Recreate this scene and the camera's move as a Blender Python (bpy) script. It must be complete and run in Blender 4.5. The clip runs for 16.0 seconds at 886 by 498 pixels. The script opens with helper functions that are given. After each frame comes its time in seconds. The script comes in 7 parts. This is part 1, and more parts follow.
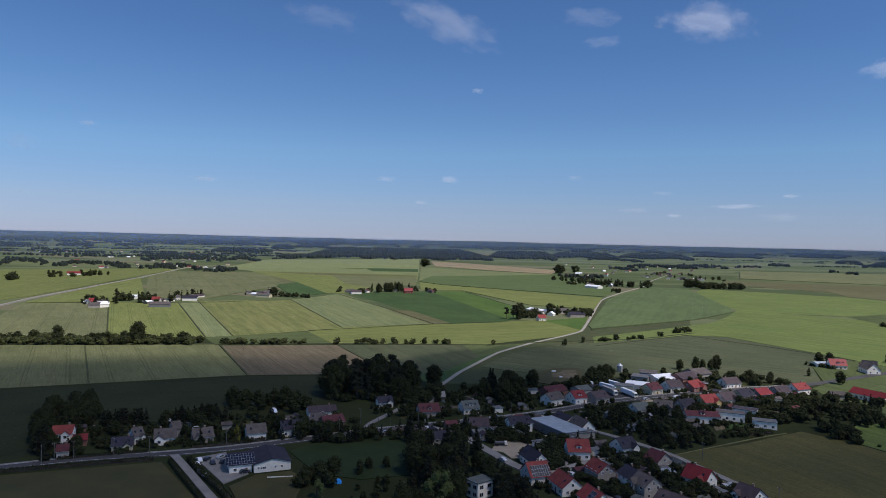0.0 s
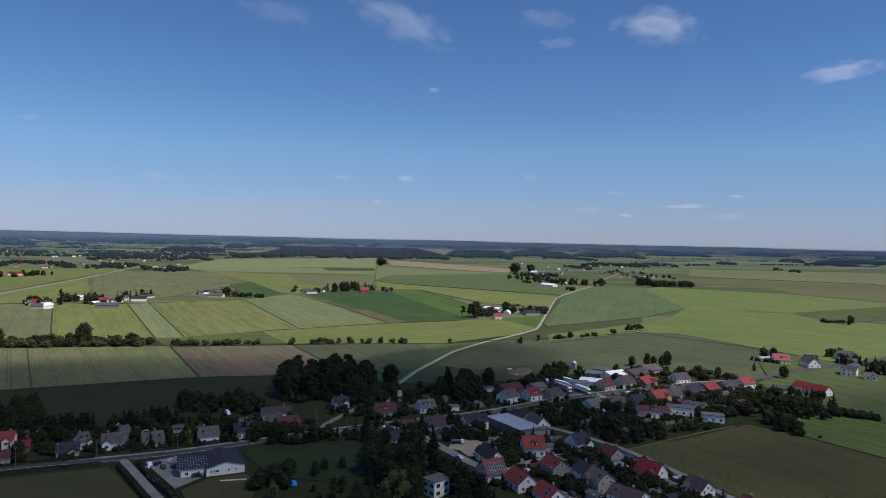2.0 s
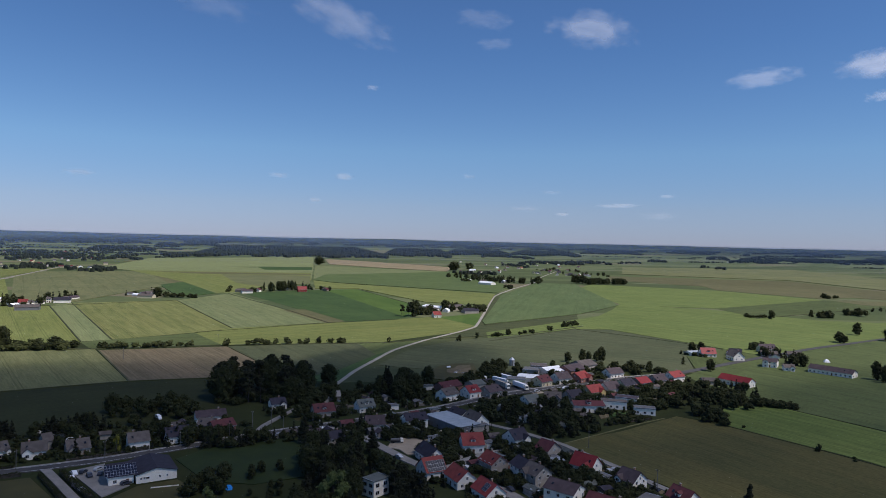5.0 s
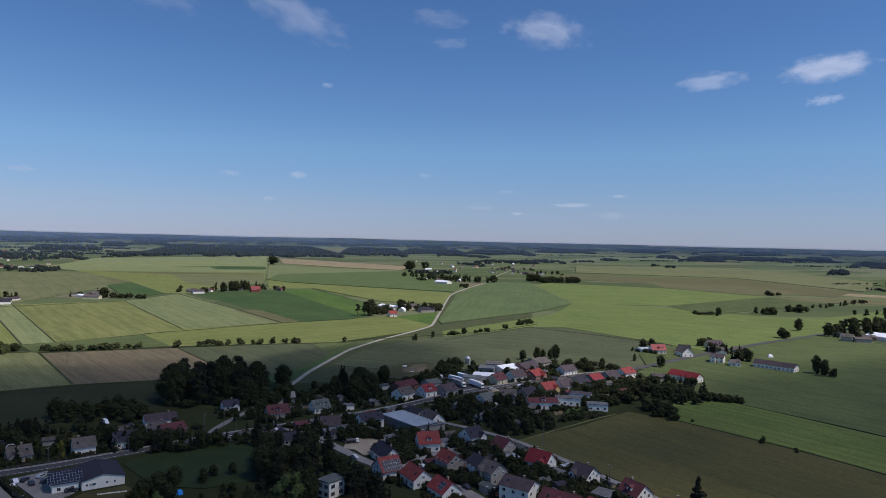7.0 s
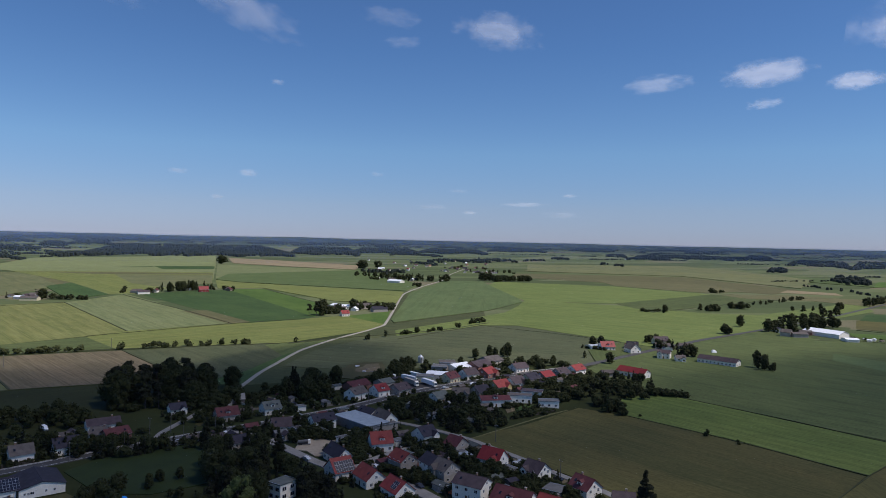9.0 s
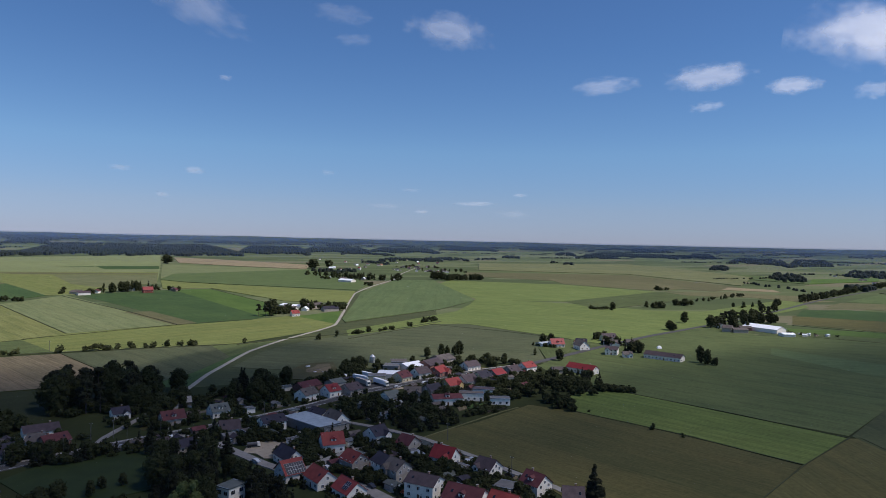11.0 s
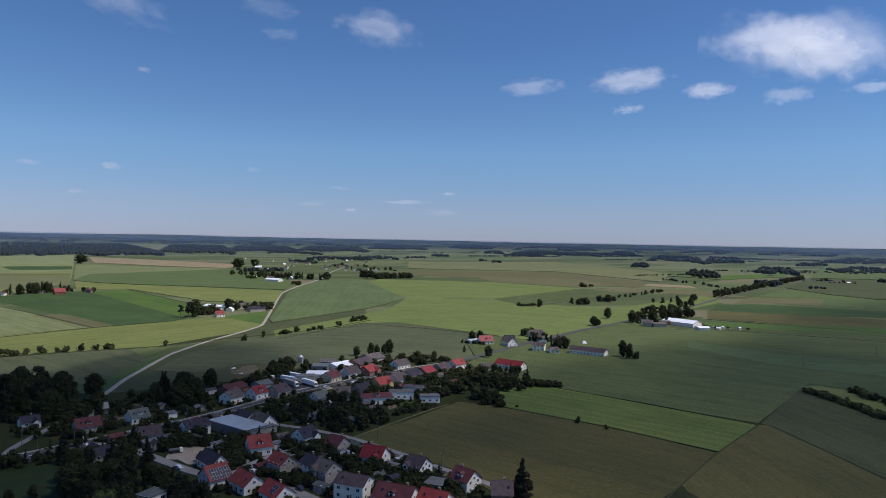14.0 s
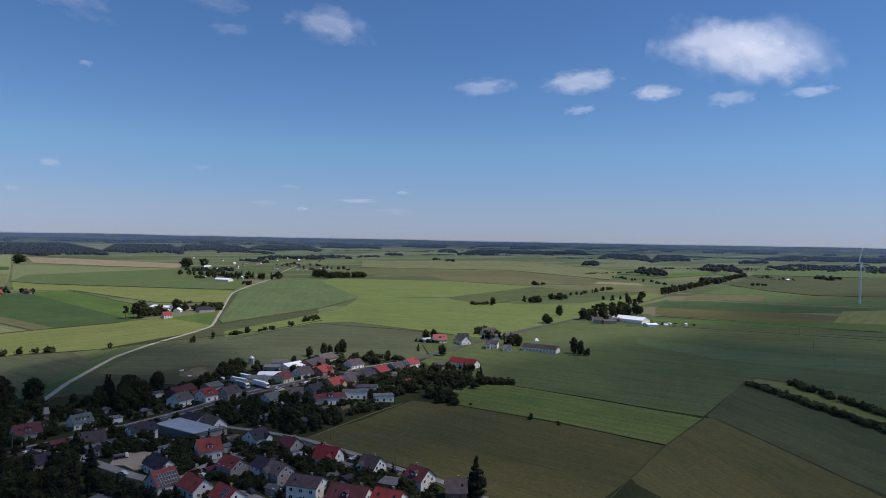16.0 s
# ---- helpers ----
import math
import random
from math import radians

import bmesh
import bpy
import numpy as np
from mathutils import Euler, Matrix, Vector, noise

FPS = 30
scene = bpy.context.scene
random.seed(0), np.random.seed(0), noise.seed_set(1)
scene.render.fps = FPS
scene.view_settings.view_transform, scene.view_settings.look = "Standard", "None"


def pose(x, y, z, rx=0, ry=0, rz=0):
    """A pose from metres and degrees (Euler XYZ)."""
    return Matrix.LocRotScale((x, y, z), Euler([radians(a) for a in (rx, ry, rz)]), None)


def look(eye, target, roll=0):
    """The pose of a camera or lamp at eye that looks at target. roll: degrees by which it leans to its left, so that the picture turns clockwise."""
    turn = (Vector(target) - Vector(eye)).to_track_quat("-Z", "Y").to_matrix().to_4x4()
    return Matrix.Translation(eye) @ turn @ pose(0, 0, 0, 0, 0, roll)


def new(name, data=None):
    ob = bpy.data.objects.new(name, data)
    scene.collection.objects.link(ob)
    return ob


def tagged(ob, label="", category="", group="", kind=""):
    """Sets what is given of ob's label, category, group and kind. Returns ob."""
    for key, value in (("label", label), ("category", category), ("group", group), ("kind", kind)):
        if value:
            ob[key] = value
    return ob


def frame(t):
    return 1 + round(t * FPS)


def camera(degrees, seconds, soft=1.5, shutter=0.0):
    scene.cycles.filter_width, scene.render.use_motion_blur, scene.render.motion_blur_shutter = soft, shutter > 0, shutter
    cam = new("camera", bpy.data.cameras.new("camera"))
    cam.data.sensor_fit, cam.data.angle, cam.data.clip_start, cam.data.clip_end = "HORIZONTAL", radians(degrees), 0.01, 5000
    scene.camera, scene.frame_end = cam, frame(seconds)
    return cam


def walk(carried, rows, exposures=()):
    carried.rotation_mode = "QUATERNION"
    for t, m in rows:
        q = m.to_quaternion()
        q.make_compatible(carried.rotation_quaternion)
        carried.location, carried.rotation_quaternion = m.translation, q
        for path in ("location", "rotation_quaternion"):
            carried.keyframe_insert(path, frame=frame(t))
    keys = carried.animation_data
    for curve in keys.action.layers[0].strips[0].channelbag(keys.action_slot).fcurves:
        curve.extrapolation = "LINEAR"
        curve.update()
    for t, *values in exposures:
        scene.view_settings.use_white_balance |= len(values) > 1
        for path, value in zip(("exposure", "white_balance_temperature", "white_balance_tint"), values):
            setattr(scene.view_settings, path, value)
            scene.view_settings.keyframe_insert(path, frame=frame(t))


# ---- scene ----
cam = camera(66.8, 16.0, soft=0.8)
EYE = 100.0
# seconds, turn to the right, look up, lean
ROWS = [
    (0, 0.000, -0.633, 1.367), (0.5, 0.999, -0.632, 1.367), (1, 1.939, -0.632, 1.364), (1.5, 2.839, -0.633, 1.360),
    (2, 3.710, -0.634, 1.355), (2.5, 4.567, -0.634, 1.349), (3, 5.417, -0.634, 1.343), (3.5, 6.270, -0.635, 1.338),
    (4, 7.132, -0.634, 1.333), (6.5, 11.692, -0.628, 1.314), (7, 12.662, -0.626, 1.311), (7.5, 13.648, -0.624, 1.307),
    (8, 14.649, -0.622, 1.302), (8.5, 15.662, -0.620, 1.297), (9, 16.684, -0.619, 1.290), (11.5, 21.819, -0.619, 1.235),
    (12, 22.832, -0.620, 1.219), (12.5, 23.837, -0.623, 1.201), (13, 24.834, -0.626, 1.183), (13.5, 25.822, -0.630, 1.163),
    (14, 26.804, -0.635, 1.144), (14.5, 27.784, -0.639, 1.125), (15, 28.765, -0.644, 1.107), (15.5, 29.754, -0.649, 1.092),
    (16, 30.758, -0.654, 1.080),
]


def aim(turn, up):
    a, b = radians(turn), radians(up)
    return (math.sin(a) * math.cos(b), math.cos(a) * math.cos(b), EYE + math.sin(b))


walk(cam, [(t, look((0, 0, EYE), aim(turn, up), lean)) for t, turn, up, lean in ROWS], [(0, 0.0, 6160, 15), (16, 0.0, 6160, 15)])

# ---- light ----
SUN_BEARING, SUN_HEIGHT = 125.0, 57.0  # degrees clockwise from +y, degrees above the horizon
world = bpy.data.worlds.new("world")
scene.world = world
world.use_nodes = True
sky = world.node_tree.nodes.new("ShaderNodeTexSky")
sky.sky_type, sky.sun_disc = "NISHITA", False
sky.sun_elevation, sky.sun_rotation = radians(SUN_HEIGHT), radians(SUN_BEARING)
sky.altitude, sky.air_density, sky.dust_density, sky.ozone_density = 200, 1.0, 0.0, 9.0
height = world.node_tree.nodes.new("ShaderNodeSeparateXYZ")
world.node_tree.links.new(world.node_tree.nodes.new("ShaderNodeTexCoord").outputs["Generated"], height.inputs[0])
hazy = world.node_tree.nodes.new("ShaderNodeValToRGB")  # thicker, greyer air low over the plain all round
while len(hazy.color_ramp.elements) < 5:
    hazy.color_ramp.elements.new(0.5)
for stop, (at, tone) in zip(hazy.color_ramp.elements, ((0.0, (0.66, 0.71, 1.01)), (0.05, (0.9, 0.86, 0.98)), (0.13, (1.05, 1.1, 1.09)), (0.27, (0.9, 1.03, 1.09)), (0.6, (0.84, 0.95, 1.06)))):
    stop.position, stop.color = at, (*tone, 1)
world.node_tree.links.new(height.outputs["Z"], hazy.inputs["Fac"])
dimmed = world.node_tree.nodes.new("ShaderNodeMix")
dimmed.data_type, dimmed.blend_type = "RGBA", "MULTIPLY"
dimmed.inputs["Factor"].default_value = 1.0
world.node_tree.links.new(sky.outputs["Color"], dimmed.inputs["A"])
world.node_tree.links.new(hazy.outputs["Color"], dimmed.inputs["B"])
background = world.node_tree.nodes["Background"]
background.inputs["Strength"].default_value = 0.083
world.node_tree.links.new(dimmed.outputs["Result"], background.inputs["Color"])
sun = new("sun", bpy.data.lights.new("sun", "SUN"))
sun.data.energy, sun.data.angle, sun.data.color = 3.9, radians(0.53), (1.0, 0.94, 0.86)
S_TO = Vector((math.sin(radians(SUN_BEARING)) * math.cos(radians(SUN_HEIGHT)), math.cos(radians(SUN_BEARING)) * math.cos(radians(SUN_HEIGHT)), math.sin(radians(SUN_HEIGHT))))
sun.rotation_euler = S_TO.to_track_quat("Z", "Y").to_euler()


# ---- materials ----
def nodes_of(name):
    m = bpy.data.materials.new(name)
    m.use_nodes = True
    t = m.node_tree
    return m, t, t.nodes["Principled BSDF"]


def add(t, kind, **sets):
    n = t.nodes.new(kind)
    for key, value in sets.items():
        n.inputs[key.replace("_", " ")].default_value = value
    return n


def mixed(t, fac, a, b, mode="MIX"):
    n = t.nodes.new("ShaderNodeMix")
    n.data_type, n.blend_type = "RGBA", mode
    for socket, value in ((n.inputs["Factor"], fac), (n.inputs["A"], a), (n.inputs["B"], b)):
        if isinstance(value, (int, float)):
            socket.default_value = value
        elif isinstance(value, tuple):
            socket.default_value = (*value[:3], 1)
        else:
            t.links.new(value, socket)
    return n.outputs["Result"]


def calc(t, op, a, b=0.0, c=0.0):
    n = t.nodes.new("ShaderNodeMath")
    n.operation = op
    for socket, value in zip(n.inputs, (a, b, c)):
        if isinstance(value, (int, float)):
            socket.default_value = value
        else:
            t.links.new(value, socket)
    return n.outputs[0]


def ramp(t, value, low, high):
    n = t.nodes.new("ShaderNodeMapRange")
    n.inputs["From Min"].default_value, n.inputs["From Max"].default_value = low, high
    t.links.new(value, n.inputs["Value"])
    return n.outputs["Result"]


def noised(t, coord, scale, detail=3.0, rough=0.55):
    n = add(t, "ShaderNodeTexNoise", Scale=scale, Detail=detail, Roughness=rough)
    t.links.new(coord, n.inputs["Vector"])
    return n.outputs["Fac"]


def surface(name, c1, c2, big=0.25, fine=3.0, rough=0.85, vary=0.12, bump=0.0, metal=0.0):
    """Two tones in patches of 1/big metres, fine grain, and a difference from object to object."""
    m, t, b = nodes_of(name)
    coord = t.nodes.new("ShaderNodeTexCoord").outputs["Object"]
    info = t.nodes.new("ShaderNodeObjectInfo")
    patches = ramp(t, noised(t, coord, big), 0.3, 0.7)
    grain = noised(t, coord, fine, 4.0, 0.7)
    col = mixed(t, patches, c1, c2)
    shade = calc(t, "ADD", calc(t, "MULTIPLY", grain, 0.5), 0.75)
    shade = calc(t, "MULTIPLY", shade, calc(t, "ADD", calc(t, "MULTIPLY", info.outputs["Random"], 2 * vary), 1 - vary))
    comb = t.nodes.new("ShaderNodeCombineColor")
    for k in range(3):
        t.links.new(shade, comb.inputs[k])
    t.links.new(mixed(t, 1.0, col, comb.outputs[0], "MULTIPLY"), b.inputs["Base Color"])
    b.inputs["Roughness"].default_value, b.inputs["Metallic"].default_value = rough, metal
    b.inputs["Specular IOR Level"].default_value = 0.25
    if bump:
        n = add(t, "ShaderNodeBump", Strength=bump, Distance=0.1)
        t.links.new(grain, n.inputs["Height"])
        t.links.new(n.outputs["Normal"], b.inputs["Normal"])
    return m


def crop(name, c1, c2, row=3.0, rows=0.25, tram=21.0, track=0.5, big=0.012, rough=0.9):
    """A sown field: drill strips across local y, wheel tracks every tram metres, soft patches and grain."""
    m, t, b = nodes_of(name)
    coord = t.nodes.new("ShaderNodeTexCoord").outputs["Object"]
    info = t.nodes.new("ShaderNodeObjectInfo")
    wobble = noised(t, coord, 0.02, 2.0)
    sep = t.nodes.new("ShaderNodeSeparateXYZ")
    t.links.new(coord, sep.inputs[0])
    y = calc(t, "ADD", sep.outputs["Y"], calc(t, "MULTIPLY", wobble, 1.2))
    long = t.nodes.new("ShaderNodeCombineXYZ")
    t.links.new(calc(t, "MULTIPLY", sep.outputs["X"], 0.012), long.inputs[0])
    t.links.new(calc(t, "DIVIDE", y, row), long.inputs[1])
    strips = ramp(t, noised(t, long.outputs[0], 1.0, 3.0, 0.6), 0.3, 0.7)
    patches = ramp(t, noised(t, coord, big, 4.0, 0.6), 0.3, 0.7)
    grain = noised(t, coord, 0.5, 5.0, 0.8)
    streak = t.nodes.new("ShaderNodeCombineXYZ")
    t.links.new(calc(t, "MULTIPLY", sep.outputs["X"], 0.03), streak.inputs[0])
    t.links.new(calc(t, "MULTIPLY", y, 0.9), streak.inputs[1])
    fine = noised(t, streak.outputs[0], 1.0, 4.0, 0.7)
    low, high = tuple(0.86 * v for v in c1), tuple(1.1 * v for v in c2)
    col = mixed(t, calc(t, "ADD", calc(t, "MULTIPLY", patches, 1 - rows), calc(t, "MULTIPLY", strips, rows)), low, high)
    col = mixed(t, calc(t, "MULTIPLY", ramp(t, noised(t, coord, 0.06, 3.0, 0.7), 0.5, 0.75), 0.5), col, tuple(0.7 * v for v in c1))
    lanes = t.nodes.new("ShaderNodeCombineXYZ")
    t.links.new(calc(t, "MULTIPLY", sep.outputs["X"], 0.004), lanes.inputs[0])
    t.links.new(calc(t, "MULTIPLY", y, 0.03), lanes.inputs[1])
    col = mixed(t, calc(t, "MULTIPLY", ramp(t, noised(t, lanes.outputs[0], 1.0, 5.0, 0.65), 0.42, 0.68), 0.45), col, (1.12 * c2[0], 1.02 * c2[1], c2[2]))
    # wheel tracks: a pair of narrow bare lines
    phase = calc(t, "PINGPONG", y, tram / 2)
    line = calc(t, "LESS_THAN", calc(t, "ABSOLUTE", calc(t, "SUBTRACT", phase, 1.2)), 0.42)
    soil = tuple(0.5 * v for v in c1)
    col = mixed(t, calc(t, "MULTIPLY", line, track), col, soil)
    shade = calc(t, "ADD", calc(t, "ADD", calc(t, "MULTIPLY", grain, 1.25), calc(t, "MULTIPLY", fine, 1.1)), -0.17)
    shade = calc(t, "MULTIPLY", shade, calc(t, "ADD", calc(t, "MULTIPLY", info.outputs["Random"], 0.16), 0.92))
    comb = t.nodes.new("ShaderNodeCombineColor")
    for k in range(3):
        t.links.new(shade, comb.inputs[k])
    t.links.new(mixed(t, 1.0, col, comb.outputs[0], "MULTIPLY"), b.inputs["Base Color"])
    b.inputs["Roughness"].default_value = rough
    b.inputs["Specular IOR Level"].default_value = 0.1
    return m


M = {
    # crops
    "rye": crop("rye_crop", (0.112, 0.126, 0.05), (0.165, 0.17, 0.075), 7.0, 0.4, 26.0, 0.4),
    "pale": crop("pale_barley", (0.145, 0.172, 0.068), (0.195, 0.218, 0.094), 5.0, 0.65, 16.0, 0.4),
    "bright": crop("bright_cereal", (0.126, 0.15, 0.04), (0.178, 0.196, 0.058), 7.0, 0.6, 20.0, 0.4),
    "lush": crop("lush_clover", (0.062, 0.11, 0.022), (0.088, 0.138, 0.03), 12.0, 0.3, 24.0, 0.15),
    "deep": crop("deep_green_beet", (0.041, 0.075, 0.023), (0.062, 0.100, 0.030), 6.0, 0.35, 18.0, 0.1),
    "olive": crop("olive_striped_cereal", (0.125, 0.143, 0.042), (0.19, 0.196, 0.066), 8.0, 0.75, 16.0, 0.45),
    "plough": crop("ploughed_soil", (0.1, 0.086, 0.046), (0.175, 0.142, 0.088), 3.5, 0.6, 12.0, 0.3, 0.03),
    "tan": crop("dry_straw", (0.22, 0.18, 0.1), (0.28, 0.225, 0.13), 5.0, 0.4, 30.0, 0.1),
    "brown": crop("brownish_ripening_crop", (0.061, 0.068, 0.023), (0.11, 0.097, 0.033), 9.0, 0.3, 26.0, 0.2, 0.008),
    "dun": crop("dun_fallow", (0.105, 0.106, 0.045), (0.138, 0.128, 0.058), 7.0, 0.5, 24.0, 0.15),
    # grass green lowered to hold part of the cloud shade
    "meadow": crop("shade_toned_meadow", (0.022, 0.027, 0.009), (0.036, 0.041, 0.013), 14.0, 0.25, 60.0, 0.1, 0.03),
    "green": crop("green_cereal", (0.067, 0.089, 0.03), (0.099, 0.12, 0.042), 8.0, 0.5, 22.0, 0.45),
    "mid": crop("mid_green_crop", (0.07, 0.1, 0.032), (0.1, 0.132, 0.045), 9.0, 0.6, 30.0, 0.1),
    # green crop toned darker to carry the shade on its fields
    "dusk": crop("shade_toned_crop", (0.052, 0.064, 0.027), (0.08, 0.09, 0.036), 8.0, 0.4, 24.0, 0.3),
    "ashen": crop("grey_green_cereal", (0.064, 0.078, 0.037), (0.096, 0.105, 0.052), 8.0, 0.5, 22.0, 0.4),
    "furrowed": crop("furrowed_green_crop", (0.082, 0.116, 0.027), (0.128, 0.165, 0.042), 6.0, 0.8, 9.0, 0.35),
    "sward": crop("fresh_green_cereal", (0.115, 0.155, 0.041), (0.165, 0.204, 0.059), 7.0, 0.6, 20.0, 0.4),
    "fresh": crop("fresh_green_strip", (0.084, 0.12, 0.044), (0.12, 0.158, 0.06), 7.0, 0.5, 22.0, 0.3),
    # lawn green, also darkened for the shade it lies in
    "lawn": surface("shade_toned_lawn", (0.015, 0.026, 0.003), (0.026, 0.039, 0.006), 0.08, 1.0),
    "ditch": surface("rough_grass_bank", (0.052, 0.049, 0.013), (0.085, 0.075, 0.021), 0.06, 1.2),
    "verge": surface("dark_grass_verge", (0.04, 0.047, 0.016), (0.062, 0.066, 0.023), 0.06, 1.2),
    "weedy": surface("yellowish_weeds", (0.1, 0.12, 0.024), (0.17, 0.175, 0.04), 0.05, 1.0),
    # ground and roads
    "asphalt": surface("worn_asphalt", (0.052, 0.049, 0.046), (0.082, 0.077, 0.072), 0.06, 1.5),
    "gravel": surface("pale_gravel", (0.27, 0.24, 0.195), (0.36, 0.325, 0.265), 0.1, 1.2),
    "paving": surface("grey_concrete_paving", (0.2, 0.185, 0.165), (0.31, 0.285, 0.255), 0.12, 1.5),
    "sand": surface("sandy_yard", (0.3, 0.24, 0.17), (0.38, 0.31, 0.22), 0.1, 0.8),
    # buildings
    "white": surface("white_render", (0.82, 0.75, 0.64), (0.92, 0.86, 0.75), 0.5, 3.0, 0.9, 0.06),
    "cream": surface("cream_render", (0.58, 0.5, 0.33), (0.66, 0.58, 0.38), 0.5, 3.0, 0.9, 0.06),
    "greywall": surface("grey_render", (0.29, 0.255, 0.215), (0.41, 0.365, 0.31), 0.5, 3.0, 0.9, 0.1),
    "ochre": surface("ochre_render", (0.5, 0.36, 0.14), (0.56, 0.42, 0.19), 0.5, 3.0, 0.9, 0.06),
    "brickwall": surface("dull_red_brick", (0.25, 0.12, 0.09), (0.31, 0.16, 0.12), 0.8, 4.0),
    "woodwall": surface("weathered_boards", (0.16, 0.13, 0.1), (0.22, 0.18, 0.14), 0.6, 4.0),
    "bluewall": surface("blue_grey_sheet_wall", (0.14, 0.145, 0.15), (0.2, 0.205, 0.21), 0.3, 2.0, 0.5),
    "red": surface("red_roof_tiles", (0.165, 0.033, 0.026), (0.245, 0.055, 0.04), 0.4, 5.0, 0.7),
    "orange": surface("orange_red_roof_tiles", (0.185, 0.03, 0.027), (0.265, 0.048, 0.038), 0.4, 5.0, 0.65),
    "crimson": surface("crimson_sheet_roof", (0.18, 0.022, 0.022), (0.24, 0.034, 0.03), 0.3, 4.0, 0.5),
    "maroon": surface("maroon_roof_tiles", (0.08, 0.024, 0.026), (0.12, 0.038, 0.038), 0.4, 5.0, 0.7),
    "brownroof": surface("brown_roof_tiles", (0.05, 0.036, 0.038), (0.085, 0.06, 0.062), 0.4, 5.0, 0.7),
    "greyroof": surface("grey_fibre_cement_roof", (0.076, 0.062, 0.055), (0.128, 0.108, 0.095), 0.4, 4.0, 0.85),
    "navy": surface("dark_blue_sheet_roof", (0.026, 0.023, 0.032), (0.042, 0.038, 0.05), 0.4, 4.0, 0.85),
    "teal": surface("grey_green_sheet_roof", (0.085, 0.095, 0.085), (0.125, 0.135, 0.12), 0.4, 4.0, 0.7),
    "bluesheet": surface("pale_blue_sheet_roof", (0.25, 0.285, 0.31), (0.37, 0.4, 0.42), 0.3, 2.0, 0.5),
    "whiteroof": surface("white_sheet_roof", (0.78, 0.79, 0.8), (0.85, 0.85, 0.86), 0.3, 2.0, 0.5, 0.04),
    "tar": surface("tarred_flat_roof", (0.11, 0.108, 0.108), (0.17, 0.165, 0.16), 0.3, 2.0),
    "chimney": surface("chimney_brick", (0.3, 0.16, 0.11), (0.36, 0.22, 0.16), 0.8, 4.0),
    "frame": surface("white_frame", (0.75, 0.75, 0.74), (0.8, 0.8, 0.79), 1.0, 5.0, 0.5, 0.04),
    "door": surface("brown_door", (0.13, 0.075, 0.04), (0.18, 0.1, 0.06), 1.0, 5.0, 0.6),
    "metal": surface("galvanised_metal", (0.5, 0.51, 0.52), (0.58, 0.59, 0.6), 0.5, 3.0, 0.4, 0.05, 0.0, 0.6),
    "rubber": surface("black_rubber", (0.02, 0.02, 0.02), (0.03, 0.03, 0.03), 1.0, 6.0, 0.8),
    "carpaint": surface("silver_car_paint", (0.45, 0.46, 0.47), (0.5, 0.5, 0.51), 1.0, 6.0, 0.35, 0.4),
    "darkpaint": surface("dark_car_paint", (0.03, 0.035, 0.05), (0.05, 0.05, 0.06), 1.0, 6.0, 0.3, 0.4),
    "tarp": surface("white_tarpaulin", (0.75, 0.75, 0.76), (0.82, 0.82, 0.82), 0.6, 4.0, 0.6, 0.08),
    "bluetarp": surface("bright_blue_tarpaulin", (0.02, 0.24, 0.7), (0.04, 0.3, 0.8), 0.8, 4.0, 0.5),
    "orangepaint": surface("orange_paint", (0.6, 0.12, 0.03), (0.65, 0.16, 0.05), 1.0, 5.0, 0.5),
    # plants
    "bark": surface("bark", (0.07, 0.055, 0.042), (0.11, 0.09, 0.07), 1.5, 8.0, 0.95, 0.2, 0.4),
    "pole": surface("weathered_pole", (0.12, 0.11, 0.1), (0.17, 0.16, 0.145), 0.6, 5.0),
    "post": surface("fence_wood", (0.2, 0.17, 0.13), (0.27, 0.23, 0.18), 0.6, 5.0),
}


def glass(name, c, rough):
    m, t, b = nodes_of(name)
    b.inputs["Base Color"].default_value = (*c, 1)
    b.inputs["Roughness"].default_value = rough
    b.inputs["Specular IOR Level"].default_value = 0.7
    return m


M["glass"] = glass("dark_window_glass", (0.015, 0.018, 0.022), 0.08)
M["panel_edge"] = surface("anodised_panel_edge", (0.42, 0.42, 0.42), (0.5, 0.5, 0.5), 1.0, 5.0, 0.4, 0.04)
M["solar"] = glass("solar_cell_glass", (0.008, 0.01, 0.024), 0.35)
M["solar"].node_tree.nodes["Principled BSDF"].inputs["Specular IOR Level"].default_value = 0.35


def foliage(name, c1, c2, through_light=0.35):
    m, t, b = nodes_of(name)
    geo = t.nodes.new("ShaderNodeNewGeometry")
    info = t.nodes.new("ShaderNodeObjectInfo")
    mixv = calc(t, "ADD", calc(t, "ADD", calc(t, "MULTIPLY", geo.outputs["Random Per Island"], 0.32), 0.12), calc(t, "MULTIPLY", info.outputs["Random"], 0.45))
    col = mixed(t, mixv, c1, c2)
    t.links.new(col, b.inputs["Base Color"])
    b.inputs["Roughness"].default_value = 0.7
    b.inputs["Specular IOR Level"].default_value = 0.15
    tl = t.nodes.new("ShaderNodeBsdfTranslucent")
    t.links.new(col, tl.inputs["Color"])
    mx = t.nodes.new("ShaderNodeMixShader")
    mx.inputs[0].default_value = through_light
    t.links.new(b.outputs[0], mx.inputs[1])
    t.links.new(tl.outputs[0], mx.inputs[2])
    t.links.new(mx.outputs[0], t.nodes["Material Output"].inputs["Surface"])
    return m


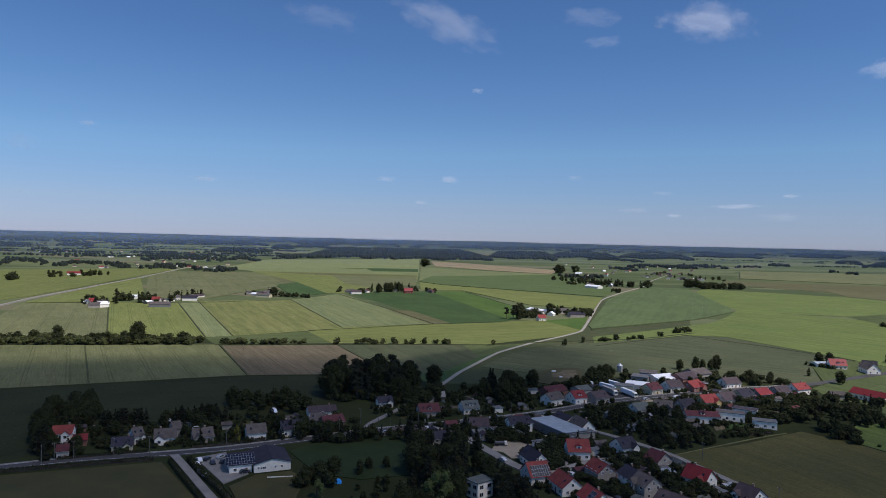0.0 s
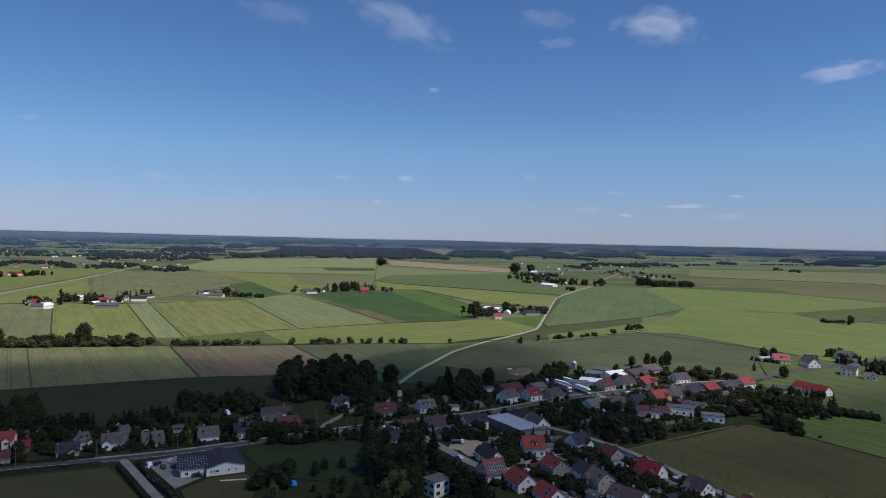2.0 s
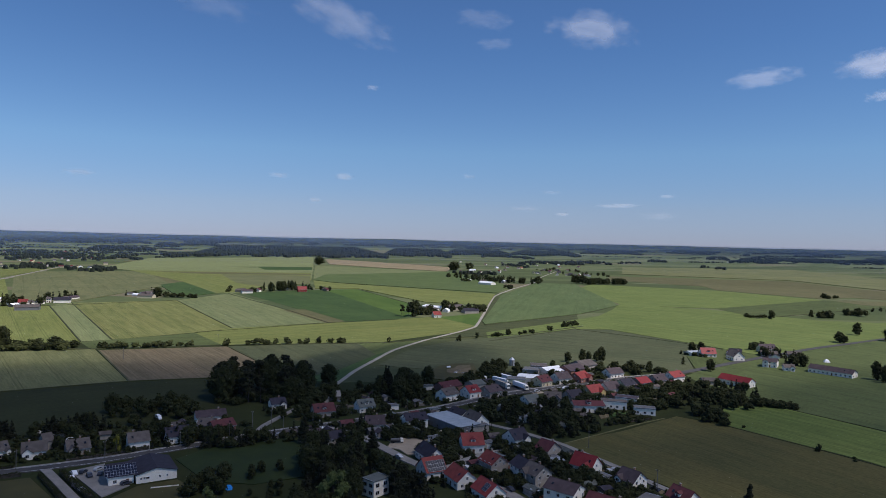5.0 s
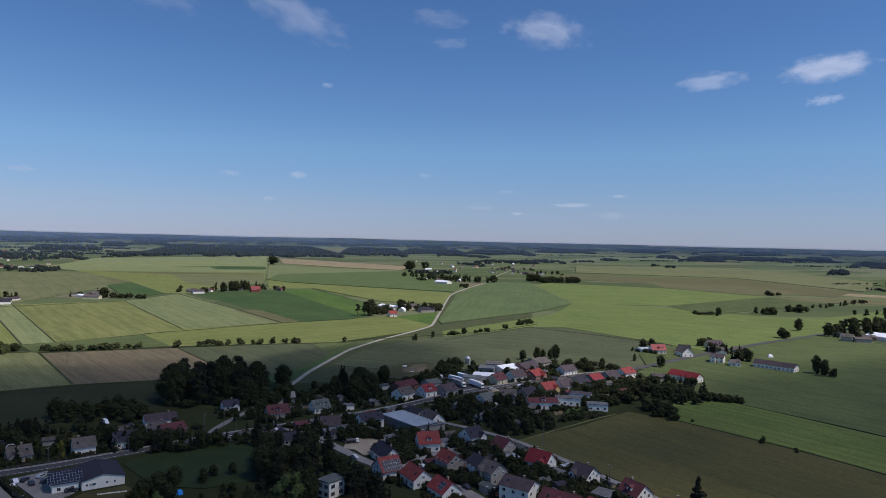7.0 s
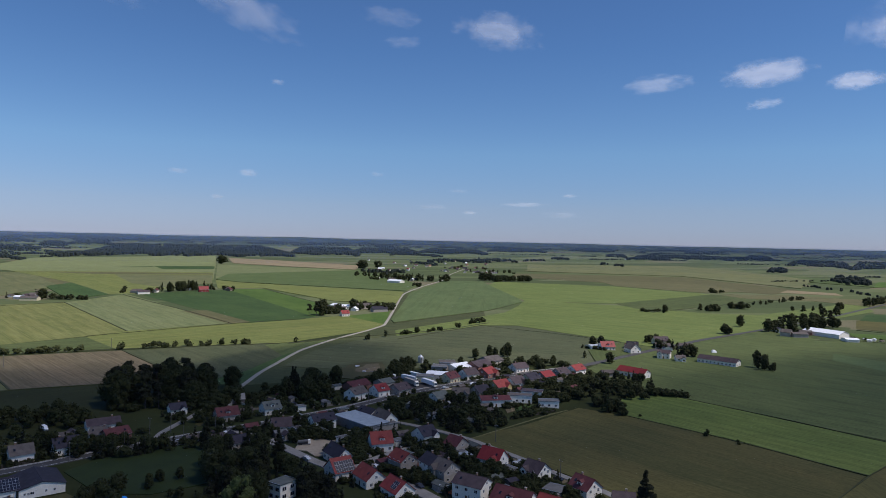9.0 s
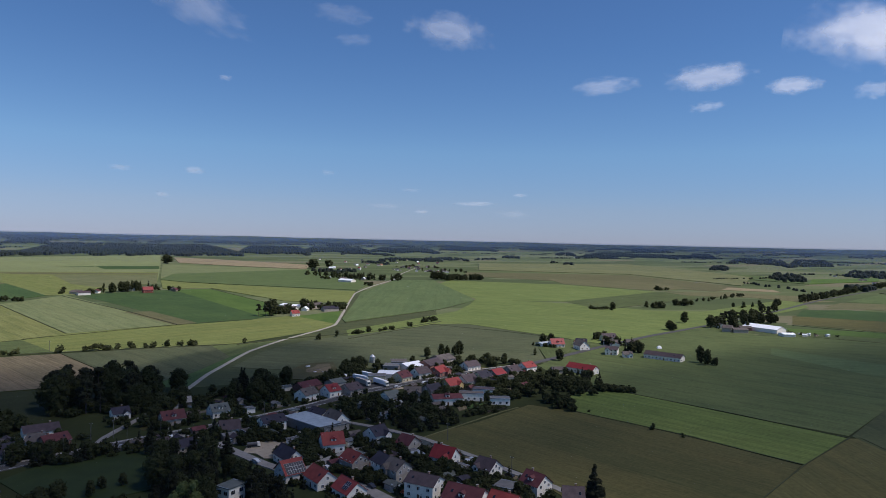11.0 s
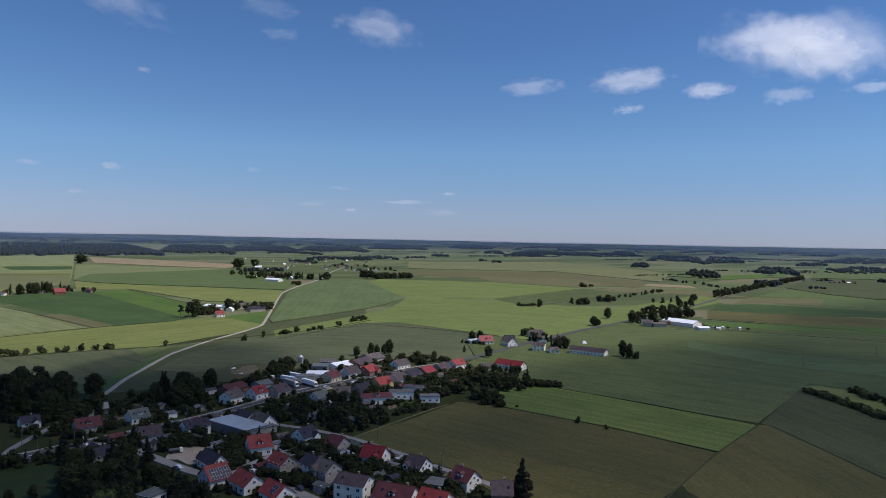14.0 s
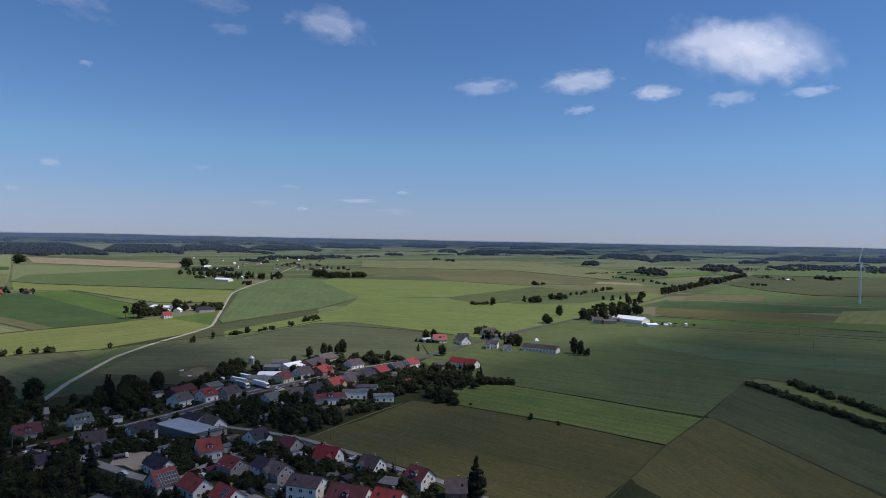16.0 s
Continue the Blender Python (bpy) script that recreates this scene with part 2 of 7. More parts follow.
M["leaf"] = foliage("broadleaf_foliage", (0.034, 0.039, 0.013), (0.056, 0.063, 0.021), 0.4)
M["needle"] = foliage("conifer_foliage", (0.021, 0.023, 0.011), (0.034, 0.037, 0.016), 0.3)
M["light_leaf"] = foliage("pale_willow_foliage", (0.08, 0.105, 0.03), (0.14, 0.165, 0.055))
M["gold_leaf"] = foliage("golden_shrub_foliage", (0.16, 0.15, 0.02), (0.24, 0.22, 0.04))
# paler copy of the leaf colour, standing in for sun on field hedges
M["shrub"] = foliage("sun_toned_foliage", (0.065, 0.076, 0.024), (0.12, 0.13, 0.045), 0.4)
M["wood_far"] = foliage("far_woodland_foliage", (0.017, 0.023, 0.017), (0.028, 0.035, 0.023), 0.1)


# ---- building blocks ----
def mesh_from(name, verts, faces, material=None, smooth=False):
    me = bpy.data.meshes.new(name)
    me.from_pydata(verts, [], faces)
    if material:
        me.materials.append(material)
    if smooth:
        me.polygons.foreach_set("use_smooth", [True] * len(me.polygons))
    me.update()
    return me


def part(name, data, material, parent, label=""):
    """One mesh object under a thing or a part. data: a bmesh or a ready mesh."""
    if isinstance(data, bmesh.types.BMesh):
        bmesh.ops.recalc_face_normals(data, faces=data.faces)
        me = bpy.data.meshes.new(name)
        data.to_mesh(me)
        data.free()
        me.materials.append(material)
    else:
        me = data
    ob = new(name, me)
    ob.parent = parent
    return tagged(ob, label)


def thing(name, x, y, z=0.0, turn=0.0, size=1.0):
    ob = new(name)
    ob.empty_display_size = 0.5
    ob.location, ob.rotation_euler = (x, y, z), (0, 0, radians(turn))
    ob.scale = (size, size, size)
    return ob


def box(bm, x0, y0, z0, x1, y1, z1):
    c = [bm.verts.new(p) for p in ((x0, y0, z0), (x1, y0, z0), (x1, y1, z0), (x0, y1, z0), (x0, y0, z1), (x1, y0, z1), (x1, y1, z1), (x0, y1, z1))]
    for f in ((0, 3, 2, 1), (4, 5, 6, 7), (0, 1, 5, 4), (1, 2, 6, 5), (2, 3, 7, 6), (3, 0, 4, 7)):
        bm.faces.new([c[i] for i in f])
    return bm


def boxed(*corners):
    return box(bmesh.new(), *corners)


def prism(bm, outline, a, b, axis="x"):
    """An outline in the plane across the axis, drawn from a to b along it."""
    put = {"x": lambda s, u, v: (s, u, v), "y": lambda s, u, v: (u, s, v), "z": lambda s, u, v: (u, v, s)}[axis]
    n = len(outline)
    lo, hi = [[bm.verts.new(put(s, u, v)) for u, v in outline] for s in (a, b)]
    bm.faces.new(lo), bm.faces.new(hi[::-1])
    for i in range(n):
        bm.faces.new((lo[i], lo[(i + 1) % n], hi[(i + 1) % n], hi[i]))
    return bm


def tube(bm, x, y, z0, z1, r0, r1, sides=10):
    ring = [(math.cos(2 * math.pi * k / sides), math.sin(2 * math.pi * k / sides)) for k in range(sides)]
    lo = [bm.verts.new((x + r0 * c, y + r0 * s, z0)) for c, s in ring]
    hi = [bm.verts.new((x + r1 * c, y + r1 * s, z1)) for c, s in ring]
    bm.faces.new(lo[::-1]), bm.faces.new(hi)
    for k in range(sides):
        bm.faces.new((lo[k], lo[(k + 1) % sides], hi[(k + 1) % sides], hi[k]))
    return bm


# ---- ground ----
FLAT, RIM = 2500.0, 4800.0  # level farmland, then a slow rise of far hills up to the skyline


def far(x, y):
    """Where a place on the endless plain lies on the sheet of ground: x, y, z and the scale there."""
    d = math.hypot(x, y)
    if d <= FLAT:
        return x, y, 0.0, 1.0
    e = FLAT + (RIM - FLAT) * (1 - FLAT / d)
    return x * e / d, y * e / d, EYE * (1 - e / d), e / d


def ground_sheet():
    verts, faces = [], []
    bearings = [radians(-180 + 360 * k / 240) for k in range(240)]
    flat_rings = [20, 60, 150, 300, 500, 750, 1000, 1300, 1600, 1900, 2200, 2500]
    rings = flat_rings + [FLAT / (1 - k / 30) for k in range(1, 30)] + [1e6]
    for d in rings:
        for b in bearings:
            x, y, z, s = far(d * math.sin(b), d * math.cos(b))
            if d > 8000:
                hill = noise.noise((3.1 * math.sin(b) * 2.5, 3.1 * math.cos(b) * 2.5, d * 1e-5)) + 0.5 * noise.noise((9 * math.sin(b) * 2.5, 9 * math.cos(b) * 2.5, 7.0))
                z += min(1.0, (d - 8000) / 40000) * (6 + 5 * hill) + 16 * s * min(1.0, (d - 8000) / 3000) * max(0.0, 1 - ((math.degrees(b) + 27) / 11) ** 2)
            verts.append((x, y, z))
    n = len(bearings)
    for r in range(len(rings) - 1):
        for k in range(n):
            a, b = r * n + k, r * n + (k + 1) % n
            faces.append((a, b, b + n, a + n))
    faces.append(tuple(range(n - 1, -1, -1)))
    return mesh_from("ground", verts, faces, ground_material(), True)


def ground_material():
    """Grass and, far out, a patchwork of narrow strips in many greens and straw tones."""
    m, t, b = nodes_of("farmland")
    coord = t.nodes.new("ShaderNodeTexCoord").outputs["Object"]
    turn = t.nodes.new("ShaderNodeMapping")
    turn.inputs["Rotation"].default_value = (0, 0, radians(24))
    turn.inputs["Scale"].default_value = (0.0035, 0.011, 1)
    t.links.new(coord, turn.inputs["Vector"])
    cells = t.nodes.new("ShaderNodeTexVoronoi")
    cells.voronoi_dimensions, cells.distance = "2D", "CHEBYCHEV"
    cells.inputs["Scale"].default_value = 1.0
    cells.inputs["Randomness"].default_value = 0.75
    t.links.new(turn.outputs[0], cells.inputs["Vector"])
    sep = t.nodes.new("ShaderNodeSeparateColor")
    t.links.new(cells.outputs["Color"], sep.inputs[0])
    colours = t.nodes.new("ShaderNodeValToRGB")
    stops = ((0.0, (0.078, 0.096, 0.042)), (0.25, (0.108, 0.128, 0.054)), (0.45, (0.138, 0.154, 0.07)), (0.65, (0.09, 0.11, 0.046)), (0.8, (0.152, 0.16, 0.082)), (0.93, (0.17, 0.15, 0.09)), (1.0, (0.062, 0.082, 0.036)))
    colours.color_ramp.interpolation = "CONSTANT"
    while len(colours.color_ramp.elements) < len(stops):
        colours.color_ramp.elements.new(0.5)
    for e, (at, c) in zip(colours.color_ramp.elements, stops):
        e.position, e.color = at, (*c, 1)
    t.links.new(sep.outputs["Red"], colours.inputs["Fac"])
    long = ramp(t, noised(t, coord, 0.004, 5.0, 0.6), 0.3, 0.7)
    grain = noised(t, coord, 0.25, 6.0, 0.75)
    # near grass toned very dark: part of the village shade is in this colour
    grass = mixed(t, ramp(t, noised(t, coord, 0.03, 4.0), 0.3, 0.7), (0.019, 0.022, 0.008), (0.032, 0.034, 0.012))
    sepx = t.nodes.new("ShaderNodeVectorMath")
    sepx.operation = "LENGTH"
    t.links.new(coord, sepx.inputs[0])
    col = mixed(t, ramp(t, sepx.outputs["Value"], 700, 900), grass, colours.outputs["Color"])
    col = mixed(t, calc(t, "MULTIPLY", long, 0.35), col, (0.075, 0.105, 0.04))
    wide = t.nodes.new("ShaderNodeMapping")
    wide.inputs["Rotation"].default_value = (0, 0, radians(10))
    wide.inputs["Scale"].default_value = (0.004, 0.02, 1)
    t.links.new(coord, wide.inputs["Vector"])
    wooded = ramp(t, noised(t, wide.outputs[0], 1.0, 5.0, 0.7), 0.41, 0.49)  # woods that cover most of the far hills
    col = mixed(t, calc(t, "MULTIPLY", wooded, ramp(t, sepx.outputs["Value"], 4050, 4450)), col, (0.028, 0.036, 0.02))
    shade = calc(t, "ADD", calc(t, "MULTIPLY", grain, 0.6), 0.7)
    comb = t.nodes.new("ShaderNodeCombineColor")
    for k in range(3):
        t.links.new(shade, comb.inputs[k])
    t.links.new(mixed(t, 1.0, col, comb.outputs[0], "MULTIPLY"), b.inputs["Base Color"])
    b.inputs["Roughness"].default_value = 0.95
    b.inputs["Specular IOR Level"].default_value = 0.05
    return m


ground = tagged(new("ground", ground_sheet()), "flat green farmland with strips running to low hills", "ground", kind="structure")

LAYER = [0]
PAVED = []  # points along roads with their half widths


def field(crop_name, turn, *corners, label="", height=0.05):
    """A sown field as a low slab; turn: the bearing of its rows, anticlockwise from +x."""
    LAYER[0] += 1
    spots = [far(*c) for c in corners]
    cx, cy = sum(p[0] for p in spots) / len(spots), sum(p[1] for p in spots) / len(spots)
    back = Matrix.Rotation(-radians(turn), 3, "Z")
    top = height + (0.5 + 0.012 * LAYER[0] if cx < 450 and any(math.hypot(*c) > 1500 for c in corners) else (1.0 if any(p[2] > 0 for p in spots) else 0.0) + 0.004 * LAYER[0])
    fine = []
    for k, p in enumerate(spots):  # long edges follow the rise of the ground
        q = spots[(k + 1) % len(spots)]
        n = 1 if max(p[2], q[2]) == 0 else 6
        fine += [[p[i] + (q[i] - p[i]) * j / n for i in range(3)] for j in range(n)]
    lo = [back @ Vector((p[0] - cx, p[1] - cy, p[2] - 0.3)) for p in fine]
    hi = [back @ Vector((p[0] - cx, p[1] - cy, p[2] + top)) for p in fine]
    n = len(fine)
    faces = [tuple(range(n, 2 * n))] + [(k, (k + 1) % n, n + (k + 1) % n, n + k) for k in range(n)]
    ob = new("field", mesh_from("field", [tuple(v) for v in lo + hi], faces, M[crop_name]))
    ob.location, ob.rotation_euler = (cx, cy, 0), (0, 0, radians(turn))
    words = {"rye": "grey-green field of unripe rye", "pale": "pale green strip of barley with drill lines", "bright": "bright yellow-green cereal field in sun",
             "lush": "vivid green clover field", "deep": "dark green field of low leafy crop", "olive": "olive-green cereal field striped with tramlines",
             "plough": "brownish bare field with furrow lines", "tan": "narrow strip of dry straw-coloured ground", "brown": "brownish-green ripening cereal field",
             "dun": "dun fallow strip between green fields", "meadow": "green meadow of uncut grass, toned dark for shade", "green": "green cereal field with faint wheel tracks",
             "ditch": "rough grassy bank between fields", "mid": "mid-green field with paler streaks", "dusk": "green field of low crop, toned dark for shade", "ashen": "grey-green cereal field", "furrowed": "green cereal field with close furrow lines", "sward": "bright green cereal field in sun", "fresh": "fresh green strip across a cereal field", "weedy": "strip of yellowish weeds", "lawn": "green lawn toned dark for shade", "sand": "bare sandy yard", "paving": "grey paved yard", "gravel": "pale gravel yard", "asphalt": "dark asphalt yard"}
    return tagged(ob, label or words[crop_name], "field" if crop_name not in ("sand", "paving", "gravel", "asphalt") else "yard", kind="structure")


def ribbon(name, surf, width, points, label, z=0.42, category="road"):
    """A road or bank that follows the points with rounded bends."""
    pts = [Vector(p) for p in points]
    for near in (0.12, 0.25):
        cut = [pts[0]]
        for a, b in zip(pts, pts[1:]):
            cut += [a.lerp(b, near), a.lerp(b, 1 - near)]
        pts = cut + [pts[-1]]
    verts, faces = [], []
    for k, p in enumerate(pts):
        ahead = (pts[min(k + 1, len(pts) - 1)] - pts[max(k - 1, 0)]).normalized()
        side = Vector((-ahead.y, ahead.x)) * width / 2
        if math.hypot(p.x, p.y) < 800:
            PAVED.extend((*p.lerp(pts[min(k + 1, len(pts) - 1)], j / 4), width / 2) for j in range(4))
        for s, h in ((1.08, -0.3), (1.0, z), (-1.0, z), (-1.08, -0.3)):
            q = p + side * s
            x, y, up, _ = far(q.x, q.y)
            verts.append((x, y, up + h))
    for k in range(len(pts) - 1):
        for j in range(3):
            a = 4 * k + j
            faces.append((a, a + 4, a + 5, a + 1))
    return tagged(new(name, mesh_from(name, verts, faces, M[surf] if isinstance(surf, str) else surf)), label, category, kind="structure")


# ---- trees ----
LOBE_V = np.array([(0, 0, 1)] + [(0.89 * math.cos(1.2566 * k), 0.89 * math.sin(1.2566 * k), 0.45) for k in range(5)] + [(0.89 * math.cos(1.2566 * k + 0.628), 0.89 * math.sin(1.2566 * k + 0.628), -0.45) for k in range(5)] + [(0, 0, -1)])
LOBE_F = [(0, 1 + k, 1 + (k + 1) % 5) for k in range(5)] + [f for k in range(5) for f in ((1 + k, 6 + k, 1 + (k + 1) % 5), (6 + k, 6 + (k + 1) % 5, 1 + (k + 1) % 5))] + [(11, 6 + (k + 1) % 5, 6 + k) for k in range(5)]


def leaf_cards(rng, centres, radii, per, size):
    """Leaf clumps over the lobes of a crown, each lobe close-leaved within."""
    verts, faces = [], []
    for c, r in zip(centres, radii):
        k = len(verts)
        verts += (np.array(c) + LOBE_V * np.array(r) * 0.8 * rng.uniform(0.7, 1.2, (12, 1))).tolist()
        faces += [tuple(i + k for i in f) for f in LOBE_F]
        d = rng.normal(size=(per, 3))
        d /= np.linalg.norm(d, axis=1)[:, None]
        d[:, 2] = np.where(d[:, 2] < -0.5, -d[:, 2], d[:, 2])
        pos = np.array(c) + d * np.array(r) * rng.uniform(0.7, 1.15, (per, 1))
        u = np.cross(d + rng.normal(0, 0.6, (per, 3)), rng.normal(size=(per, 3)))
        u /= np.linalg.norm(u, axis=1)[:, None] + 1e-9
        v = np.cross(d, u) + rng.normal(0, 0.35, (per, 3))
        v /= np.linalg.norm(v, axis=1)[:, None] + 1e-9
        s = size * rng.uniform(0.6, 1.4, (per, 1))
        k = len(verts)
        tri = np.stack((pos - u * s * 0.9 - v * s * 0.5, pos + u * s * 0.9 - v * s * 0.5 + d * s * 0.2, pos + v * s), 1)
        verts += tri.reshape(-1, 3).tolist()
        faces += [(k + 3 * i, k + 3 * i + 1, k + 3 * i + 2) for i in range(per)]
    return verts, faces


def limb(verts, faces, a, b, r0, r1, sides=6):
    a, b = Vector(a), Vector(b)
    q = (b - a).to_track_quat("Z", "Y")
    k = len(verts)
    for p, r in ((a, r0), (b, r1)):
        for j in range(sides):
            w = 2 * math.pi * j / sides
            verts.append(tuple(p + q @ Vector((r * math.cos(w), r * math.sin(w), 0))))
    for j in range(sides):
        faces.append((k + j, k + (j + 1) % sides, k + sides + (j + 1) % sides, k + sides + j))


def tree_meshes(kind, seed, coarse=0):
    """Trunk with limbs, and crown, of a tree ten metres high."""
    rng = np.random.default_rng(seed)
    tv, tf, centres, radii = [], [], [], []
    leaf, per, size = "leaf", 44, 0.38
    if kind == "broad":
        wide = rng.uniform(3.2, 4.0)
        limb(tv, tf, (0, 0, -0.3), (0.15, 0, 4.0), 0.34, 0.2)
        for k in range(30):
            a, h = 2.4 * k + rng.uniform(-0.4, 0.4), (k + rng.uniform(0, 1)) / 30
            reach = wide * (0.78 * math.sin(math.pi * (0.2 + 0.72 * h))) * rng.uniform(0.5, 1.0)
            c = (reach * math.cos(a), reach * math.sin(a), 1.7 + 6.9 * h)
            centres.append(c), radii.append(rng.uniform(1.15, 1.95) * np.array([1, 1, 0.9]))
            if k < 7:
                limb(tv, tf, (0.1, 0, 2.2 + 2.0 * h), tuple(0.8 * v for v in c[:2]) + (c[2],), 0.13, 0.04)
    elif kind == "poplar":
        limb(tv, tf, (0, 0, -0.3), (0, 0, 8.0), 0.22, 0.06)
        for k in range(13):
            h = k / 12
            w = 1.3 * math.sin(math.pi * (0.22 + 0.73 * h))
            a = rng.uniform(0, 6.28)
            centres.append((0.5 * w * math.cos(a), 0.5 * w * math.sin(a), 1.6 + 7.6 * h)), radii.append(np.array([0.95 * w + 0.35, 0.95 * w + 0.35, 1.25]))
            if k % 3 == 0:
                limb(tv, tf, (0, 0, 1.2 + 6 * h), (0.8 * w * math.cos(a), 0.8 * w * math.sin(a), 2.6 + 6 * h), 0.07, 0.02)
        per, size = 40, 0.34
    elif kind == "conifer":
        leaf, per, size = "needle", 34, 0.34
        limb(tv, tf, (0, 0, -0.3), (0, 0, 9.6), 0.2, 0.03)
        for k in range(11):
            h = k / 10
            w = 2.0 * (1 - h) ** 0.85 + 0.15
            for j in range(max(1, round(5 * (1 - h)))):
                a = rng.uniform(0, 6.28)
                centres.append((0.6 * w * math.cos(a), 0.6 * w * math.sin(a), 1.0 + 8.5 * h)), radii.append(np.array([0.55 * w + 0.12, 0.55 * w + 0.12, 0.55]))
            a = rng.uniform(0, 6.28)
            limb(tv, tf, (0, 0, 1.2 + 8.0 * h), (0.9 * w * math.cos(a), 0.9 * w * math.sin(a), 0.9 + 8.0 * h), 0.05, 0.015)
    elif kind == "pine":
        leaf, per, size = "needle", 42, 0.4
        limb(tv, tf, (0, 0, -0.3), (0.2, 0.1, 8.6), 0.24, 0.07)
        for k in range(11):
            a, h = rng.uniform(0, 6.28), rng.uniform(0, 1)
            w = 1.9 * math.sin(math.pi * (0.25 + 0.65 * h))
            c = (0.7 * w * math.cos(a), 0.7 * w * math.sin(a), 3.6 + 5.6 * h)
            centres.append(c), radii.append(np.array([1.15, 1.15, 0.7]) * rng.uniform(0.8, 1.15))
            limb(tv, tf, (0.1, 0, 3.0 + 5.0 * h), c, 0.08, 0.03)
    elif kind in ("willow", "gold"):
        leaf = "light_leaf" if kind == "willow" else "gold_leaf"
        limb(tv, tf, (0, 0, -0.3), (0, 0, 4.0), 0.4, 0.25)
        for k in range(14):
            a, h = rng.uniform(0, 6.28), rng.uniform(0, 1)
            w = 3.6 * math.sin(math.pi * (0.3 + 0.6 * h)) * rng.uniform(0.5, 0.9)
            c = (w * math.cos(a), w * math.sin(a), 2.4 + 6.2 * h)
            centres.append(c), radii.append(np.array([1.2, 1.2, 1.5]))
            if k < 6:
                limb(tv, tf, (0, 0, 3.0), (0.8 * c[0], 0.8 * c[1], c[2]), 0.14, 0.04)
    elif kind in ("bush", "scrub"):
        leaf, per, size = "leaf" if kind == "bush" else "shrub", 40, 0.75
        for k in range(5):
            a = rng.uniform(0, 6.28)
            limb(tv, tf, (0.3 * math.cos(a), 0.3 * math.sin(a), -0.3), (3 * math.cos(a), 3 * math.sin(a), 6.0), 0.16, 0.05)
        for k in range(11):
            a, w = rng.uniform(0, 6.28), rng.uniform(0.3, 4.4)
            centres.append((w * math.cos(a), w * math.sin(a), rng.uniform(2.0, 6.8 - 0.35 * w))), radii.append(np.array([2.2, 2.2, 2.3]) * rng.uniform(0.8, 1.15))
    step = (1, 2, 4)[coarse] if len(centres) > 12 else (1, 1, 2)[coarse]
    grown = (1.0, 1.2, 1.5)[coarse] if step > 1 else 1.0
    centres, radii = centres[::step], [grown * r for r in radii[::step]]
    per, size = (int(2.0 * per), 0.78 * size) if coarse == 0 else (int(0.8 * per), 1.12 * size) if coarse == 1 else (8, 2.2 * size)
    v, f = leaf_cards(rng, centres, radii, per, size)
    return mesh_from("trunk", tv, tf, M["bark"]), mesh_from("crown", v, f, M[leaf])


TREE_KINDS = {"broad": 5, "poplar": 2, "conifer": 3, "pine": 2, "willow": 1, "gold": 1, "bush": 3, "scrub": 3}
TREES = {k: [tree_meshes(k, 11 * n + 7 * len(k)) for n in range(c)] for k, c in TREE_KINDS.items()}
TREES_COARSE, TREES_FAR = [{k: [tree_meshes(k, 11 * n + 7 * len(k), far_off) for n in range(c)] for k, c in TREE_KINDS.items()} for far_off in (1, 2)]
TREE_WORDS = {"broad": "broad leafy tree with a dark green rounded crown", "poplar": "tall narrow poplar with dense green foliage", "conifer": "dark spruce with a pointed crown",
              "pine": "dark pine with an open uneven crown", "willow": "pale green willow with drooping foliage", "gold": "golden-leaved garden tree", "bush": "dense green bush low to the ground", "scrub": "green leafy shrub on a field bank, toned pale for sunlight"}
rng_tree = random.Random(5)
PLANTED = []


def tree(kind, x, y, h, wide=1.0, label="", group=""):
    """Notes a tree; they are all set up together by plant()."""
    PLANTED.append((kind, x, y, h, wide, label, group))


def plant(middle, most):
    """The trees nearest the middle of the village stand as things of their own; the others are joined."""
    joined = {"tree": {}, "bush": {}}
    count = {"tree": 0, "bush": 0}
    for kind, x, y, h, wide, label, group in sorted(PLANTED, key=lambda p: math.hypot(p[1] - middle[0], p[2] - middle[1])):
        px, py, pz, s = far(x, y)
        name, k, turn = "bush" if kind in ("bush", "scrub") else "tree", s * h / 10, rng_tree.uniform(0, 360)
        seen = h / math.hypot(x, y)
        trunk, crown = rng_tree.choice((TREES if seen > 0.028 else TREES_COARSE if seen > 0.011 else TREES_FAR)[kind])
        count[name] += 1
        if count[name] <= most:
            ob = thing(name, px, py, pz, turn)
            ob.scale = (k * wide, k * wide, k)
            part("trunk" if name == "tree" else "stem", trunk, None, ob)
            part("crown", crown, None, ob)
            tagged(ob, label or TREE_WORDS[kind], name, group)
        else:
            m = np.array(pose(px, py, pz, 0, 0, turn) @ Matrix.Diagonal((k * wide, k * wide, k, 1)))
            for me in (trunk, crown):
                joined[name].setdefault(me.materials[0].name, []).append((me, m))
    for name, sets in joined.items():
        for surf, rows_ in sets.items():
            verts, faces, n = [], [], 0
            for me, m in rows_:
                v, f = ARRAYS.setdefault(me.name, arrays(me))
                verts.append(v @ m[:3, :3].T + m[:3, 3])
                faces += [tuple(i + n for i in face) for face in f]
                n += len(v)
            ob = new(name + "_belt", mesh_from(name + "_belt", np.concatenate(verts).tolist(), faces, bpy.data.materials[surf]))
            tagged(ob, f"{'trees' if name == 'tree' else 'bushes'} standing far off between the fields", name, kind="stuff")


ARRAYS = {}


def arrays(me):
    return np.array([tuple(v.co) for v in me.vertices]), [tuple(p.vertices) for p in me.polygons]


def inside(x, y, corners):
    hit = False
    for (ax, ay), (bx, by) in zip(corners, corners[1:] + corners[:1]):
        if (ay > y) != (by > y) and x < ax + (y - ay) * (bx - ax) / (by - ay):
            hit = not hit
    return hit


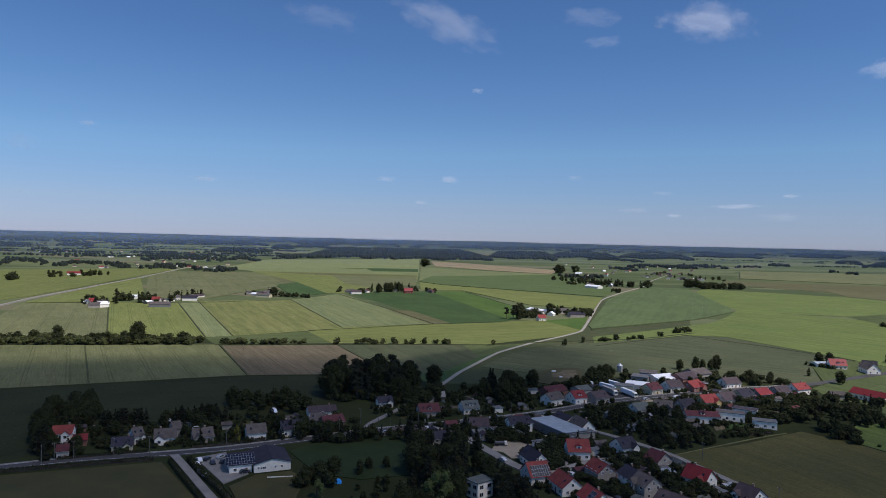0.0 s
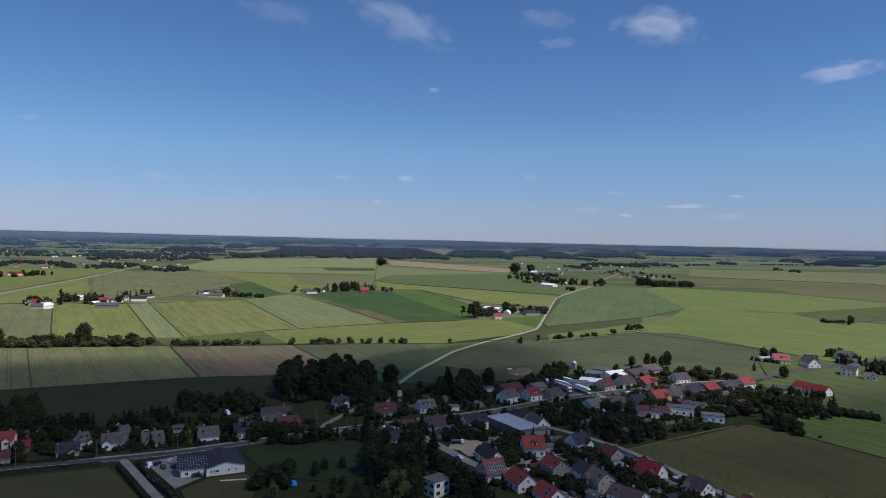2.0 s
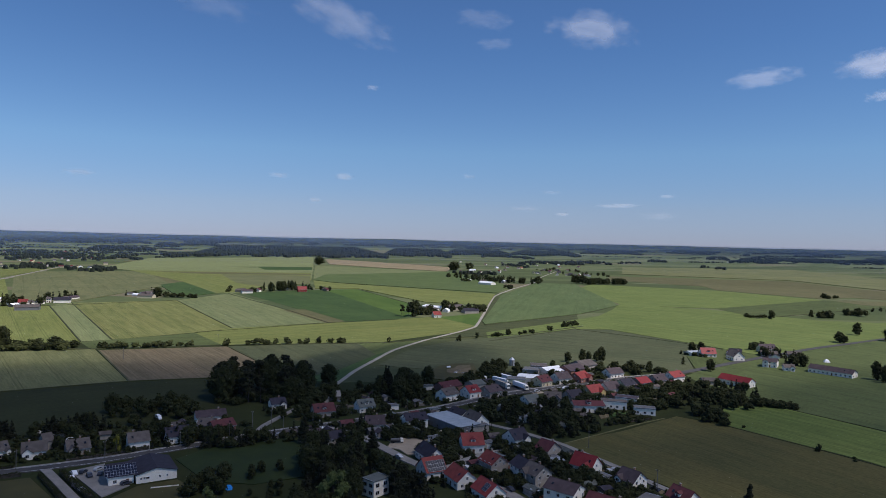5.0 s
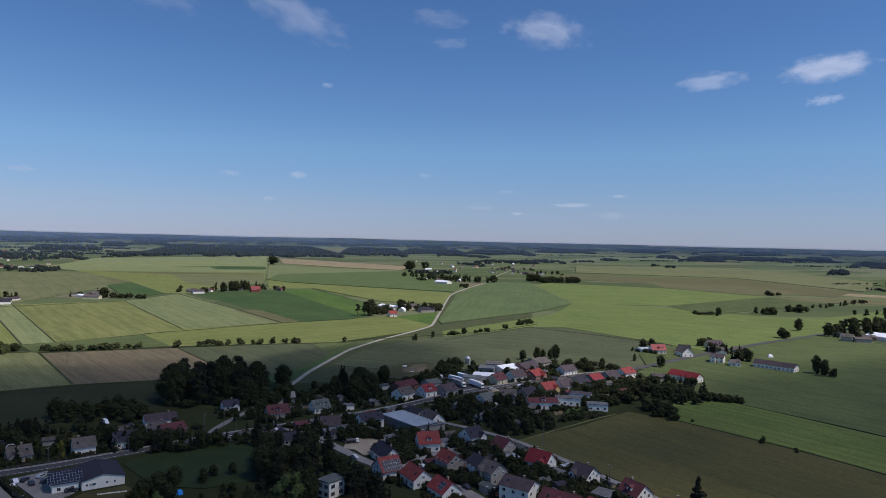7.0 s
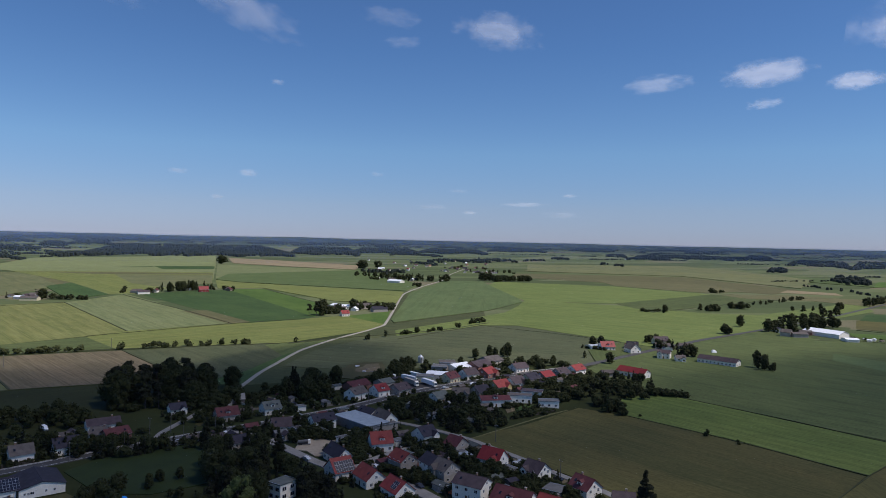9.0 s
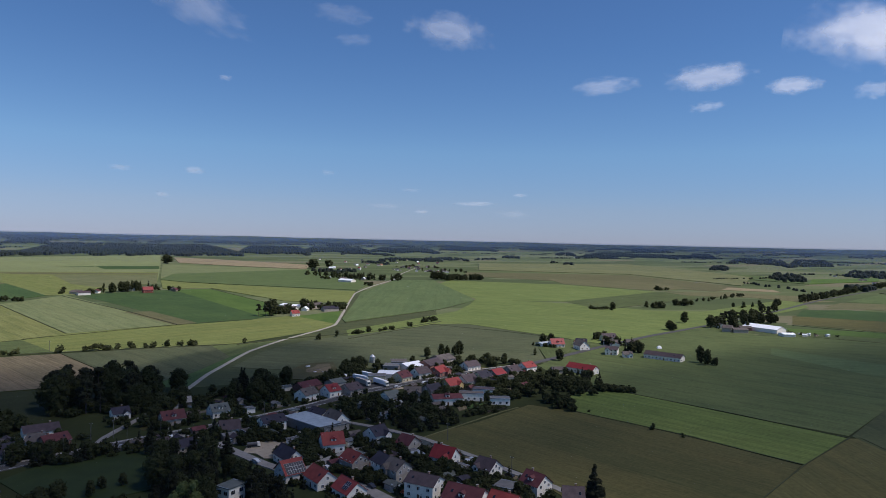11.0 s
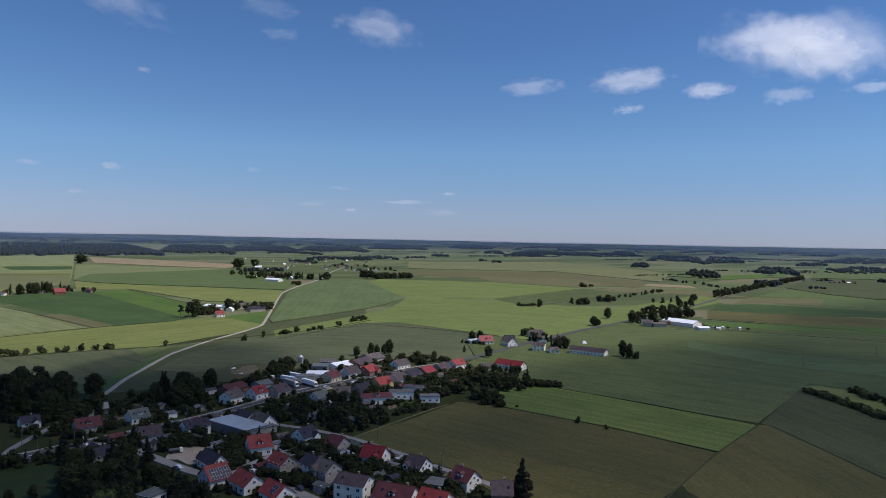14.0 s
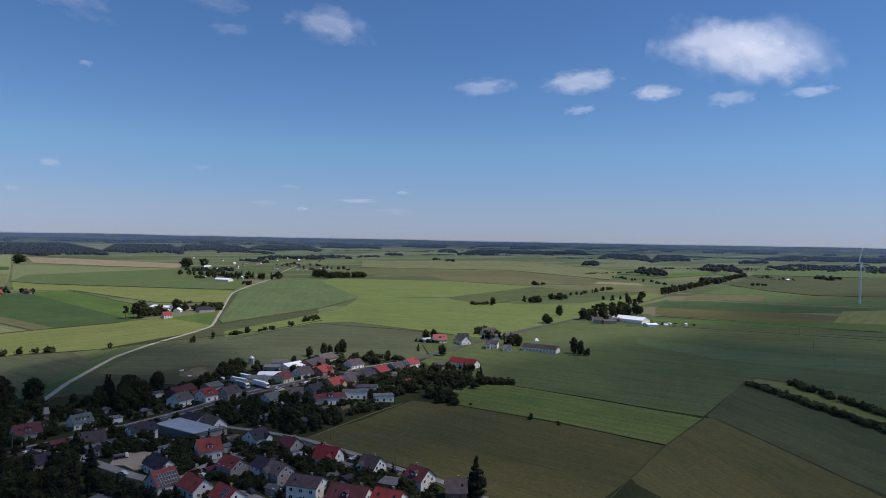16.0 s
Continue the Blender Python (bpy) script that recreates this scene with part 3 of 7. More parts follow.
def hides_road(x, y, h):
    """Whether a tree of that height would stand right before a road, as seen from over the south meadow."""
    for k in (0.35, 0.7, 1.0):
        u, v = x * (1 + k * h / EYE), y * (1 + k * h / EYE)
        if any(abs(u - a) + abs(v - b) < r + 1.5 for a, b, r in PAVED):
            return True
    return False


def free(x, y, room):
    return all(math.hypot(x - a, y - b) > r + room for a, b, r in BUILT) and all(math.hypot(x - a, y - b) > r + room for a, b, r in PAVED)


def gardens(kinds, n, low, high, *corners, group="garden trees", wide=1.0):
    """Trees and shrubs of the gardens, clear of houses and roads."""
    xs, ys = [c[0] for c in corners], [c[1] for c in corners]
    done = tries = 0
    while done < n and tries < 60 * n:
        tries += 1
        x, y = rng_tree.uniform(min(xs), max(xs)), rng_tree.uniform(min(ys), max(ys))
        h = rng_tree.uniform(low, high)
        if inside(x, y, list(corners)) and free(x, y, 0.1 * h) and not (hides_road(x, y, h) and rng_tree.random() < 0.85):
            tree(rng_tree.choice(kinds.split()), x, y, h, wide * rng_tree.uniform(0.85, 1.2), group=group)
            done += 1


def hedge(points, wide=1.5, high=2.0, label="dense dark green clipped hedge beside the road"):
    """A clipped hedge along the points: a dark woody core under a close skin of leaves."""
    rng = np.random.default_rng(len(points) + int(abs(points[0][0])))
    core, verts, faces = bmesh.new(), [], []
    for (ax, ay), (bx, by) in zip(points, points[1:]):
        d = math.hypot(bx - ax, by - ay)
        ux, uy = (bx - ax) / d, (by - ay) / d
        k = 0.36 * wide
        lo = [core.verts.new((px + s * k * -uy, py + s * k * ux, z)) for px, py in ((ax, ay), (bx, by)) for s, z in ((-1, -0.2), (-1, 0.8 * high), (1, 0.8 * high), (1, -0.2))]
        for f in ((0, 1, 5, 4), (1, 2, 6, 5), (2, 3, 7, 6)):
            core.faces.new([lo[i] for i in f])
        for _ in range(int(d * 30)):
            t, side = rng.uniform(0, d), rng.uniform(-1, 1)
            top = high * (1 + 0.16 * noise.noise((ax + ux * t, ay + uy * t, 0.35)) + 0.09 * noise.noise((0.9 * (ax + ux * t), 0.9 * (ay + uy * t), 3.1)))
            if rng.random() < 0.45:
                off, z = side * wide / 2, top * rng.uniform(0.9, 1.05)
            else:
                off, z = math.copysign(wide / 2 * rng.uniform(0.85, 1.1), side), top * rng.uniform(0.05, 1.0)
            p = np.array((ax + ux * t - uy * off, ay + uy * t + ux * off, z))
            u, v = rng.normal(size=3), rng.normal(size=3)
            u, v = 0.34 * u / np.linalg.norm(u), 0.26 * v / np.linalg.norm(v)
            n = len(verts)
            verts += [tuple(p - u), tuple(p + v), tuple(p + u), tuple(p - v)]
            faces += [(n, n + 1, n + 2), (n, n + 2, n + 3)]
    ob = thing("hedge", 0, 0)
    part("stem", core, M["bark"], ob)
    part("foliage", mesh_from("foliage", verts, faces, M["leaf"]), None, ob)
    return tagged(ob, label, "hedge", "clipped hedges")


def row(kinds, n, x0, y0, x1, y1, low, high, loose=1.5, wide=1.0, group="", gap=0.0):
    """Trees or bushes in a line with uneven spacing."""
    for k in range(n):
        if rng_tree.random() < gap:
            continue
        f = (k + 0.5 + rng_tree.uniform(-0.4, 0.4)) / n
        tree(rng_tree.choice(kinds.split()), x0 + (x1 - x0) * f + rng_tree.uniform(-loose, loose), y0 + (y1 - y0) * f + rng_tree.uniform(-loose, loose),
             rng_tree.uniform(low, high), wide * rng_tree.uniform(0.85, 1.2), group=group)


def grove(kinds, n, x, y, across, deep, turn, low, high, wide=1.0, group=""):
    """Trees scattered over an oval."""
    for _ in range(n):
        r, a = math.sqrt(rng_tree.random()), rng_tree.uniform(0, 6.283)
        u, v = r * across / 2 * math.cos(a), r * deep / 2 * math.sin(a)
        c, s = math.cos(radians(turn)), math.sin(radians(turn))
        tree(rng_tree.choice(kinds.split()), x + u * c - v * s, y + u * s + v * c, rng_tree.uniform(low, high), wide * rng_tree.uniform(0.85, 1.15), group=group)


BALL_V, BALL_F = [], []


def ball_shape():
    """A rough six-sided crown, open below."""
    v = [(0, 0, 1.0)]
    for r, z, o in ((0.7, 0.72, 0), (1.0, -0.75, 30)):
        v += [(r * math.cos(radians(60 * k + o)), r * math.sin(radians(60 * k + o)), z) for k in range(6)]
    f = [(0, 1 + k, 1 + (k + 1) % 6) for k in range(6)]
    for k in range(6):
        a, b, c, d = 1 + k, 1 + (k + 1) % 6, 7 + k, 7 + (k + 1) % 6
        f += [(a, c, b), (b, c, d)]
    BALL_V.append(np.array(v))
    BALL_F.append(np.array(f))


ball_shape()


def crowns(rng, places, low, high):
    verts, faces, k = [], [], 0
    for x, y in places:
        px, py, pz, s = far(x, y)
        h, wide = rng.uniform(low, high) * s, max(1.0, math.hypot(x, y) / 6000)  # far out, clumps of crowns
        shape = BALL_V[0] * rng.uniform(0.8, 1.2, BALL_V[0].shape) * np.array([0.62 * h * wide, 0.62 * h * wide, 0.55 * h]) + np.array([px, py, pz + 0.45 * h])
        verts.append(shape), faces.append(BALL_F[0] + k)
        k += len(shape)
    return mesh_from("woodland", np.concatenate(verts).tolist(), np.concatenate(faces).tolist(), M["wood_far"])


def woods(label, spots, low, high, seed, close=5.0):
    """Far woodland of uneven crowns close together. spots: bearings from and to, distances from and to."""
    rng = np.random.default_rng(seed)
    places = []
    h = (low + high) / 2
    for b0, b1, d0, d1 in spots:
        across = radians(b1 - b0)
        count = int((close * across * (1 / d0 - 1 / d1) * 100 * d0 * d0 / (h * h) + 1.8 * across * d0 / h) / max(1.0, d0 / 6000))
        for _ in range(count):
            b = radians(rng.uniform(b0, b1))
            edge = 0.1 * noise.noise((b * 40, seed, 0.5)) + 0.05 * noise.noise((b * 160, seed, 1.5))
            u = (b - radians(b0)) / radians(b1 - b0)
            k = rng.uniform(0, 1) * min(1.0, 0.15 + 6 * u, 0.15 + 5 * (1 - u))
            d = 1 / ((1 / d0) * (1 - k) + (1 / d1) * k) * (1 + edge * (1 - k))
            places.append((d * math.sin(b), d * math.cos(b)))
    return tagged(new("woodland", crowns(rng, places, low, high)), label, "woodland", kind="stuff")


def patchy_woods(label, seed, b0, b1, rows_, low, high):
    """Belts of wood broken by clearings. rows_: distance and how much of that belt is wooded."""
    spots = []
    for n, (d, share) in enumerate(rows_):
        b, step = b0, 0.35
        while b < b1:
            if 0.5 + 0.9 * noise.noise((b * 0.33, 3.7 * n, seed)) + 0.35 * noise.noise((b * 1.3, 3.7 * n, seed)) < share:
                spots.append((b, b + step * 1.3, d, d * 1.22))
            b += step
    return woods(label, spots, low, high, seed, 3.0)


def tree_lines(label, seed, count, b0, b1, d0, d1, low, high):
    """Hedges, avenues and copses strung over the far plain, mostly along the strips of land."""
    rng = np.random.default_rng(seed)
    places = []
    for _ in range(count):
        b = radians(rng.uniform(b0, b1))
        d = 1 / rng.uniform(1 / d1, 1 / d0)
        x, y = d * math.sin(b), d * math.cos(b)
        along = radians(rng.choice([-24, -24, 66, 10]) + rng.normal(0, 8))
        length = rng.uniform(60, 700) * (d / 3500) ** 0.7
        n = int(length / 12 / max(1.0, d / 6000)) + 3
        if rng.random() < 0.25:
            length, n = length * 0.4, n
        for k in range(n):
            if rng.random() < 0.15:
                continue
            u, v = rng.uniform(-0.5, 0.5) * length, rng.normal(0, 9)
            places.append((x + u * math.cos(along) - v * math.sin(along), y + u * math.sin(along) + v * math.cos(along)))
    return tagged(new("woodland", crowns(rng, places, low, high)), label, "woodland", kind="stuff")


def hamlet(seed, count, b0, b1, d0, d1):
    """Far houses of a village, each with walls and a pitched roof."""
    rng = random.Random(seed)
    for _ in range(count):
        b, d = radians(rng.uniform(b0, b1)), 1 / rng.uniform(1 / d1, 1 / d0)
        gabled("house", d * math.sin(b), d * math.cos(b), rng.choice((-24, 66, 20, -60)) + rng.uniform(-8, 8), rng.uniform(8, 14), rng.uniform(7, 9), rng.uniform(3, 4.5), rng.uniform(2, 3.5),
               rng.choice(("white", "white", "greywall", "cream")), rng.choice(("greyroof", "greyroof", "brownroof", "maroon", "whiteroof", "navy", "red")), windows=False, chimney=False)


# ---- houses ----
SHARED = {}


def shared(key, make, material):
    if key not in SHARED:
        bm = make()
        bmesh.ops.recalc_face_normals(bm, faces=bm.faces)
        me = bpy.data.meshes.new(key[0])
        bm.to_mesh(me)
        bm.free()
        me.materials.append(material)
        SHARED[key] = me
    return SHARED[key]


def window(parent, x, y, z, w, h, turn):
    """A framed window set 6 cm proud of a wall, with its pane; turn: 0 faces local -y."""
    def ring():
        bm = bmesh.new()
        xs, zs = (-w / 2, -w / 2 + 0.09, -0.035, 0.035, w / 2 - 0.09, w / 2), (0, 0.09, h - 0.09, h)
        grid = [[bm.verts.new((u, -0.06, v)) for v in zs] for u in xs]
        for i in range(5):
            for j in range(3):
                if not (j == 1 and i in (1, 3)):
                    bm.faces.new((grid[i][j], grid[i + 1][j], grid[i + 1][j + 1], grid[i][j + 1]))
        out = bmesh.ops.extrude_face_region(bm, geom=bm.faces[:])
        for v in out["geom"]:
            if isinstance(v, bmesh.types.BMVert):
                v.co.y = 0.05
        return bm
    ob = new("window", shared(("window", w, h), ring, M["frame"]))
    ob.parent = parent
    ob.location, ob.rotation_euler = (x, y, z), (0, 0, radians(turn))
    pane = new("pane", shared(("pane", w, h), lambda: boxed(-w / 2 + 0.05, -0.025, 0.05, w / 2 - 0.05, 0.03, h - 0.05), M["glass"]))
    pane.parent = ob
    return ob


def doorway(parent, x, y, w=1.0, h=2.1, turn=0, surf="door", name="door"):
    ob = new(name, shared((name, w, h, surf), lambda: boxed(-w / 2, -0.07, 0, w / 2, 0.05, h), M[surf]))
    ob.parent = parent
    ob.location, ob.rotation_euler = (x, y, 0), (0, 0, radians(turn))
    return ob


COLOUR = {"white": "white", "cream": "cream", "greywall": "grey", "ochre": "ochre", "brickwall": "brick", "woodwall": "weathered wood", "bluewall": "blue-grey sheet",
          "red": "red-tiled", "orange": "orange-red-tiled", "crimson": "crimson", "maroon": "maroon", "brownroof": "brown-tiled", "greyroof": "grey", "navy": "dark blue",
          "teal": "grey-green", "bluesheet": "pale blue", "whiteroof": "white sheet", "tar": "tarred", "tan": "tan"}
BUILT = []
FRONTS = []  # houses with gardens before them


def farmstead(seed, x, y, across, deep, sheds, trees_):
    """Barns, sheds and trees of a lone farm."""
    rng = random.Random(seed)
    d = math.hypot(x, y)
    ux, uy = x / d, y / d
    for k in range(sheds):
        u, v = rng.uniform(-0.5, 0.5) * across, rng.uniform(-0.5, 0.5) * deep
        gabled("barn", x + uy * u + ux * v, y - ux * u + uy * v, rng.choice((-24, 66)) + rng.uniform(-10, 10), rng.uniform(7, 15), rng.uniform(6, 9), rng.uniform(2.6, 4), rng.uniform(1.5, 3),
               rng.choice(("white", "greywall", "brickwall", "white", "woodwall")), rng.choice(("greyroof", "brownroof", "maroon", "whiteroof", "greyroof", "navy")), windows=False, chimney=False, category="barn")
    for k in range(trees_):
        u, v = rng.uniform(-0.62, 0.62) * across, rng.uniform(-0.6, 0.7) * deep
        tree(rng.choice(("broad", "broad", "bush", "conifer")), x + uy * u + ux * v, y - ux * u + uy * v, rng.uniform(5, 13), rng.uniform(0.9, 1.3), group="farm trees")


def gabled(name, x, y, turn, L, W, eave, rise, wall, roof, windows=True, chimney=True, dormer=False, solar=(), label="", category="house", gable="", door=True):
    """A house or barn with a pitched roof, the ridge along local x; local -y is its front."""
    px, py, pz, s = far(x, y)
    ob = thing(name, px, py, pz, turn, s)
    BUILT.append((x, y, min(L, W) / 2 + 0.3))
    for e in (-0.3, 0.3):
        BUILT.append((x + e * L * math.cos(radians(turn)), y + e * L * math.sin(radians(turn)), W / 2 + 0.2))
    if windows and category == "house" and math.hypot(x, y) < 560:
        FRONTS.append((x, y, radians(turn), L, W))
    over, thick = 0.45, 0.22
    part("wall", prism(bmesh.new(), [(-W / 2, -0.4), (W / 2, -0.4), (W / 2, eave), (0, eave + rise), (-W / 2, eave)], -L / 2, L / 2), M[wall], ob)
    if W > 3 and gable:
        for e in (-1, 1):
            part("gable", prism(bmesh.new(), [(-W / 2 + 0.2, eave), (W / 2 - 0.2, eave), (0, eave + rise - 0.15)], e * L / 2, e * (L / 2 + 0.05)), M[gable], ob)
    slope = rise / (W / 2)
    for e in (-1, 1):
        y1, z1 = e * (W / 2 + over), eave - over * slope
        part("roof", prism(bmesh.new(), [(0, eave + rise + 0.02), (y1, z1 + 0.02), (y1, z1 + thick), (0, eave + rise + thick + 0.03)], -L / 2 - over, L / 2 + over), M[roof], ob)
        if windows:
            part("gutter", boxed(-L / 2 - over, y1 - 0.07, z1 - 0.02, L / 2 + over, y1 + 0.07, z1 + 0.1), M["metal"], ob)
    part("ridge", prism(bmesh.new(), [(-0.22, eave + rise + 0.1), (0.22, eave + rise + 0.1), (0, eave + rise + 0.36)], -L / 2 - over - 0.03, L / 2 + over + 0.03), M[roof], ob)
    if chimney:
        cx = L * rng_tree.choice((-0.22, 0.12, 0.28))
        stack = part("chimney", boxed(cx - 0.35, 0.25, eave + rise * 0.5, cx + 0.35, 0.85, eave + rise + 1.0), M["chimney"], ob)
        part("cap", boxed(cx - 0.45, 0.15, eave + rise + 1.0, cx + 0.45, 0.95, eave + rise + 1.12), M["greywall"], stack)
    floors = 2 if eave > 4.4 else 1
    if windows:
        n = max(2, int(L / 3.2))
        for fl in range(floors):
            for k in range(n):
                wx = -L / 2 + L * (k + 0.5) / n
                z = 0.95 + 2.8 * fl
                if fl == 0 and k == n // 2 and door:
                    doorway(ob, wx, -W / 2)
                elif not (fl == 0 and k == n // 2):
                    window(ob, wx, -W / 2, z, 1.4, 1.35, 0)
                window(ob, wx, W / 2, z, 1.4, 1.35, 180)
        for e, turned in ((1, 90), (-1, -90)):
            for fl in range(floors + 1):
                z = 0.95 + 2.8 * fl
                if fl == floors:
                    if rise > 2.2:
                        window(ob, e * L / 2, 0, min(z, eave + 0.3), 1.1, 1.25, turned)
                else:
                    for wy in (-W * 0.25, W * 0.25):
                        window(ob, e * L / 2, wy, z, 1.2, 1.3, turned)
    if windows and category == "house" and not dormer and not solar and rng_tree.random() < 0.3:
        side, ww, deep = rng_tree.choice((-0.28, 0.25)) * L, min(0.42 * L, 4.6), rng_tree.uniform(1.2, 2.6)
        wr = min(rise * 0.75, ww * 0.45)
        wing = part("wing", prism(bmesh.new(), [(side - ww / 2, -0.4), (side + ww / 2, -0.4), (side + ww / 2, eave), (side, eave + wr), (side - ww / 2, eave)], -W / 2 - deep, -0.5, "y"), M[wall], ob)
        for e in (-1, 1):
            part("wing_roof", prism(bmesh.new(), [(side, eave + wr + 0.03), (side + e * (ww / 2 + 0.35), eave - 0.25), (side + e * (ww / 2 + 0.35), eave - 0.05), (side, eave + wr + 0.25)], -W / 2 - deep - 0.35, -0.45, "y"), M[roof], wing)
        window(wing, side, -W / 2 - deep, 0.95, 1.5, 1.4, 0)
        if floors == 2:
            window(wing, side, -W / 2 - deep, 3.75, 1.5, 1.4, 0)
    if windows and rise > 2.4 and not solar:
        for sx in (-0.3, 0.3):
            if rng_tree.random() < 0.45:
                light = new("skylight", shared(("skylight",), lambda: boxed(-0.4, -0.6, -0.03, 0.4, 0.6, 0.08), M["glass"]))
                light.parent = ob
                light.location = Vector((sx * L, -W / 4, eave + rise / 2)) + Vector((0, -rise, W / 2)).normalized() * 0.24
                light.rotation_euler = (math.atan2(rise, W / 2), 0, 0)
    if dormer:
        dw, z0 = 2.4, eave + rise * 0.15
        yf, yb = -(W / 2) * 0.78, -(W / 2) * 0.12
        d = part("dormer", boxed(-dw / 2, yf, z0, dw / 2, yb, z0 + 1.7), M[wall], ob)
        part("dormer_roof", prism(bmesh.new(), [(-dw / 2 - 0.25, z0 + 1.6), (dw / 2 + 0.25, z0 + 1.6), (dw / 2 + 0.25, z0 + 1.75), (0, z0 + 2.5), (-dw / 2 - 0.25, z0 + 1.75)], yf - 0.3, yb, "y"), M[roof], d)
        window(d, 0, yf, z0 + 0.35, 1.3, 1.1, 0)
    if solar:
        cols, rows_, sx, sz = solar  # panels on the front slope
        run = Vector((0, W / 2, rise)).normalized()
        up = Vector((0, -rise, W / 2)).normalized()
        for i in range(cols):
            for j in range(rows_):
                base = Vector((sx + (i - (cols - 1) / 2) * 1.08, -W / 2, eave)) + run * (sz + j * 1.75) + up * 0.3
                p = new("solar_panel", shared(("solar_panel",), lambda: boxed(-0.5, -0.83, -0.02, 0.5, 0.83, 0.03), M["solar"]))
                p.parent, p.location = ob, base
                p.rotation_euler = (math.atan2(rise, W / 2), 0, 0)
                edge = new("panel_frame", shared(("panel_frame",), panel_frame, M["panel_edge"]))
                edge.parent = p
    words = label or f"{COLOUR[wall]} {'two-storey ' if floors == 2 else ''}{name.replace('_', ' ')} with a pitched {COLOUR[roof]} roof"
    return tagged(ob, words, category)


def panel_frame():
    bm = bmesh.new()
    for a in ((-0.53, -0.86, -0.03, -0.49, 0.86, 0.045), (0.49, -0.86, -0.03, 0.53, 0.86, 0.045), (-0.49, -0.86, -0.03, 0.49, -0.82, 0.045), (-0.49, 0.82, -0.03, 0.49, 0.86, 0.045)):
        box(bm, *a)
    return bm


def flat_roofed(name, x, y, turn, L, W, high, wall, roof, windows=True, pane_size=1.4, label="", category="building"):
    px, py, pz, s = far(x, y)
    ob = thing(name, px, py, pz, turn, s)
    BUILT.append((x, y, max(L, W) / 2 + 1.5))
    part("wall", boxed(-L / 2, -W / 2, -0.4, L / 2, W / 2, high), M[wall], ob)
    part("roof", boxed(-L / 2 - 0.3, -W / 2 - 0.3, high + 0.003, L / 2 + 0.3, W / 2 + 0.3, high + 0.28), M[roof], ob)
    for e in (-1, 1):
        part("parapet", boxed(-L / 2 - 0.3, e * (W / 2 + 0.24) - 0.09, high + 0.283, L / 2 + 0.3, e * (W / 2 + 0.24) + 0.09, high + 0.42), M["metal"], ob)
    if windows:
        for fl in range(2 if high > 5 else 1):
            n = max(2, int(L / 3.4))
            for k in range(n):
                window(ob, -L / 2 + L * (k + 0.5) / n, -W / 2, 0.95 + 2.9 * fl, pane_size, min(pane_size, 1.6), 0)
            n = max(1, int(W / 4))
            for k in range(n):
                for e, turned in ((1, 90), (-1, -90)):
                    window(ob, e * L / 2, -W / 2 + W * (k + 0.5) / n, 0.95 + 2.9 * fl, pane_size, min(pane_size, 1.6), turned)
    return tagged(ob, label or f"{COLOUR[wall]} flat-roofed {name.replace('_', ' ')} with a {COLOUR[roof]} roof", category)


def front_gardens(seed):
    """Shrubs and small trees close to the walls of the village houses."""
    rng = random.Random(seed)
    for x, y, a, L, W in FRONTS:
        spots = [(rng.uniform(-0.6, 0.6) * L, -W / 2 - rng.uniform(1.2, 4.5), rng.uniform(1.6, 4.0)) for _ in range(5)]
        spots += [(e * (L / 2 + rng.uniform(1.4, 4.0)), rng.uniform(-0.6, 0.5) * W, rng.uniform(2.2, 5.5)) for e in (-1, 1, 1)]
        for u, v, h in spots:
            px, py = x + u * math.cos(a) - v * math.sin(a), y + u * math.sin(a) + v * math.cos(a)
            if free(px, py, 0.2):
                tree(rng.choice(("bush", "bush", "broad", "conifer")), px, py, h, 1.2, group="garden shrubs")


# ---- vehicles, poles and other things ----
def wheels(parent, spots, r=0.45):
    for x, y in spots:
        def tyre():
            bm = bmesh.new()
            ring = [(r * math.cos(math.pi * k / 7), r + r * math.sin(math.pi * k / 7)) for k in range(14)]
            return prism(bm, ring, -0.13, 0.13, "y")
        w = new("wheel", shared(("wheel", r), tyre, M["rubber"]))
        w.parent, w.location = parent, (x, y, 0)
        if math.hypot(*parent.location[:2]) > 330:
            continue
        hub = new("rim", shared(("rim", r), lambda: prism(bmesh.new(), [(0.55 * r * math.cos(math.pi * k / 5), r + 0.55 * r * math.sin(math.pi * k / 5)) for k in range(10)], -0.15, 0.15, "y"), M["metal"]))
        hub.parent = w


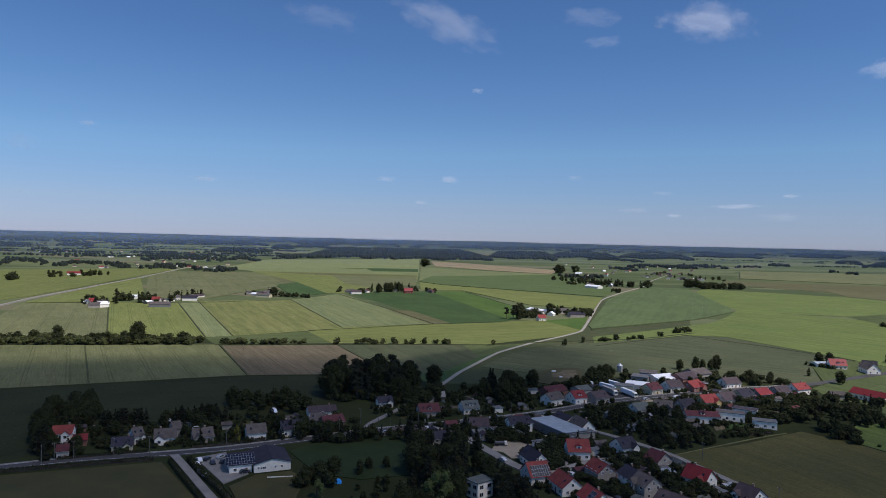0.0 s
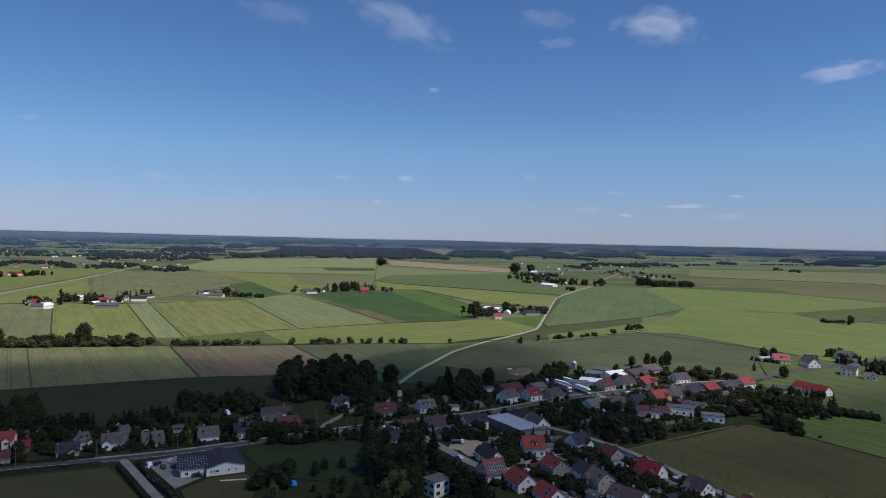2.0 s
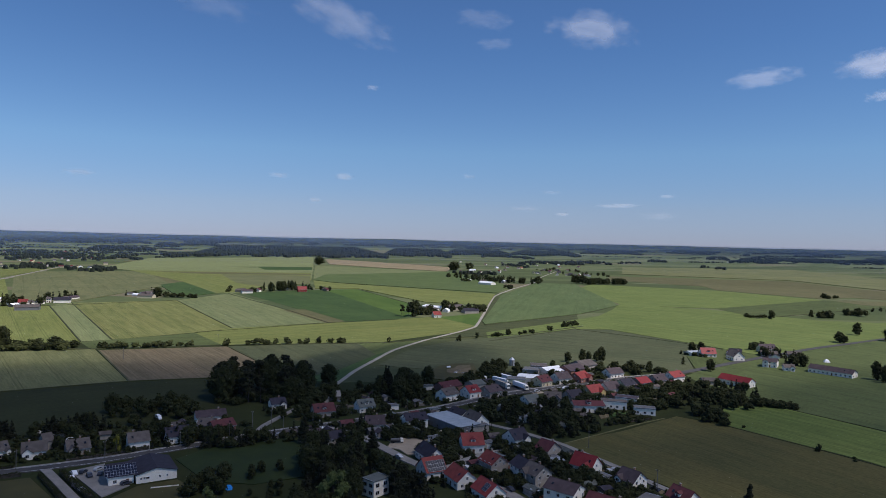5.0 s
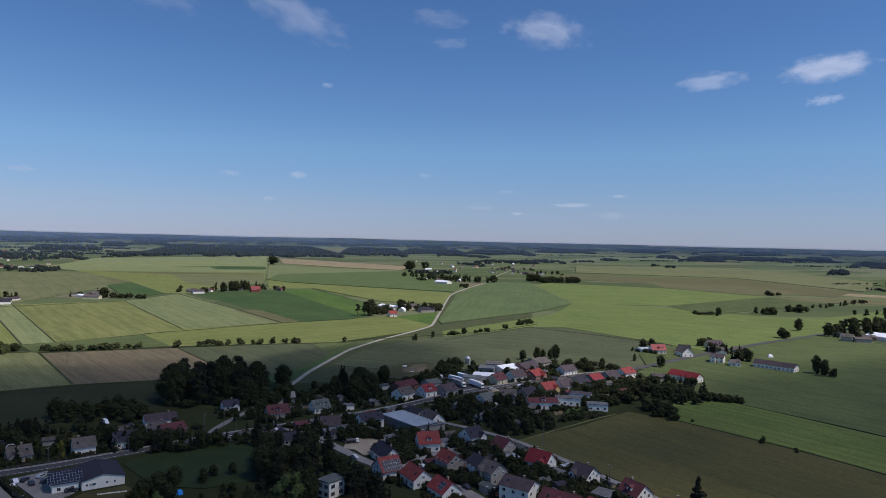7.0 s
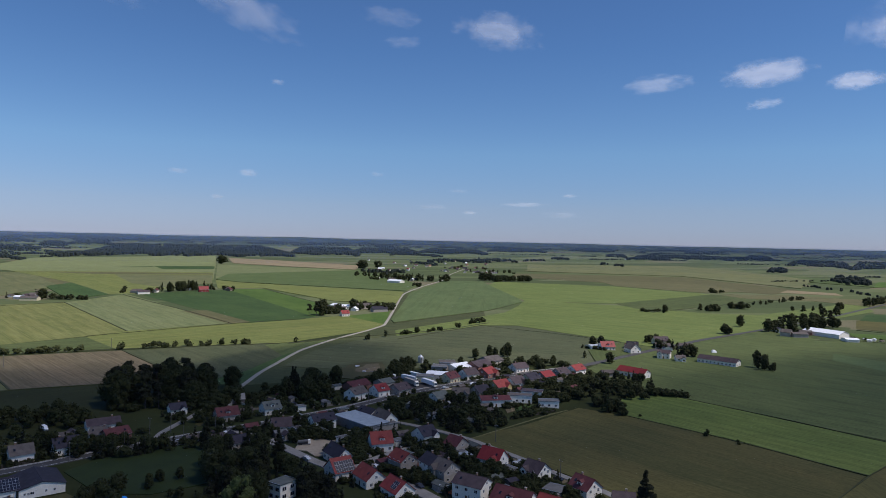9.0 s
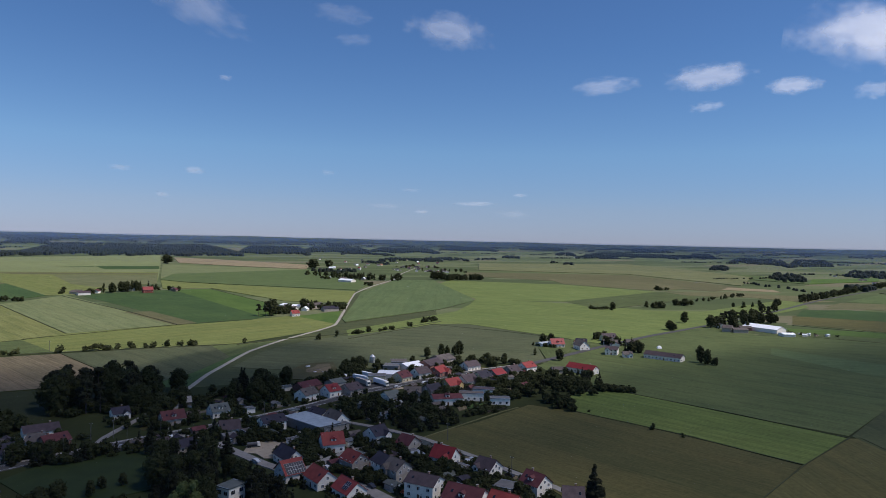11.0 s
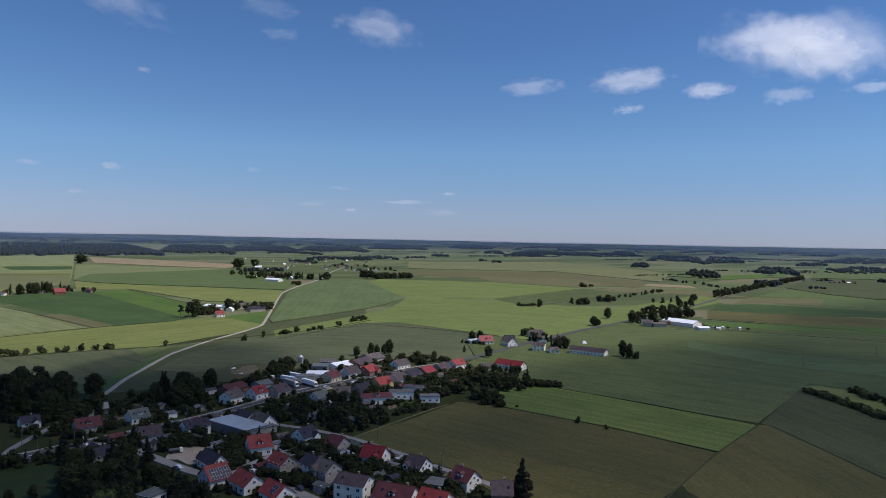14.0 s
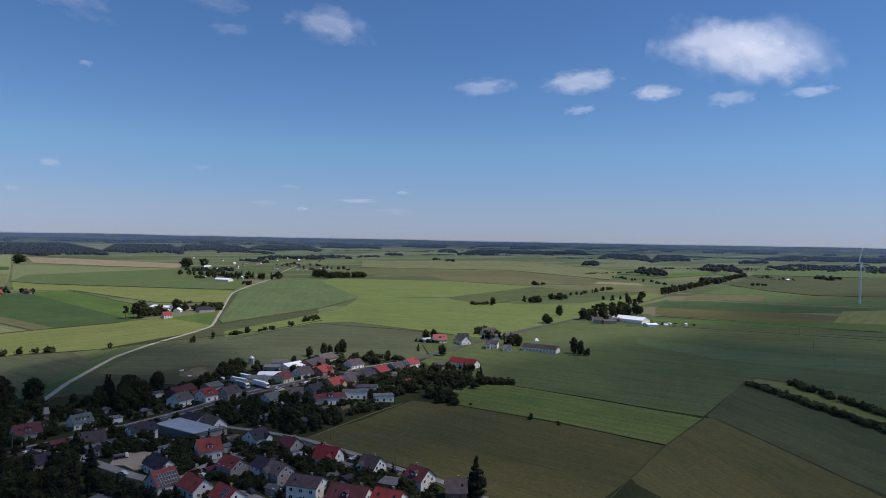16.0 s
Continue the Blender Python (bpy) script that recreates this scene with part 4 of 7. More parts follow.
def lorry(x, y, turn, surf="tarp", length=13.6, label="white articulated lorry with a box trailer"):
    ob = thing("lorry", x, y, 0.46, turn)
    BUILT.append((x, y, 6))
    L = length
    t = part("trailer", boxed(-L / 2 - 1, -1.25, 1.15, L / 2 - 1.5, 1.25, 3.95), M[surf], ob)
    part("trailer_frame", boxed(-L / 2 - 1, -1.0, 0.85, L / 2 - 1.5, 1.0, 1.147), M["rubber"], ob)
    part("rear_door", boxed(-L / 2 - 1.06, -1.2, 1.2, -L / 2 - 1.003, 1.2, 3.9), M["metal"], t)
    c = part("cab", prism(bmesh.new(), [(L / 2 - 1.1, 0.6), (L / 2 + 1.1, 0.6), (L / 2 + 1.1, 1.7), (L / 2 + 0.85, 3.1), (L / 2 + 0.3, 3.65), (L / 2 - 1.1, 3.7)], -1.22, 1.22, "y"), M["white"], ob)
    part("windscreen", prism(bmesh.new(), [(L / 2 + 1.12, 1.75), (L / 2 + 1.14, 1.75), (L / 2 + 0.9, 2.95), (L / 2 + 0.87, 2.95)], -1.1, 1.1, "y"), M["glass"], c)
    wheels(ob, [(sx, sy) for sx in (-L / 2 + 1.0, -L / 2 + 2.3, -L / 2 + 3.6, L / 2 - 1.3, L / 2 + 0.5) for sy in (-1.1, 1.1)], 0.5)
    return tagged(ob, label, "lorry", "lorries in the yard")


def tanker(x, y, turn):
    ob = thing("tank_lorry", x, y, 0.46, turn, 0.68)
    BUILT.append((x, y, 5))
    part("tank", prism(bmesh.new(), [(1.2 * math.cos(math.pi * k / 10), 2.3 + 1.1 * math.sin(math.pi * k / 10)) for k in range(20)], -4.2, 2.6), M["tar"], ob, "dark grey tank")
    part("chassis", boxed(-4.3, -0.9, 0.75, 4.3, 0.9, 1.15), M["rubber"], ob)
    part("cab", prism(bmesh.new(), [(2.8, 0.7), (4.9, 0.7), (4.9, 1.8), (4.6, 3.2), (2.8, 3.3)], -1.2, 1.2, "y"), M["white"], ob)
    wheels(ob, [(sx, sy) for sx in (-3.4, -2.1, 3.9) for sy in (-1.05, 1.05)], 0.5)
    return tagged(ob, "tank lorry with a dark grey tank in a sandy yard", "lorry")


def car(x, y, turn, surf="carpaint", van=False, label=""):
    ob = thing("van" if van else "car", x, y, 0.46, turn)
    top = [(-2.4, 0.35), (2.4, 0.35), (2.45, 0.95), (1.7, 1.15), (1.1, 2.2), (-2.3, 2.3), (-2.45, 0.9)] if van else [(-2.1, 0.3), (2.15, 0.3), (2.2, 0.75), (1.2, 0.95), (0.5, 1.45), (-1.3, 1.48), (-2.05, 0.98), (-2.15, 0.7)]
    part("body", prism(bmesh.new(), top, -0.88, 0.88, "y"), M[surf], ob)
    glassy = [(1.02, 1.3), (1.55, 1.3), (1.08, 2.05), (0.6, 2.05)] if van else [(-1.75, 1.0), (1.02, 1.0), (0.46, 1.4), (-1.25, 1.42)]
    part("side_glass", prism(bmesh.new(), glassy, -0.9, 0.9, "y"), M["glass"], ob)
    wheels(ob, [(sx, sy) for sx in (-1.35, 1.4) for sy in (-0.8, 0.8)], 0.32)
    return tagged(ob, label or ("white delivery van parked by the houses" if van else "parked passenger car in a village yard"), "van" if van else "car")


def silo(x, y, high=9.0, r=3.2):
    ob = thing("silo", x, y)
    part("shell", tube(bmesh.new(), 0, 0, -0.3, high, r, r, 20), M["metal"], ob)
    part("cone_roof", tube(bmesh.new(), 0, 0, high + 0.003, high + 1.8, r + 0.1, 0.3, 20), M["metal"], ob)
    part("ladder", boxed(-0.25, -r - 0.2, 0, 0.25, -r - 0.02, high), M["pole"], ob)
    for k in range(3):
        part("band", tube(bmesh.new(), 0, 0, high * (k + 0.7) / 3.2, high * (k + 0.7) / 3.2 + 0.15, r + 0.05, r + 0.05, 20), M["metal"], ob)
    return tagged(ob, "grey metal grain silo with a conical roof", "silo")


def utility_pole(x, y, high=9.0, arms=1):
    ob = thing("utility_pole", x, y, 0, rng_tree.uniform(0, 180))
    part("post", tube(bmesh.new(), 0, 0, -0.5, high, 0.17, 0.11, 8), M["pole"], ob)
    for k in range(arms):
        arm = part("crossarm", boxed(-0.9, -0.07, high - 0.7 - 0.8 * k, 0.9, 0.07, high - 0.56 - 0.8 * k), M["pole"], ob)
        for u in (-0.8, 0, 0.8):
            part("insulator", tube(bmesh.new(), u, 0, high - 0.56 - 0.8 * k, high - 0.3 - 0.8 * k, 0.06, 0.04, 6), M["frame"], arm)
    return tagged(ob, "weathered concrete utility pole with a crossarm", "utility pole", "utility poles")


def street_lamp(x, y, turn, high=8.0):
    ob = thing("street_lamp", x, y, 0, turn)
    part("post", tube(bmesh.new(), 0, 0, -0.3, high, 0.1, 0.06, 8), M["pole"], ob)
    part("arm", boxed(0, -0.05, high - 0.1, 1.6, 0.05, high + 0.003), M["pole"], ob)
    part("lamp_head", boxed(1.3, -0.14, high - 0.22, 2.0, 0.14, high - 0.103), M["greywall"], ob)
    return tagged(ob, "grey steel street lamp beside the road", "street lamp", "street lamps")


def turbine(x, y, hub, blade):
    ob = thing("wind_turbine", x, y, 0, 155)
    part("tower", tube(bmesh.new(), 0, 0, -1, hub, 2.0, 1.1, 16), M["frame"], ob)
    part("nacelle", boxed(-1.3, -3.2, hub + 0.003, 1.3, 3.6, hub + 2.8), M["frame"], ob)
    rotor = part("hub", prism(bmesh.new(), [(1.2 * math.cos(math.pi * k / 6), hub + 1.4 + 1.2 * math.sin(math.pi * k / 6)) for k in range(12)], -5.0, -3.203, "y"), M["frame"], ob)
    for a in (103, 193 + 150, 223):
        bm = bmesh.new()
        prism(bm, [(-0.5, 1.0), (0.5, 1.0), (1.1, blade * 0.22), (0.25, blade), (-0.15, blade), (-0.7, blade * 0.2)], -0.2, 0.2, "y")
        bmesh.ops.transform(bm, matrix=Matrix.Translation((0, -4.1, hub + 1.4)) @ Matrix.Rotation(-radians(a - 90), 4, "Y"), verts=bm.verts)
        part("blade", bm, M["frame"], rotor)
    return tagged(ob, "white wind turbine with three blades among fields", "wind turbine")


def canopy(x, y, turn, L, W, high, surf, label):
    """A light roof on posts."""
    ob = thing("shelter", x, y, 0, turn)
    part("roof", prism(bmesh.new(), [(-W / 2, high), (W / 2, high + 0.5), (W / 2, high + 0.62), (-W / 2, high + 0.12)], -L / 2, L / 2), M[surf], ob)
    for sx in (-1, 1):
        for sy in (-1, 1):
            part("post", boxed(sx * (L / 2 - 0.3) - 0.08, sy * (W / 2 - 0.3) - 0.08, -0.3, sx * (L / 2 - 0.3) + 0.08, sy * (W / 2 - 0.3) + 0.08, high - 0.003), M["post"], ob)
    return tagged(ob, label, "shelter")


def tarp_heap(x, y, turn, size=3.0, surf="bluetarp", label="bright blue tarpaulin over a garden heap"):
    bm = bmesh.new()
    bmesh.ops.create_grid(bm, x_segments=8, y_segments=8, size=size / 2)
    for v in bm.verts:
        r = max(abs(v.co.x), abs(v.co.y)) / (size / 2)
        v.co.z = size * 0.55 * (1 - r ** 2.4) + 0.12 * noise.noise(v.co * 2.3) + (0.0 if r < 0.99 else -0.1)
    me = bpy.data.meshes.new("tarpaulin")
    bm.to_mesh(me)
    bm.free()
    me.materials.append(M[surf])
    ob = new("tarpaulin", me)
    ob.location, ob.rotation_euler = (x, y, 0.05), (0, 0, radians(turn))
    solid = ob.modifiers.new("thickness", "SOLIDIFY")
    solid.thickness = 0.05
    return tagged(ob, label, "tarpaulin")


def stack_of(x, y, turn, surf, sx, sy, sz, name, label):
    """A heap of goods: uneven blocks laid on one another."""
    ob = thing(name, x, y, 0, turn)
    for k in range(4):
        o = rng_tree.uniform(-0.3, 0.3)
        part("block", boxed(-sx / 2 + sx * k / 4, -sy / 2 + o, -0.1, -sx / 2 + sx * (k + 0.93) / 4, sy / 2 + o, sz * rng_tree.uniform(0.6, 1.1)), M[surf], ob)
    return tagged(ob, label, name.replace("_", " "))


def fence(x0, y0, x1, y1, high=1.4, surf="post"):
    d = math.hypot(x1 - x0, y1 - y0)
    ob = thing("fence", x0, y0, 0, math.degrees(math.atan2(y1 - y0, x1 - x0)))
    n = max(2, round(d / 2.5))
    for k in range(n + 1):
        p = new("post", shared(("fence_post", high, surf), lambda: boxed(-0.07, -0.07, -0.3, 0.07, 0.07, high + 0.1), M[surf]))
        p.parent, p.location = ob, (d * k / n, 0, 0)
    for k in range(n):
        p = new("panel", shared(("fence_panel", high, surf, round(d / n, 2)), lambda: boxed(0.08, -0.03, 0.1, d / n - 0.08, 0.03, high), M[surf]))
        p.parent, p.location = ob, (d * k / n, 0, 0)
    return tagged(ob, "pale fence between village gardens", "fence")


def patch(surf, x, y, sx, sy, turn, label="bare trodden patch in a garden"):
    """A low irregular slab of lawn, soil or paving."""
    rng = random.Random(round(x * 7 + y * 13))
    pts = []
    for k in range(9):
        a = 2 * math.pi * k / 9
        r = 0.5 * rng.uniform(0.8, 1.1)
        pts.append((sx * r * math.copysign(abs(math.cos(a)) ** 0.6, math.cos(a)), sy * r * math.copysign(abs(math.sin(a)) ** 0.6, math.sin(a))))
    bm = prism(bmesh.new(), pts, -0.2, 0.06 + 0.05 * rng.random(), "z")
    bmesh.ops.recalc_face_normals(bm, faces=bm.faces)
    me = bpy.data.meshes.new("patch")
    bm.to_mesh(me)
    bm.free()
    me.materials.append(M[surf])
    ob = new("patch", me)
    ob.location, ob.rotation_euler = (x, y, 0), (0, 0, radians(turn))
    return tagged(ob, label, "ground", kind="structure")


def woodpile(x, y, turn):
    ob = thing("woodpile", x, y, 0, turn)
    for k in range(5):
        for j in range(3):
            part("log", boxed(-1.6, -0.6 + 0.25 * k, 0.3 * j, 1.6, -0.38 + 0.25 * k, 0.3 * j + 0.26), M["post"], ob)
    return tagged(ob, "stacked pile of split firewood beside a fence", "woodpile")


def clutter(seed, n, turn, *corners):
    """Sheds, cars, beds, lawns and fences in the gardens, clear of the houses and roads."""
    rng = random.Random(seed)
    xs, ys = [c[0] for c in corners], [c[1] for c in corners]
    done = tries = 0
    while done < n and tries < 80 * n:
        tries += 1
        x, y = rng.uniform(min(xs), max(xs)), rng.uniform(min(ys), max(ys))
        if not (inside(x, y, list(corners)) and free(x, y, 2.2)):
            continue
        done += 1
        kind, a = rng.random(), turn + rng.choice((0, 90)) + rng.uniform(-6, 6)
        if kind < 0.26:
            gabled("shed", x, y, a, rng.uniform(3.5, 7), rng.uniform(3, 4.5), rng.uniform(2.1, 2.6), rng.uniform(0.6, 1.2), rng.choice(("woodwall", "greywall", "brickwall", "woodwall")), rng.choice(("greyroof", "tar", "maroon", "teal", "brownroof", "brownroof", "navy")), windows=False, chimney=False, category="shed")
        elif kind < 0.32:
            flat_roofed("garage", x, y, a, rng.uniform(4, 7), rng.uniform(3.5, 5.5), 2.6, rng.choice(("white", "greywall")), rng.choice(("tar", "greyroof", "teal")), windows=False, category="garage")
        elif kind < 0.55:
            patch(rng.choice(("paving", "sand", "paving")), x, y, rng.uniform(6, 13), rng.uniform(4, 8), a, "paved yard beside a house")
            car(x, y, a, rng.choice(("carpaint", "darkpaint", "tarp", "carpaint")))
        elif kind < 0.8:
            patch(rng.choice(("meadow", "plough", "ditch", "deep", "lush", "ditch")), x, y, rng.uniform(7, 16), rng.uniform(6, 12), a, "garden plot with beds and lawn")
        elif kind < 0.86:
            woodpile(x, y, a)
        else:
            d = rng.uniform(9, 20)
            fence(x, y, x + d * math.cos(radians(a)), y + d * math.sin(radians(a)), 1.3, rng.choice(("post", "greywall", "white")))


def storage_tank(x, y, turn):
    ob = thing("storage_tank", x, y, 0, turn)
    part("shell", prism(bmesh.new(), [(1.3 * math.cos(math.pi * k / 10), 2.0 + 1.3 * math.sin(math.pi * k / 10)) for k in range(20)], -4.5, 4.5), M["tarp"], ob)
    for sx in (-3, 3):
        part("saddle", boxed(sx - 0.3, -1.1, -0.2, sx + 0.3, 1.1, 1.2), M["greywall"], ob)
    return tagged(ob, "white cylindrical storage tank lying on two saddles", "tank")

# ---- fields ----
field("green", -66, (340, 258), (470, 325), (830, 330), (880, 200), (430, 120), (380, 149), label="dull green cereal field")
field("green", -66, (270, 486), (330, 537), (378, 612), (484, 650), (606, 700), (640, 640), (560, 500), (333, 400), (276, 392), (262, 432), label="green cereal field running up to the road")
field("deep", 60, (-24, 486), (4.9, 523.2), (34.8, 586.4), (51.8, 612.8), (84.9, 672.6), (128.5, 728), (161.7, 770.3), (164, 778), (88, 670), (52, 611), (31, 557), (15, 515), (2, 470), label="lush grassy verge beside the farm road")
field("dusk", -33, (2, 472), (15, 514), (31, 557), (52, 611), (88, 670), (136, 734), (163, 777), (200, 900), (290, 1220), (400, 1100), (300, 800), (278.6, 757.3), (158.4, 687.6), (117.6, 668.7), (65.5, 610.1), (32.8, 537.1), (89.6, 507.9), (60, 478), label="rough green grass beside the farm road")
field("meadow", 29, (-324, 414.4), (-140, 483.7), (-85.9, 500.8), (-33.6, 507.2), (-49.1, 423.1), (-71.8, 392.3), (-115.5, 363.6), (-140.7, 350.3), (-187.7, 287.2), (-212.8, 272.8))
field("ditch", 20, (-225.2, 260.6), (-178.9, 273.8), (-121.9, 294.9), (-90, 251.8), (-60.4, 203.8), (-171, 198.3), label='olive-green mown meadow beside the road')
field("rye", -61, (-454.8, 574.7), (-206.1, 619.8), (-139.2, 483.8), (-234.2, 442.5), (-278.1, 424.2), (-321.6, 406.9))
field("plough", -63, (-201.5, 613.8), (-97, 633.3), (-57.2, 546.8), (-64.1, 494.9), (-138.8, 483.9))
field("ashen", -65, (-97, 633.3), (22.1, 655.4), (34.8, 586.4), (4.9, 523.2), (-20.1, 491.8), (-57.2, 546.8))
field("rye", -64, (-584.5, 936.7), (-482.3, 972.2), (-321.3, 644.4), (-408.8, 622.5), (-451, 622.8))
field("bright", -64, (-489.7, 988.6), (-387.1, 988.1), (-233.4, 663), (-320.3, 644.6))
field("pale", -65, (-390.4, 996.4), (-373.9, 1029.3), (-209.3, 675), (-232.4, 663.1))
field("olive", -65, (-373.9, 1029.3), (-243.6, 1085.1), (-112.3, 759.8), (-143.8, 725.2), (-209.3, 675))
field("pale", -68, (-243.6, 1085.1), (-183.7, 1233.2), (-8.8, 816.7), (-112.3, 759.8))
field("green", -166, (-232.1, 659.3), (-142.9, 720.8), (-103.4, 646.5), (-208.6, 619.4))
field("bright", 26, (-142.9, 720.8), (-112.3, 759.8), (-8.8, 811.1), (78.1, 851.3), (145.2, 889.8), (164.8, 811.4), (161.7, 770.3), (128.5, 728), (44.4, 658.9), (-102.3, 639.5))
field("green", -119, (21.9, 648.2), (84.9, 672.6), (51.8, 612.8), (34.8, 586.4))
field("deep", -67, (-166.8, 1238.5), (-25, 1340.4), (97.7, 886.4), (74, 844.5), (9.7, 814.7))
field("lush", -76, (-25, 1340.4), (41, 1361.6), (111.9, 1078.3), (117.9, 910.6), (91, 872.3))
field("lush", -105, (131.7, 874.3), (202.2, 928.4), (164.9, 785.6), (156.3, 809.9))
field("dun", -67, (-75.1, 955.3), (-44, 962.5), (11.2, 826.3), (-12.8, 810.3))
field("bright", -41, (-55.5, 1625.9), (-3.2, 1539.7), (304.1, 1272.9), (237.9, 1045.1), (144.8, 1086.5), (41.4, 1377.4), (-42.8, 1365.7))
field("mid", -39, (-33.2, 1897.9), (371.9, 2188.7), (397.3, 1510.7), (313.1, 1301.4), (-3.3, 1559.9), (-56.3, 1648.5))
field("pale", 36, (-81.2, 2527), (371.9, 2188.7), (-33.2, 1897.9), (-57.1, 1671.6))
field("tan", 93, (-60.2, 3335), (122.5, 3127), (440.4, 2569.3), (364.5, 2222.8), (194.4, 2386.1), (-29.8, 2674.6))
field("rye", -67, (-727.6, 1661.1), (-746.7, 1838.5), (-510.7, 1928.2), (-326.4, 1478.3), (-377.2, 1038.3), (-473.4, 1074))
field("dun", 111, (-494.6, 1867.6), (-449.6, 1825.3), (-328.9, 1518.4), (-339.3, 1453.8))
field("deep", -68, (-349.7, 1412.2), (-328.9, 1518.4), (-210.3, 1225.1), (-237.4, 1166.1), (-267.4, 1181.8))
field("pale", 34, (-791.1, 3001), (-129.3, 3701), (-83.8, 2420.4), (-688, 2108))
field("pale", -3, (-688, 2108), (-83.8, 2420.4), (-60.9, 1623.8), (-168.8, 1237.8), (-210.3, 1225.1), (-328.9, 1518.4), (-568.5, 1970.8))
field("bright", 41, (-740.9, 2566.4), (-108.6, 3119), (-98.1, 2822.6), (-706.6, 2345.8))
field("dun", 39, (-792.3, 2744.1), (-114.7, 3291), (-108.6, 3119), (-775.3, 2609.3))
field("bright", -64, (-568.5, 1970.8), (-302.3, 1964.9), (-74.5, 1974.4), (-60.9, 1623.8), (-170.6, 1250.9), (-208.4, 1225.7), (-328.9, 1518.4))
field("rye", -3, (-302.1, 1834.2), (-70.2, 1822.4), (-59.4, 1519), (-142.1, 1381.1), (-215.2, 1500.6))
field("deep", 103, (-273.9, 2357.4), (-86, 2369.9), (-78, 2155.1), (-219.3, 2120.2))
field("mid", 172, (-657.8, 2497.2), (-460.5, 2453.3), (-279.5, 2405), (-263.3, 2267.4), (-590.1, 2314.4))
field("dun", -179, (-505, 1931.2), (-297.3, 1932.9), (-72.1, 1911), (-69.8, 1851.4), (-345.7, 1844.3))
field("bright", 99, (-1259.4, 1658.4), (-768.4, 2016.8), (-737.9, 1684.6), (-636.6, 1048.2), (-636.1, 838.7))
field("bright", 101, (-593.1, 979.4), (-704.3, 1566.2), (-475, 1073.6), (-486.3, 980.3), (-585.8, 945.1))
field("sward", -54, (165.2, 730), (250.6, 798.4), (363.9, 898.4), (427.6, 996.5), (480.4, 1092.4), (599.8, 993.1), (678.2, 858.1), (751.3, 832.2), (1165.1, 1027.7), (1004.1, 858.5), (634.6, 680.1), (442.5, 598.7), (394.7, 572.9), (379.7, 615.6), (321.9, 757.7), (280.5, 762.4), (154.1, 668.6))
field("sward", -36, (531.1, 1440.7), (631.7, 1620), (871.6, 1445), (964, 1210.7), (617.8, 1023.2), (474.7, 1069.8))
field("fresh", -111, (495.4, 1638.1), (587.4, 1610.7), (479.4, 1120.9), (459.7, 1053.7), (347.8, 924.7), (179, 798.3), (181.5, 825.4), (307, 1236.6))
field("green", 28, (617.8, 1023.2), (964, 1210.7), (1135.5, 1125.7), (898.2, 1028.7), (598.4, 886.3))
field("ashen", -33, (32.8, 537.1), (65.5, 610.1), (117.6, 668.7), (158.4, 687.6), (278.6, 757.3), (319.7, 752.5), (377.4, 611.9), (318.1, 573.1), (283.5, 495.6), (209.4, 515), (160.8, 510.5), (89.6, 507.9))
field("green", -66, (294.1, 476), (325.4, 498.4), (361.8, 538.4), (424, 573.6), (484.2, 606.5), (608.4, 656.1), (601, 608.7), (631.7, 555.9), (783.9, 377.5), (815.8, 321.5), (523.2, 205.3), (498.5, 239.2), (469, 320.9), (333.8, 258.7), (275.1, 391.2), (297.4, 446.8))
field("green", -35, (540.2, 583.1), (667.6, 587.7), (705.6, 554), (813.7, 392), (845.4, 333.2), (715.7, 281.7), (624.1, 300.1), (589.5, 462.5), (491.6, 509.4))
field("furrowed", -66, (237.2, 385.4), (276.2, 392.8), (330, 256.4), (269.2, 230.6), (249, 287.7), (216.8, 350))
field("brown", -67, (113.9, 323), (152.3, 340.4), (199.2, 368.4), (216.1, 348.8), (247.5, 285.9), (266.9, 229.7), (193.2, 192.1), (128.5, 157.2), (142.1, 207.9), (138.1, 259.4), (122.4, 299.1))
field("brown", -112, (269.7, 230.3), (329.5, 255.3), (337.5, 252.6), (292.6, 139.4), (277.3, 107.7), (231.6, 89.6), (172.7, 121.9), (217, 203.8), label='brown-olive field of ripening cereal with long tracks')
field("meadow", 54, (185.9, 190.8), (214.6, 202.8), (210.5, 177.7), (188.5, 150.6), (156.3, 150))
# the corner's shade is put into the darker crop colour
field("dusk", -111, (335.4, 257.9), (457.8, 316.9), (430.4, 287.7), (395.8, 189.4), (381.1, 148.9), (280, 108.8), (295.3, 140.7))
field("weedy", 71, (453.2, 314.6), (467.1, 312.5), (477.2, 281.3), (440.5, 211.1), (414.8, 162.3), (381.1, 148.9), (395.8, 189.4), (430.4, 287.7), label='weedy yellowish strip between two rows of bushes')
field("fresh", -28, (549.7, 512.3), (569.5, 423.2), (641.3, 322.2), (647.9, 292.8), (580.5, 262.1), (569.7, 285.9), (513.4, 381.3), (515.5, 480.2))
field("green", -57, (702, 632.5), (739.9, 617.5), (868.7, 418.6), (911.5, 359.5), (871.7, 343.7), (824.1, 397), (661.7, 578))
# darker brown tone here replaces cloud shade on this strip
field("brown", -49, (844.2, 749.6), (900, 769.2), (1011.2, 556.1), (945.3, 455.8), (880.6, 424.4), (837.9, 518.4), (755.4, 670.4))
field("deep", -56, (943.5, 819), (1032.5, 812), (1190.6, 574.7), (1127.9, 544.3), (953.9, 636.1), (848.8, 747.9))
field("olive", -158, (1095.1, 591.8), (1190.6, 574.7), (1301.8, 514.4), (1017.6, 401.6), (938.4, 452.4), (900.6, 499.4))
field("dun", -147, (1171.8, 928.9), (1263.4, 840.8), (1119.3, 746.8), (1054.1, 867.6))
